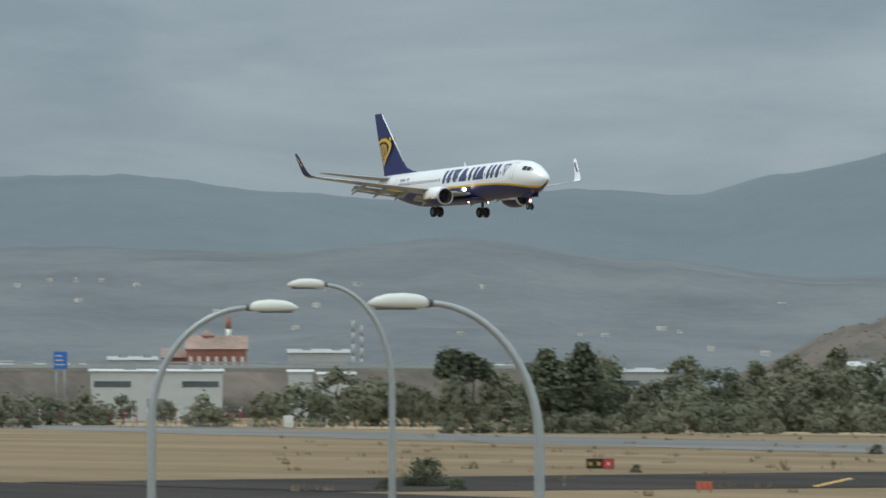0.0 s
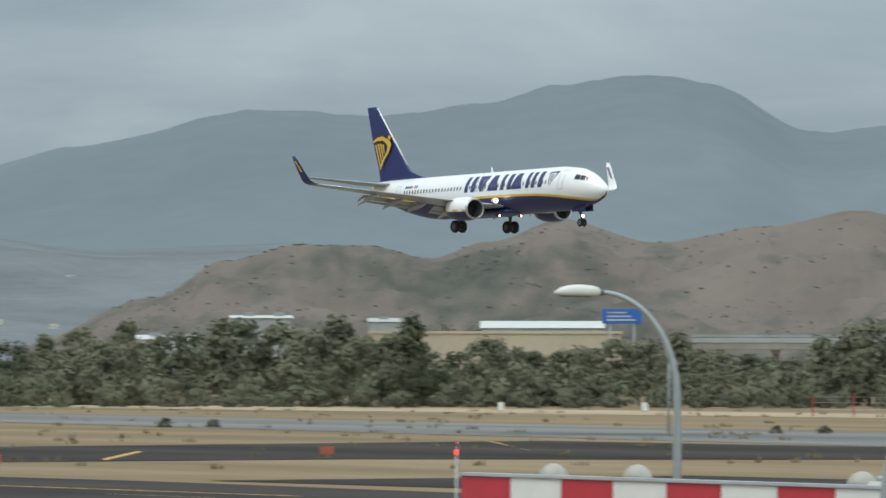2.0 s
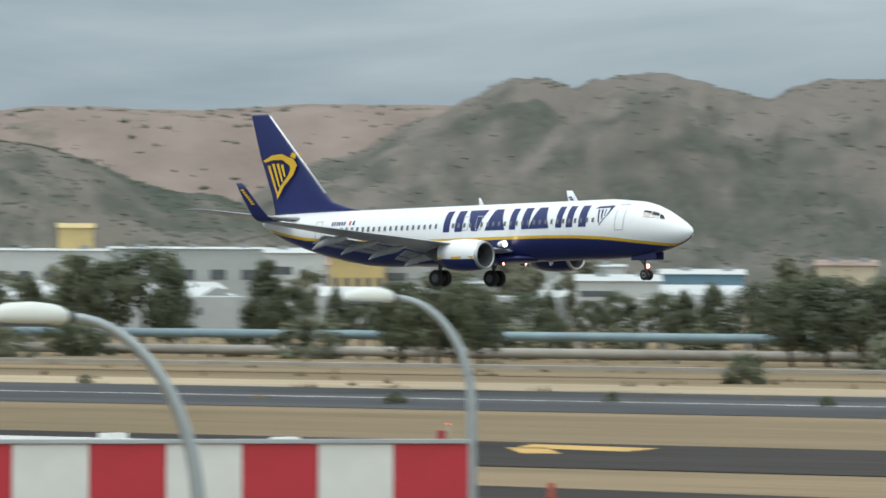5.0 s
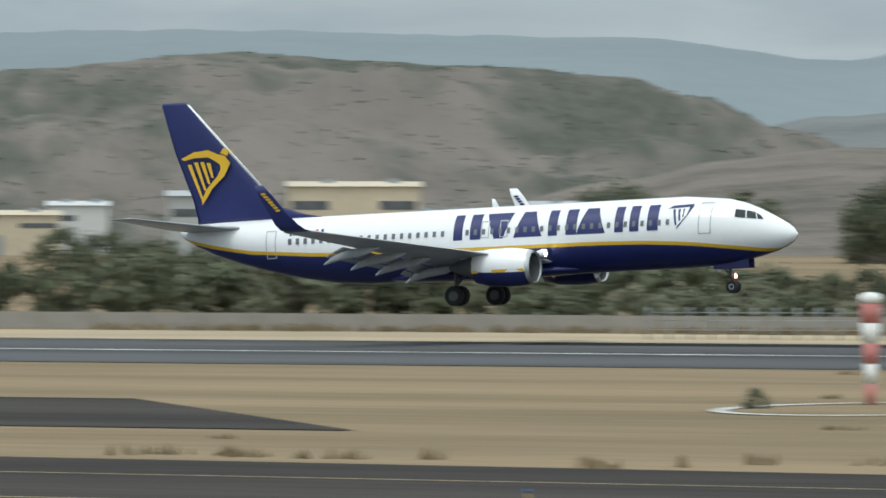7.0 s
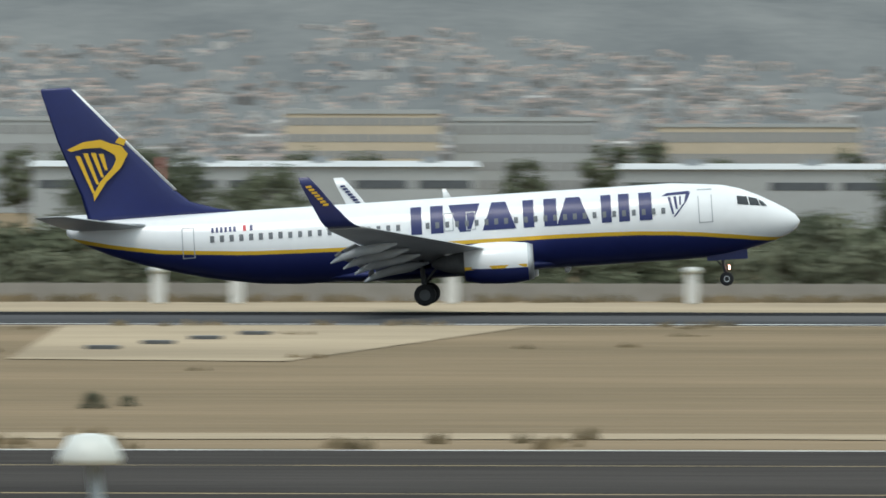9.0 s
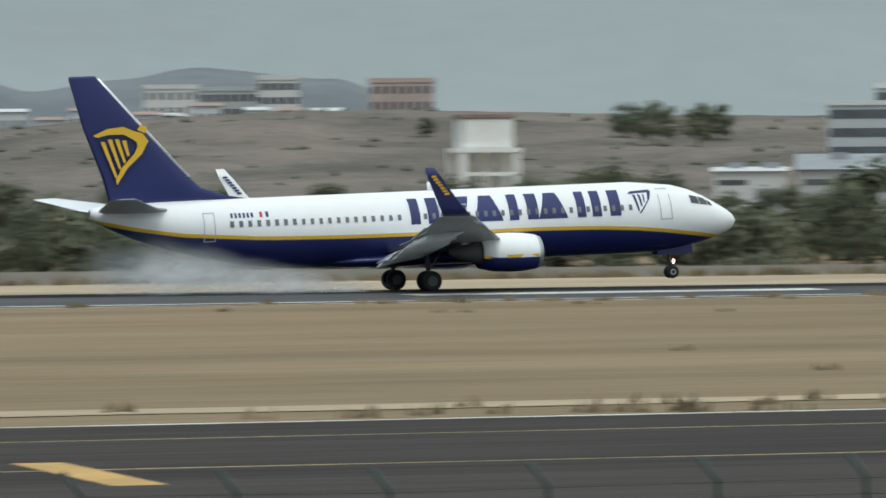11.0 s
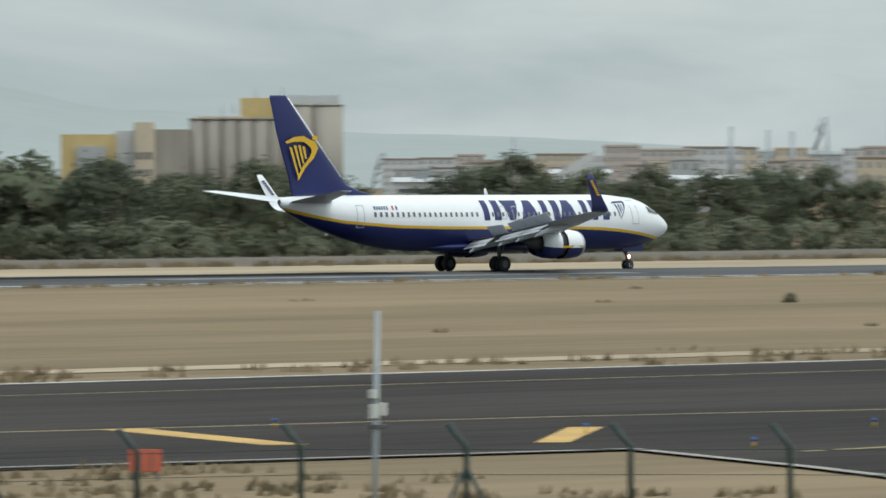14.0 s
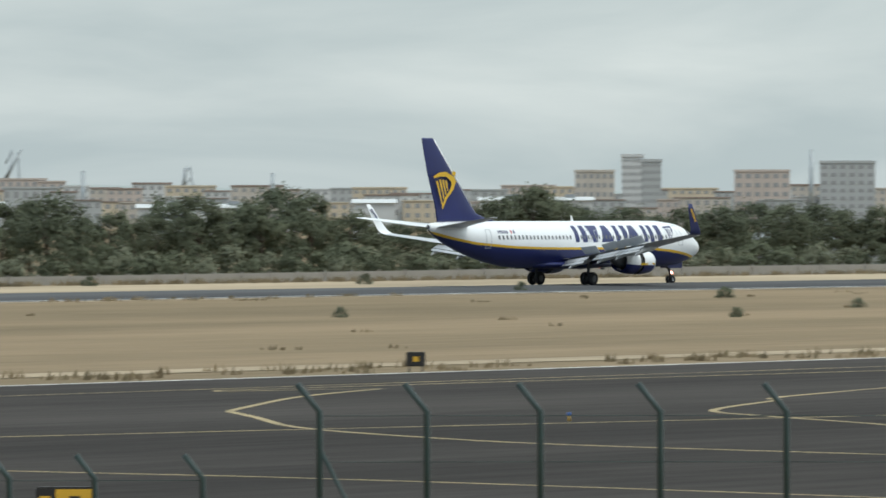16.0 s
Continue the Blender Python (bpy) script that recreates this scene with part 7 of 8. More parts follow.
mesh_fence(-22, -14, 408, 402, 46, 1.9, GALVANISED, "thin grey mesh fence behind the wall", False)
for az, d, h, l in ((-53.8, 620, 6.5, "slim pale pole on the grass"), (-51.4, 640, 5.5, "slim pale pole on the grass"), (-50.9, 660, 6.5, "grey pole with small floodlights"), (-47.25, 690, 6.6, "grey pole with small floodlights"), (-49.5, 600, 5.2, "slim pale pole on the grass"), (-48.6, 600, 5.2, "slim pale pole on the grass")):
    mast(az, d, h, 0.11, GALVANISED, l, "field_pole")
for az, d, w, h in ((-47.4, 700, 0.9, 1.4), (-47.55, 705, 0.8, 1.1), (-62.9, 1090, 1.6, 2.0), (-55.2, 900, 0.8, 1.2), (-54.0, 900, 0.8, 1.2), (51.3, 690, 0.6, 1.0)):
    p = polar(az, d)
    top = thing("equipment_cabinet", "small white equipment cabinet on the grass", "cabinet", pose(p.x, p.y, 0, 0, 0, -az), "cabinets")
    bm = bmesh.new()
    box(bm, -w / 2, w / 2, -0.3, 0.3, 0.1, h, bevel=0.04)
    part("body", bm, WHITEWALL, top)
    bm = bmesh.new()
    box(bm, -w / 2 - 0.05, w / 2 + 0.05, -0.35, 0.35, 0, 0.1)
    part("plinth", bm, CONCRETE, top)
plate("white_slab", [tuple(polar(a, d).xy) for a, d in ((-46.95, 610), (-46.5, 610), (-46.45, 660), (-47.0, 660))], 0.03, LINEWHITE, "white painted slab beyond the threshold", "pavement")


# ---- trees and bushes ----
LEAF = shade("olive_leaves", (0.148, 0.162, 0.106), 0.9, spec=0.05, vary=0.14, size=1.5, tone=0.25)
LEAFDARK = shade("dark_green_leaves", (0.13, 0.146, 0.098), 0.9, spec=0.05, vary=0.14, size=1.5, tone=0.25)
# Leaves for the landing end, haze put into their paler grey colour.
LEAFHAZE = shade("haze_paled_leaves", (0.2, 0.202, 0.14), 0.9, spec=0.05, vary=0.14, size=1.5, tone=0.25)
LEAFDRY = shade("dusty_grey_leaves", (0.165, 0.173, 0.118), 0.9, spec=0.1, vary=0.2, size=1.5, tone=0.35)
for m in (LEAF, LEAFDARK, LEAFDRY, LEAFHAZE):
    # leaves let light through
    n, l = m.node_tree.nodes, m.node_tree.links
    b, o = n["Principled BSDF"], n["Material Output"]
    ramp = next(q for q in n if q.type == "VALTORGB")
    tr, mx = n.new("ShaderNodeBsdfTranslucent"), n.new("ShaderNodeMixShader")
    mx.inputs[0].default_value = 0.3
    l.new(ramp.outputs[0], tr.inputs["Color"])
    l.new(b.outputs[0], mx.inputs[1])
    l.new(tr.outputs[0], mx.inputs[2])
    l.new(mx.outputs[0], o.inputs["Surface"])
BARK = shade("grey_brown_bark", (0.14, 0.11, 0.085), 0.9, vary=0.25, size=0.6, bump=0.4)


LEAN = {}


def round_off(me, normals):
    """Shade a crown by the roundness of its clumps."""
    me.polygons.foreach_set("use_smooth", [True] * len(me.polygons))
    me.normals_split_custom_set_from_vertices(normals.tolist())


def tree(name, height, spread, shape, leaf, label, seed, clumps=46, leaves=26, size=0.42):
    rnd = random.Random(seed)
    top = thing(name, label, "tree")
    bm = bmesh.new()
    th = height * (0.3 if shape == "broad" else 0.15)
    tube(bm, ((0, 0, 0), (0.08 * spread, 0.03, th), (0.0, 0.1 * spread, height * 0.6), (0.05, 0, height * 0.85)), [0.03 * height, 0.024 * height, 0.013 * height, 0.004 * height], 7)
    for k in range(5):
        a, z = rnd.uniform(0, math.tau), th + rnd.uniform(0, 0.35) * height
        r = spread * rnd.uniform(0.35, 0.65)
        tube(bm, ((0, 0, z), (r * 0.5 * math.cos(a), r * 0.5 * math.sin(a), z + 0.1 * height), (r * math.cos(a), r * math.sin(a), z + 0.24 * height)), [0.012 * height, 0.009 * height, 0.003 * height], 5)
    part("trunk", bm, BARK, top)
    verts, faces, norms = [], [], []
    for k in range(clumps):
        u = rnd.random()
        if shape == "tall":
            z = height * (0.1 + 0.9 * u)
            r = spread * (0.5 + 0.5 * math.sin(math.pi * min(1, 0.25 + 0.75 * u))) * (1 - u ** 4)
        elif shape == "pine":
            z = height * (0.7 + 0.3 * rnd.random())
            r = spread * math.sqrt(max(0, 1 - ((z / height - 0.75) / 0.27) ** 2))
        elif shape == "bush":
            z = height * u * 0.95
            r = spread * math.sqrt(max(0.05, 1 - u * u))
        else:
            z = height * (0.22 + 0.76 * u)
            r = spread * math.sqrt(max(0.03, 1 - ((u - 0.38) / 0.64) ** 2))
        a = rnd.uniform(0, math.tau)
        rr = r * math.sqrt(rnd.uniform(0.15, 1.0))
        c = Vector((rr * math.cos(a), rr * math.sin(a), z))
        cr = rnd.uniform(0.22, 0.4) * spread if shape != "tall" else rnd.uniform(0.3, 0.5) * spread
        heart = Vector((0, 0, height * (0.45 if shape != "bush" else 0.2)))
        out = (c - heart).normalized()
        for q in range(leaves):
            d = Vector((rnd.gauss(0, 1), rnd.gauss(0, 1), rnd.gauss(0, 0.8)))
            d = d.normalized() * cr * rnd.uniform(0.3, 1.0)
            p = c + d
            if p.z < 0.02:
                p.z = 0.02
            # the leaves of a clump lie like shingles over its round outside
            soft = (d.normalized() + 0.7 * out + Vector((0, 0, 0.25))).normalized()
            n = (soft + 0.6 * Vector((rnd.uniform(-1, 1), rnd.uniform(-1, 1), rnd.uniform(-0.6, 1)))).normalized()
            e = n.cross(Vector((rnd.uniform(-1, 1), rnd.uniform(-1, 1), rnd.uniform(-1, 1)))).normalized()
            f = n.cross(e)
            s = size * rnd.uniform(0.6, 1.3)
            b = len(verts)
            verts += [p - e * s * 0.9, p + e * s * 0.9, p + f * s * 1.2]
            norms += [(0.75 * soft + 0.25 * n).normalized()] * 3
            faces.append((b, b + 1, b + 2))
    me = bpy.data.meshes.new("crown")
    me.from_pydata(verts, [], faces)
    me.materials.append(leaf)
    LEAN[me.name] = np.array([tuple(v) for v in norms])
    round_off(me, LEAN[me.name])
    crown = new("crown", me)
    crown.parent = top
    return top


KINDS, LITE, FAR = {}, {}, {}
FORMS = {
    "broad": ("broadleaf_tree", 8.0, 3.4, "broad", LEAF, "dusty olive-green broadleaf tree"),
    "broad2": ("broadleaf_tree", 8.0, 3.9, "broad", LEAFDARK, "dark green broadleaf tree with ragged crown"),
    "broad3": ("broadleaf_tree", 8.0, 3.0, "broad", LEAF, "ragged olive-green eucalyptus tree"),
    "poplar": ("poplar_tree", 12.0, 1.7, "tall", LEAFDARK, "tall narrow dark green poplar"),
    "conifer": ("cypress_tree", 10.0, 2.4, "tall", LEAF, "tall ragged dark green tree"),
    # The grey kinds differ by haze painted into the leaves, not by species.
    "grey": ("eucalyptus_tree", 8.0, 3.3, "broad", LEAFHAZE, "dusty grey-green eucalyptus tree"),
    "grey2": ("eucalyptus_tree", 8.0, 2.6, "tall", LEAFHAZE, "tall grey-green eucalyptus with ragged crown"),
    "greybush": ("bush", 3.0, 2.7, "bush", LEAFHAZE, "dense grey-green bush"),
    "bush": ("bush", 3.0, 2.6, "bush", LEAF, "dense dusty green bush"),
    "bush2": ("bush", 3.0, 2.9, "bush", LEAFDRY, "pale grey-green bush in dry grass"),
    "pine": ("stone_pine", 8.0, 2.0, "pine", LEAFDARK, "dark umbrella-shaped stone pine"),
}


def proto(store, kind, rnd):
    """One of the two patterns of a kind, made when first asked for."""
    key = (kind, rnd.randint(0, 1))
    if key not in store:
        fine = store is KINDS
        small = "bush" in kind
        tall = 1.7 if FORMS[kind][3] == "tall" else 1.0
        store[key] = [tree(*FORMS[kind], seed=len(kind) * 31 + 7 * key[1], clumps=(40 if small else int(64 * tall)) if fine else (24 if small else int(46 * tall)),
                           leaves=54 if fine else 38, size=(0.17 if small else 0.22) if fine else (0.26 if small else 0.32)), 0]
    return store[key]


def placed(kind, az, d, h, rnd, z=0.0):
    s = h / FORMS[kind][1]
    p = polar(az, d, z)
    return pose(p.x, p.y, p.z, 0, 0, rnd.uniform(0, 360)), (s * rnd.uniform(0.9, 1.2), s * rnd.uniform(0.9, 1.2), s)


def plant(kind, az, d, h, rnd, z=0.0):
    """A tree of its own."""
    entry = proto(LITE if d > 900 else KINDS, kind, rnd)
    m, s = placed(kind, az, d, h, rnd, z)
    if entry[1] == 0:
        ob = entry[0]
        ob.matrix_basis = m
    else:
        entry[0].scale = (1, 1, 1)
        ob = copy_thing(entry[0], m)
        entry[0].scale = entry[2]
    if entry[1] == 0:
        entry.append(s)
    entry[1] += 1
    ob.scale = s
    ob["group"] = "trees behind the airfield"
    return ob


def plant_far(kind, az, d, h, rnd, z=0.0):
    """A tree of the far woods and hedges, which are joined."""
    FAR.setdefault((kind, rnd.randint(0, 1)), []).append(placed(kind, az, d, h, rnd, z))


def join_far():
    for (kind, k), spots in FAR.items():
        rnd = random.Random(k)
        rnd.randint = lambda a, b: k
        entry = proto(LITE, kind, rnd)
        for child in entry[0].children:
            me = child.data
            n = len(me.vertices)
            co = np.empty(n * 3)
            me.vertices.foreach_get("co", co)
            co = co.reshape(-1, 3)
            polys = [tuple(p.vertices) for p in me.polygons]
            vs, fs = [], []
            for i, (m, s) in enumerate(spots):
                mm = np.array(m.to_3x3())
                vs.append((co * np.array(s)) @ mm.T + np.array(m.translation))
                fs += [tuple(v + n * i for v in p) for p in polys]
            out = bpy.data.meshes.new("far_" + child.name.split(".")[0])
            out.from_pydata(np.concatenate(vs).tolist(), [], fs)
            out.materials.append(me.materials[0])
            if me.name in LEAN:
                round_off(out, np.concatenate([LEAN[me.name] @ np.array(m.to_3x3()).T for m, _ in spots]))
            low = "bush" in kind
            name = ("hedge_" if low else "woodland_") + ("stems" if child.name.startswith("trunk") else "leaves")
            tagged(new(name, out), "joined dusty green and haze-paled bushes beyond the runway" if low else "joined olive-green trees of the far woods", "bushes" if low else "trees", kind="stuff")
        if entry[1] == 0:
            for o in (*entry[0].children, entry[0]):
                bpy.data.objects.remove(o)
            del LITE[(kind, k)]


def belt(az0, az1, step, dist, spread, tops, kinds, seed, skip=0.0):
    """A loose belt of trees whose tops follow the (bearing, elevation) pairs."""
    rnd = random.Random(seed)
    a = az0
    while a < az1:
        if rnd.random() >= skip:
            d = (dist(a) if callable(dist) else dist) + rnd.uniform(-spread, spread)
            el = float(np.interp(a, [t[0] for t in tops], [t[1] for t in tops]))
            z = max(0.0, hill_height(a, d) - 0.3) if d > 1000 else 0.0
            h = max(2.0 if z == 0 else 4.0, (lift(el, d) - z) * rnd.uniform(0.72, 1.04))
            kind = rnd.choice(kinds)
            (plant_far if d > 900 or "bush" in kind else plant)(kind, a, d, h, rnd, z)
        a += step * rnd.uniform(0.6, 1.4)


B = ("broad", "broad2", "broad3")
wall_d = lambda y: (lambda a: y / math.cos(radians(a)))
# towards the landing end
belt(-66, -61.5, 0.28, 1130, 40, ((-66, -0.1), (-63.2, -0.05), (-62.5, 0.1), (-61.5, 0.05)), ("greybush", "grey", "bush2", "grey"), 1, 0.15)
belt(-62.6, -60.8, 0.3, 1110, 30, ((-62.6, -0.02), (-61.6, 0.03), (-60.8, 0.08)), ("grey", "grey2", "broad3"), 2)
belt(-60.8, -47.5, 0.2, 1040, 30, ((-60.9, 0.27), (-60.3, 0.27), (-60.1, 0.1), (-58.5, 0.13), (-57.9, 0.33), (-57, 0.28), (-56.3, 0.3), (-56, 0.1), (-55.5, 0.08), (-55.2, 0.22), (-54.9, 0.05), (-54.3, 0.1), (-54, 0.33), (-53.6, 0.25), (-53.3, 0.04), (-52.7, 0.04), (-52.4, 0.25), (-51.4, 0.36), (-50.8, 0.2), (-49.95, 0.28), (-49.85, -0.08), (-49.62, -0.05), (-49.5, 0.12), (-49.35, -0.08), (-48.5, -0.1), (-48.3, 0.0), (-47.5, 0.0)), ("grey", "grey2", "grey", "broad3"), 3)
belt(-61, -45.5, 0.22, 1000, 12, ((-61, -0.1), (-55, -0.05), (-50, -0.1), (-49.8, -0.16), (-48.5, -0.16), (-48.3, -0.1), (-45, -0.1)), ("greybush", "bush2", "grey", "greybush"), 4)
belt(-61.5, -45.5, 0.3, 970, 8, ((-61, -0.25), (-45, -0.24)), ("greybush", "bush2"), 5)
r6 = random.Random(6)
for az, el in ((-48.26, 0.57), (-48.02, 0.59), (-47.7, 0.24), (-47.52, 0.27), (-47.3, 0.3), (-46.65, 0.37), (-46.4, 0.26), (-46.1, 0.2), (-46.9, 0.1), (-45.9, 0.22), (-55.95, 0.32), (-51.35, 0.33), (-60.45, 0.33), (-60.75, 0.28)):
    plant("poplar" if el > 0.5 else "conifer", az, 985, lift(el, 985), r6)
    plant("broad2", az + 0.1, 1000, lift(el - 0.28, 985), r6)
for az, el in ((-61.54, 0.26), (-61.35, 0.22)):
    plant("pine", az, 1120, lift(el, 1120), r6)
belt(-47.8, -43.5, 0.3, 960, 25, ((-47.8, -0.02), (-46, 0.0), (-45, -0.05), (-43.5, 0.15)), B, 7)
belt(-45, -36.5, 0.3, 820, 30, ((-45, -0.05), (-44.3, 0.0), (-43.6, 0.2), (-42.9, 0.3), (-41.8, 0.22), (-41.2, -0.05), (-40.3, 0.05), (-39.5, 0.0), (-38.5, -0.02), (-37.5, 0.15), (-36.8, 0.2)), B + ("conifer",), 8, 0.12)
belt(-45, -36.5, 0.34, 700, 12, ((-45, -0.3), (-41.5, -0.25), (-36, -0.22)), ("bush", "broad", "bush2"), 9, 0.3)
plant("broad2", -40.3, 640, lift(0.06, 640), r6)
plant("broad3", -40.75, 635, lift(0.05, 635), r6)
plant("broad", -40.45, 630, lift(0.1, 630), r6)
plant("broad2", -40.55, 645, lift(-0.02, 645), r6)
plant("broad3", -40.1, 650, lift(-0.05, 650), r6)
for az in (-37.5, -37.2, -36.9):
    plant("broad2", az, 640, lift(0.1, 640), r6)
belt(-36.5, -23, 0.34, lambda a: 520 / math.cos(radians(a)), 20, ((-36, 0.1), (-30, -0.05), (-23, -0.15)), B + ("bush",), 10, 0.1)
belt(-36.5, -23, 0.4, lambda a: 470 / math.cos(radians(a)), 10, ((-36, -0.25), (-23, -0.3)), ("bush", "bush2"), 11)
belt(-23, 15, 0.3, wall_d(440), 12, ((-23, -0.25), (-21, -0.3), (-18, -0.36), (-14, -0.33), (-9, -0.33), (-4, -0.25), (0, -0.25), (6, -0.3), (15, -0.25)), ("bush", "bush2", "broad", "broad2", "bush"), 12)
belt(-23, 15, 0.42, wall_d(418), 6, ((-23, -0.55), (15, -0.52)), ("bush", "bush2"), 13)
for az, el, d in ((-19.6, 0.42, 800), (-19.9, 0.33, 790), (-19.2, 0.25, 800), (-6.9, 0.36, 620), (-6.5, 0.33, 625), (-6.7, 0.2, 615), (-7.2, 0.2, 620), (-4.3, 0.18, 620), (-4.0, 0.23, 610), (-3.7, 0.2, 615), (-3.2, -0.05, 600), (-2.9, 0.1, 640), (-0.9, -0.05, 600), (0.2, -0.05, 600), (2.5, 0.2, 640), (5.5, 0.1, 640), (8.5, 0.25, 650), (11.5, 0.1, 640), (-22.3, 0.3, 800), (-22.1, 0.2, 790), (-14.0, -0.1, 600), (-13.6, -0.1, 600), (-16.8, -0.1, 600), (-11.5, -0.2, 560)):
    plant("broad2" if el > 0.1 else "broad", az, d, lift(el, d), r6)
belt(13.5, 41, 0.28, wall_d(445), 14, ((13.5, -0.25), (17, -0.13), (20, -0.2), (22, -0.05), (23.5, -0.1), (25.5, 0.1), (26.6, 0.05), (28.2, 0.12), (29.2, -0.05), (29.8, -0.33), (32.0, -0.35), (32.4, 0.1), (32.8, 0.12), (34.5, -0.05), (36.0, -0.02), (38.5, 0.0), (39.2, 0.28), (40.2, 0.25), (41, 0.05)), B + ("bush",), 14)
belt(13.5, 41, 0.3, wall_d(424), 6, ((13.5, -0.45), (30, -0.42), (41, -0.4)), ("bush", "bush2", "broad"), 15)
belt(41, 58, 0.2, wall_d(450), 14, ((41, 0.05), (42.2, 0.08), (43, 0.0), (44.0, 0.22), (44.5, 0.1), (45.4, 0.02), (46.3, 0.14), (47.2, 0.05), (48.3, 0.18), (48.8, 0.05), (49.5, 0.02), (50.4, 0.2), (51.0, 0.0), (51.7, -0.15), (52.5, 0.15), (53.3, -0.02), (54.5, 0.03), (55.5, 0.0), (57, 0.0)), B, 16)
belt(41, 58, 0.24, wall_d(422), 5, ((41, -0.38), (58, -0.3)), ("bush", "bush2", "broad"), 17)
belt(41, 58, 0.3, wall_d(412), 3, ((41, -0.5), (58, -0.45)), ("bush2", "bush"), 18)
# trees on the mesa and in the town
belt(20.5, 29.5, 0.28, 1320, 60, ((20.5, 0.42), (22, 0.5), (23, 0.55), (24, 0.5), (26, 0.55), (28, 0.55), (29.5, 0.35)), B, 19, 0.35)
belt(28, 34.5, 0.26, 1300, 80, ((28, 0.42), (29.5, 0.35), (30.9, 0.42), (31.2, 0.05), (33.5, 0.0), (34.5, 0.05)), B, 20, 0.15)
belt(34, 42, 0.4, 1150, 40, ((34, 0.05), (36, 0.05), (38.8, 0.2), (42, 0.0)), B, 21, 0.4)
belt(-66, -52, 0.5, 1500, 80, ((-66, 0.02), (-61, 0.04), (-60.5, 0.24), (-58, 0.36), (-57.4, 0.3), (-52, 0.2)), ("grey", "grey2"), 22, 0.3)
belt(-48, -37, 0.5, 1350, 120, ((-48, 0.2), (-43, 0.25), (-37, 0.3)), ("grey", "grey2"), 23, 0.4)
belt(30.4, 37.8, 0.07, 1640, 210, ((30, 0.0), (38, 0.0)), B, 26, 0.1)
belt(-22, -8, 0.6, 1100, 120, ((-22, 0.25), (-15, 0.2), (-8, 0.2)), B, 24, 0.35)
belt(-8, 14, 0.5, 1300, 120, ((-8, 0.3), (0, 0.35), (14, 0.3)), B, 25, 0.35)

join_far()

# low bushes and tufts on the airfield
r7 = random.Random(8)
for az, d, h in ((-61.77, 470, 1.9), (-61.5, 455, 0.8), (-62.1, 455, 0.7), (-58.0, 690, 0.9), (-57.6, 690, 0.8), (-60.0, 545, 0.6), (-17.9, 208, 0.5), (-21.1, 258, 0.7), (-18.95, 260, 0.6), (-4.4, 212, 0.45), (-4.1, 214, 0.3), (-45.0, 500, 0.8), (-43.4, 500, 0.7), (-40.8, 420, 0.7), (-39.0, 430, 0.6), (-37.2, 420, 0.6), (-37.9, 520, 2.2),
                  (-52.9, 640, 0.7), (-52.5, 640, 0.7), (-51.6, 680, 0.9), (-50.3, 680, 0.8), (-49.0, 560, 0.6), (-48.0, 560, 0.6), (35.6, 205, 0.45), (50.4, 640, 1.0), (51.2, 610, 0.9), (49.6, 640, 0.8), (48.9, 600, 0.8), (52.5, 560, 0.7), (54.2, 520, 0.8), (55.3, 470, 0.6), (54.3, 430, 0.6), (51.0, 430, 0.6), (48.0, 360, 0.5), (46.3, 380, 0.5)):
    ob = plant("bush" if az % 2 < 1 else "bush2", az, d, h, r7)
    ob["group"] = "low bushes on the airfield"


def tufts(name, spots, label, seed, tall=0.35):
    """Dry grass tufts: fans of thin blades."""
    rnd = random.Random(seed)
    verts, faces = [], []
    for x, y in spots:
        r = rnd.uniform(0.2, 0.9)
        for k in range(rnd.randint(6, 12)):
            a = rnd.uniform(0, math.tau)
            c = Vector((x + r * rnd.uniform(-1, 1), y + r * rnd.uniform(-1, 1), -0.02))
            h = tall * rnd.uniform(0.4, 1.2)
            w = 0.06 + 0.1 * rnd.random()
            b = len(verts)
            verts += [c + Vector((-w, 0, 0)), c + Vector((w, 0, 0)), c + Vector((w * 0.3 + 0.3 * h * math.cos(a), 0.3 * h * math.sin(a), h))]
            faces.append((b, b + 1, b + 2))
    me = bpy.data.meshes.new(name)
    me.from_pydata(verts, [], faces)
    me.materials.append(TUFT)
    return tagged(new(name, me), label, "grass", kind="stuff")


TUFT = shade("dry_tuft", (0.24, 0.185, 0.115), 1.0, vary=0.2, size=1.5, dark=(0.13, 0.11, 0.07), spec=0.05)
rr = random.Random(21)
tufts("grass_tufts", [(rr.uniform(-110, 420), rr.choice((331, 332, 186, 184, 180, 182)) + rr.gauss(0, 0.8)) for _ in range(500)], "dry grass tufts along the runway and taxiway edges", 1)
tufts("grass_tufts", [(rr.uniform(-110, 500), rr.uniform(192, 330)) for _ in range(130)], "sparse dry tufts on the grassland between runway and taxiway", 2, 0.22)
tufts("grass_tufts", [(rr.uniform(-200, 600), 399 + rr.gauss(0, 1.2)) for _ in range(1500)], "dry weeds along the foot of the boundary wall", 3, 0.5)
tufts("grass_tufts", [(rr.uniform(45, 110), rr.uniform(104, 128)) for _ in range(300)], "dry weeds on the verge behind the fence", 4, 0.22)
tufts("grass_tufts", [(p.x, p.y) for p in [polar(rr.uniform(-63, -37), rr.uniform(430, 950)) for _ in range(420)]], "sparse dry weeds towards the boundary", 5, 0.45)
tufts("grass_tufts", [(p.x, p.y) for p in [polar(rr.uniform(-20, -14), rr.uniform(60, 75)) for _ in range(60)] + [polar(rr.uniform(20, 35), rr.uniform(98, 122)) for _ in range(260)]], "tall dry weeds near the fence", 6, 0.9)


# ---- birds and touchdown smoke ----
FEATHER = shade("dark_feathers", (0.03, 0.03, 0.032), 0.8, vary=0.2, size=0.2)


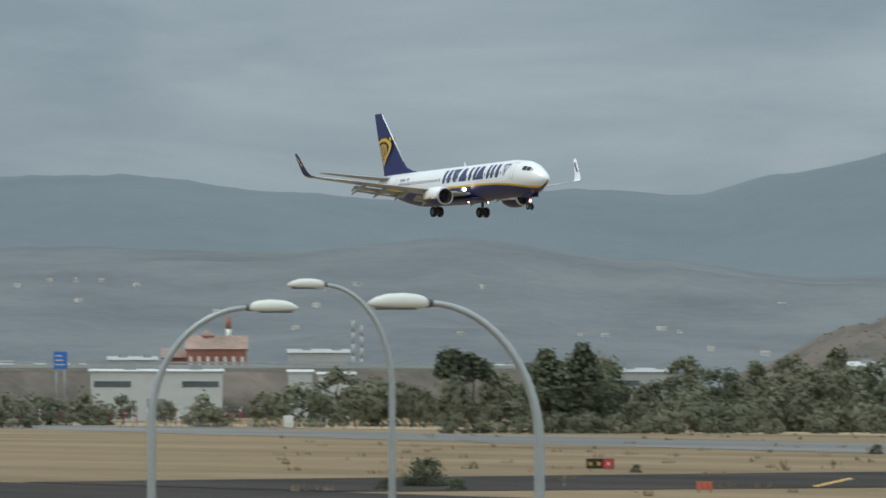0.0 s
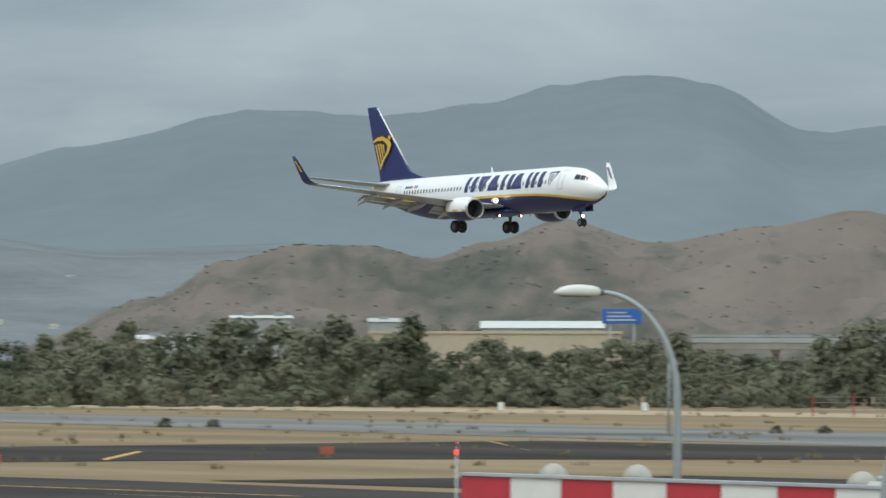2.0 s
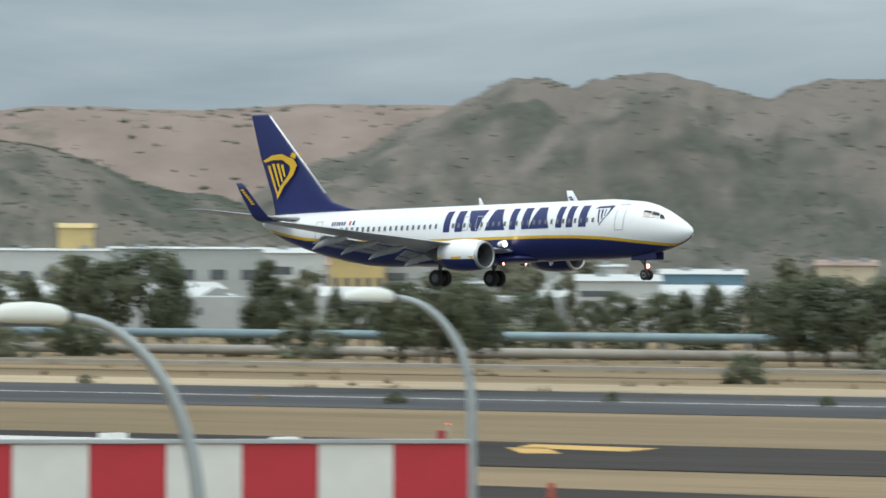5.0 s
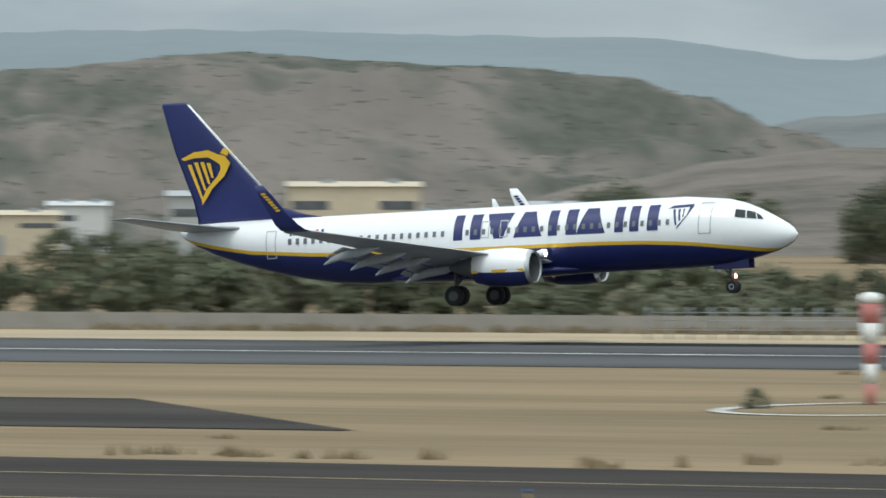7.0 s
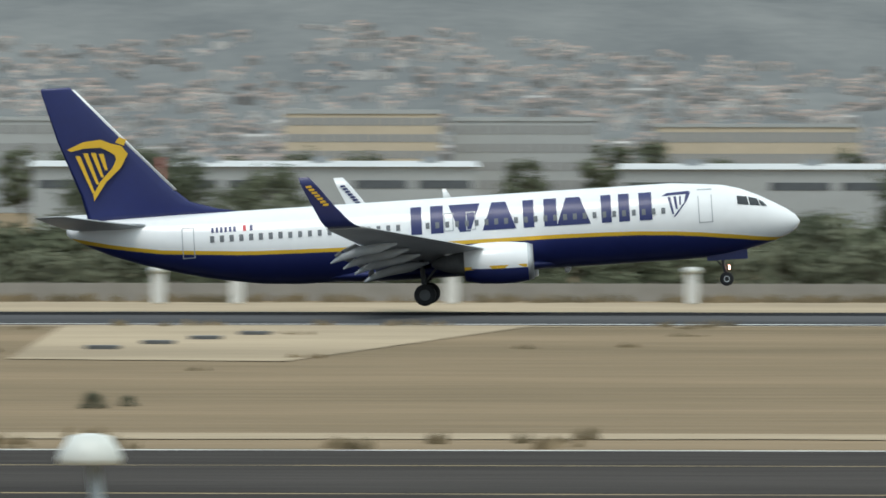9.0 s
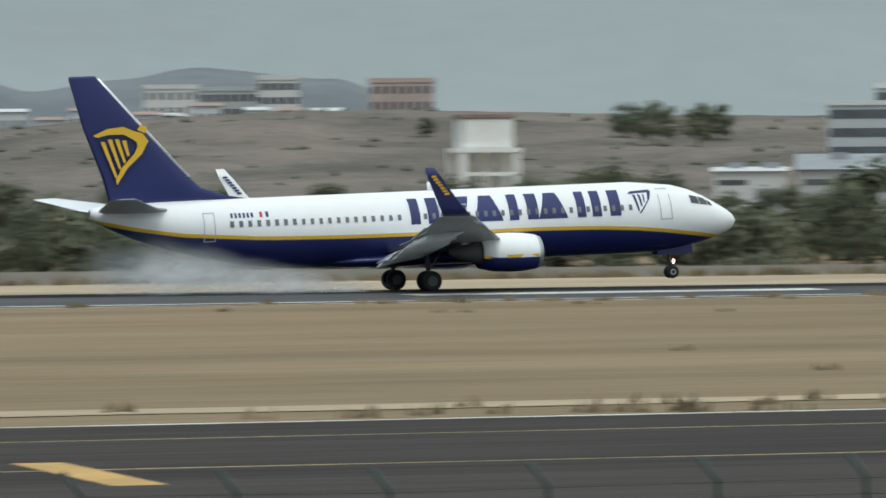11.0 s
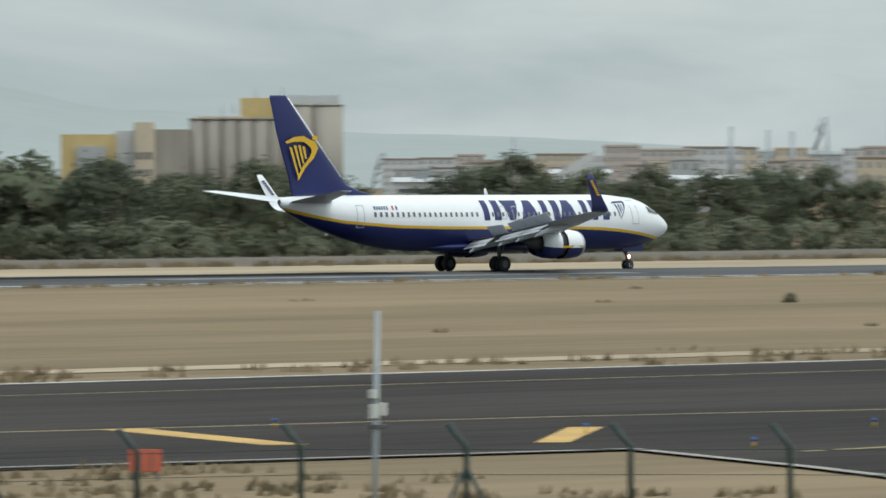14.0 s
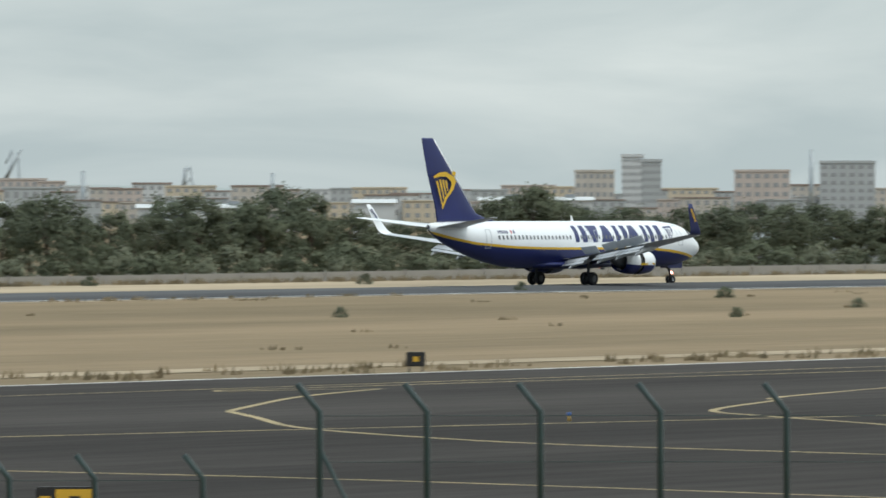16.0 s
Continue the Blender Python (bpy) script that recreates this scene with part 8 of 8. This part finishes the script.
def bird(seed):
    rnd = random.Random(seed)
    top = thing("bird", "small dark bird in flight", "bird", None, "flock of birds")
    bm = bmesh.new()
    loft(bm, [[(x, r * math.cos(q), r * 0.9 * math.sin(q)) for q in [math.tau * k / 8 for k in range(8)]] for x, r in ((0.17, 0.01), (0.13, 0.035), (0.05, 0.055), (-0.08, 0.045), (-0.16, 0.02), (-0.24, 0.035))])
    part("body", bm, FEATHER, top)
    wings = []
    for s in (-1, 1):
        bm = bmesh.new()
        plank_wing(bm, ((0.09, 0, 0, 0.17, 0.05), (0.11, s * 0.16, 0.01, 0.15, 0.04), (0.0, s * 0.34, 0.0, 0.05, 0.03)))
        wings.append((part("wing", bm, FEATHER, top), s))
    return top, wings


flock = [bird(k) for k in range(58)]

SMOKE = bpy.data.materials.new("pale_tyre_smoke")
SMOKE.use_nodes = True
sn, sl = SMOKE.node_tree.nodes, SMOKE.node_tree.links
s_b = sn["Principled BSDF"]
s_b.inputs["Base Color"].default_value = (0.95, 0.98, 1.0, 1)
s_b.inputs["Roughness"].default_value = 1.0
s_b.inputs["Specular IOR Level"].default_value = 0.0
s_co, s_n, s_r, s_g = sn.new("ShaderNodeTexCoord"), sn.new("ShaderNodeTexNoise"), sn.new("ShaderNodeMapRange"), sn.new("ShaderNodeTexGradient")
s_n.inputs["Scale"].default_value, s_n.inputs["Detail"].default_value = 0.9, 5
s_g.gradient_type = "SPHERICAL"
s_m, s_sq = sn.new("ShaderNodeMath"), sn.new("ShaderNodeMath")
s_m.operation, s_sq.operation = "MULTIPLY", "POWER"
s_sq.inputs[1].default_value = 1.4
for k, v in (("From Min", 0.3), ("From Max", 0.72), ("To Min", 0.0), ("To Max", 0.8)):
    s_r.inputs[k].default_value = v
# the wisp thins out towards its rim
s_map = sn.new("ShaderNodeMapping")
s_map.inputs["Location"].default_value = (-1, 0, -1)
s_map.inputs["Scale"].default_value = (2, 0, 2)
s_pos = sn.new("ShaderNodeMapping")
s_pos.inputs["Scale"].default_value = (0.35, 1, 1)
sl.new(s_co.outputs["Generated"], s_map.inputs[0])
sl.new(s_map.outputs[0], s_g.inputs[0])
sl.new(s_co.outputs["Object"], s_pos.inputs[0])
sl.new(s_pos.outputs[0], s_n.inputs["Vector"])
sl.new(s_n.outputs["Fac"], s_r.inputs["Value"])
sl.new(s_g.outputs["Fac"], s_sq.inputs[0])
sl.new(s_r.outputs[0], s_m.inputs[0])
sl.new(s_sq.outputs[0], s_m.inputs[1])
s_tl, s_mx, s_tp, s_al = sn.new("ShaderNodeBsdfTranslucent"), sn.new("ShaderNodeMixShader"), sn.new("ShaderNodeBsdfTransparent"), sn.new("ShaderNodeMixShader")
s_tl.inputs["Color"].default_value = (0.95, 0.98, 1.0, 1)
sl.new(s_b.outputs[0], s_mx.inputs[1])
sl.new(s_tl.outputs[0], s_mx.inputs[2])
sl.new(s_m.outputs[0], s_al.inputs[0])
sl.new(s_tp.outputs[0], s_al.inputs[1])
sl.new(s_mx.outputs[0], s_al.inputs[2])
sl.new(s_al.outputs[0], sn["Material Output"].inputs["Surface"])
puffs = []
for k in range(7):
    bm = bmesh.new()
    L, H = 2.9 + 0.2 * k, 0.65 + 0.25 * k
    for q in range(2):
        # thin wisps one behind the other
        y = (q - 1) * 0.7
        ring = [((L - 0.3 * q) * math.cos(a), y + 0.15 * math.sin(3 * a + q), H * math.sin(a)) for a in [math.tau * j / 24 for j in range(24)]]
        bm.faces.new([bm.verts.new(p) for p in ring])
    ob = part("smoke_puff", bm, SMOKE)
    tagged(ob, "thin pale wisp of tyre smoke over the runway", "smoke", "touchdown smoke")
    puffs.append((ob, 127.0 - 1.9 * k, 353 + 1.5 * math.sin(2.1 * k), 0.35 + 0.2 * k))


# ---- what moves ----
def motions():
    walk(plane, [(t, pose(x, LINE, z, 0, -p, w)) for t, x, z, p, w in FLIGHT])
    for ob, (x, y, z) in spoilers:
        walk(ob, [(0, pose(x, y, z)), (10.9, pose(x, y, z)), (11.2, pose(x, y, z, 0, 22)), (11.6, pose(x, y, z, 0, 48)), (16, pose(x, y, z, 0, 48))])
    for ob in sleeves:
        walk(ob, [(0, pose(0, 0, 0)), (11.3, pose(0, 0, 0)), (12.0, pose(-0.4, 0, 0)), (12.6, pose(-0.55, 0, 0)), (16, pose(-0.55, 0, 0))])
    rnd = random.Random(77)
    for top, wings in flock:
        da, de, d, ph, rate = rnd.gauss(0, 1.15), rnd.gauss(0, 0.36), rnd.uniform(235, 275), rnd.uniform(0, 6.3), rnd.uniform(15, 22)
        rows = []
        for t in (0, 1, 2, 2.5, 3, 3.5, 4, 4.5, 5, 6, 16):
            az = -48.7 - 1.25 * (min(t, 9) - 3) + da + 0.12 * math.sin(1.7 * t + ph)
            el = float(np.interp(t, (0, 2.5, 3, 3.5, 4, 5, 16), (0.6, 0.68, 0.78, 1.06, 1.45, 1.9, 2.4))) + de * (1.1 - 0.05 * t) + 0.06 * math.sin(2.3 * t + ph)
            p = polar(az, d, lift(el, d))
            rows.append((t, pose(p.x, p.y, p.z, 0, -8, 180 - az + 8 * math.sin(ph))))
        walk(top, rows)
        for w, s in wings:
            beat = [(0.1 * k, pose(0, 0, 0, s * (14 + 42 * math.sin(rate * 0.1 * k + ph)), 0, 0)) for k in range(25, 51)]
            walk(w, [(0, pose(0, 0, 0, s * 14, 0, 0))] + beat + [(16, pose(0, 0, 0, s * 14, 0, 0))])
    for ob, x, y, z in puffs:
        # smoke wells up from the runway as the wheels pass
        tp = 11 - (129.5 - x) / 62
        walk(ob, [(0, pose(x, y, -3.2)), (tp - 0.12, pose(x, y, -3.2)), (tp + 0.02, pose(x, y, z * 0.8)), (11.05, pose(x - 0.4, y, z)), (11.6, pose(x - 1.6, y, z * 1.25)), (13, pose(x - 4, y, z * 1.5)), (16, pose(x - 8, y, z * 1.7))])

motions()
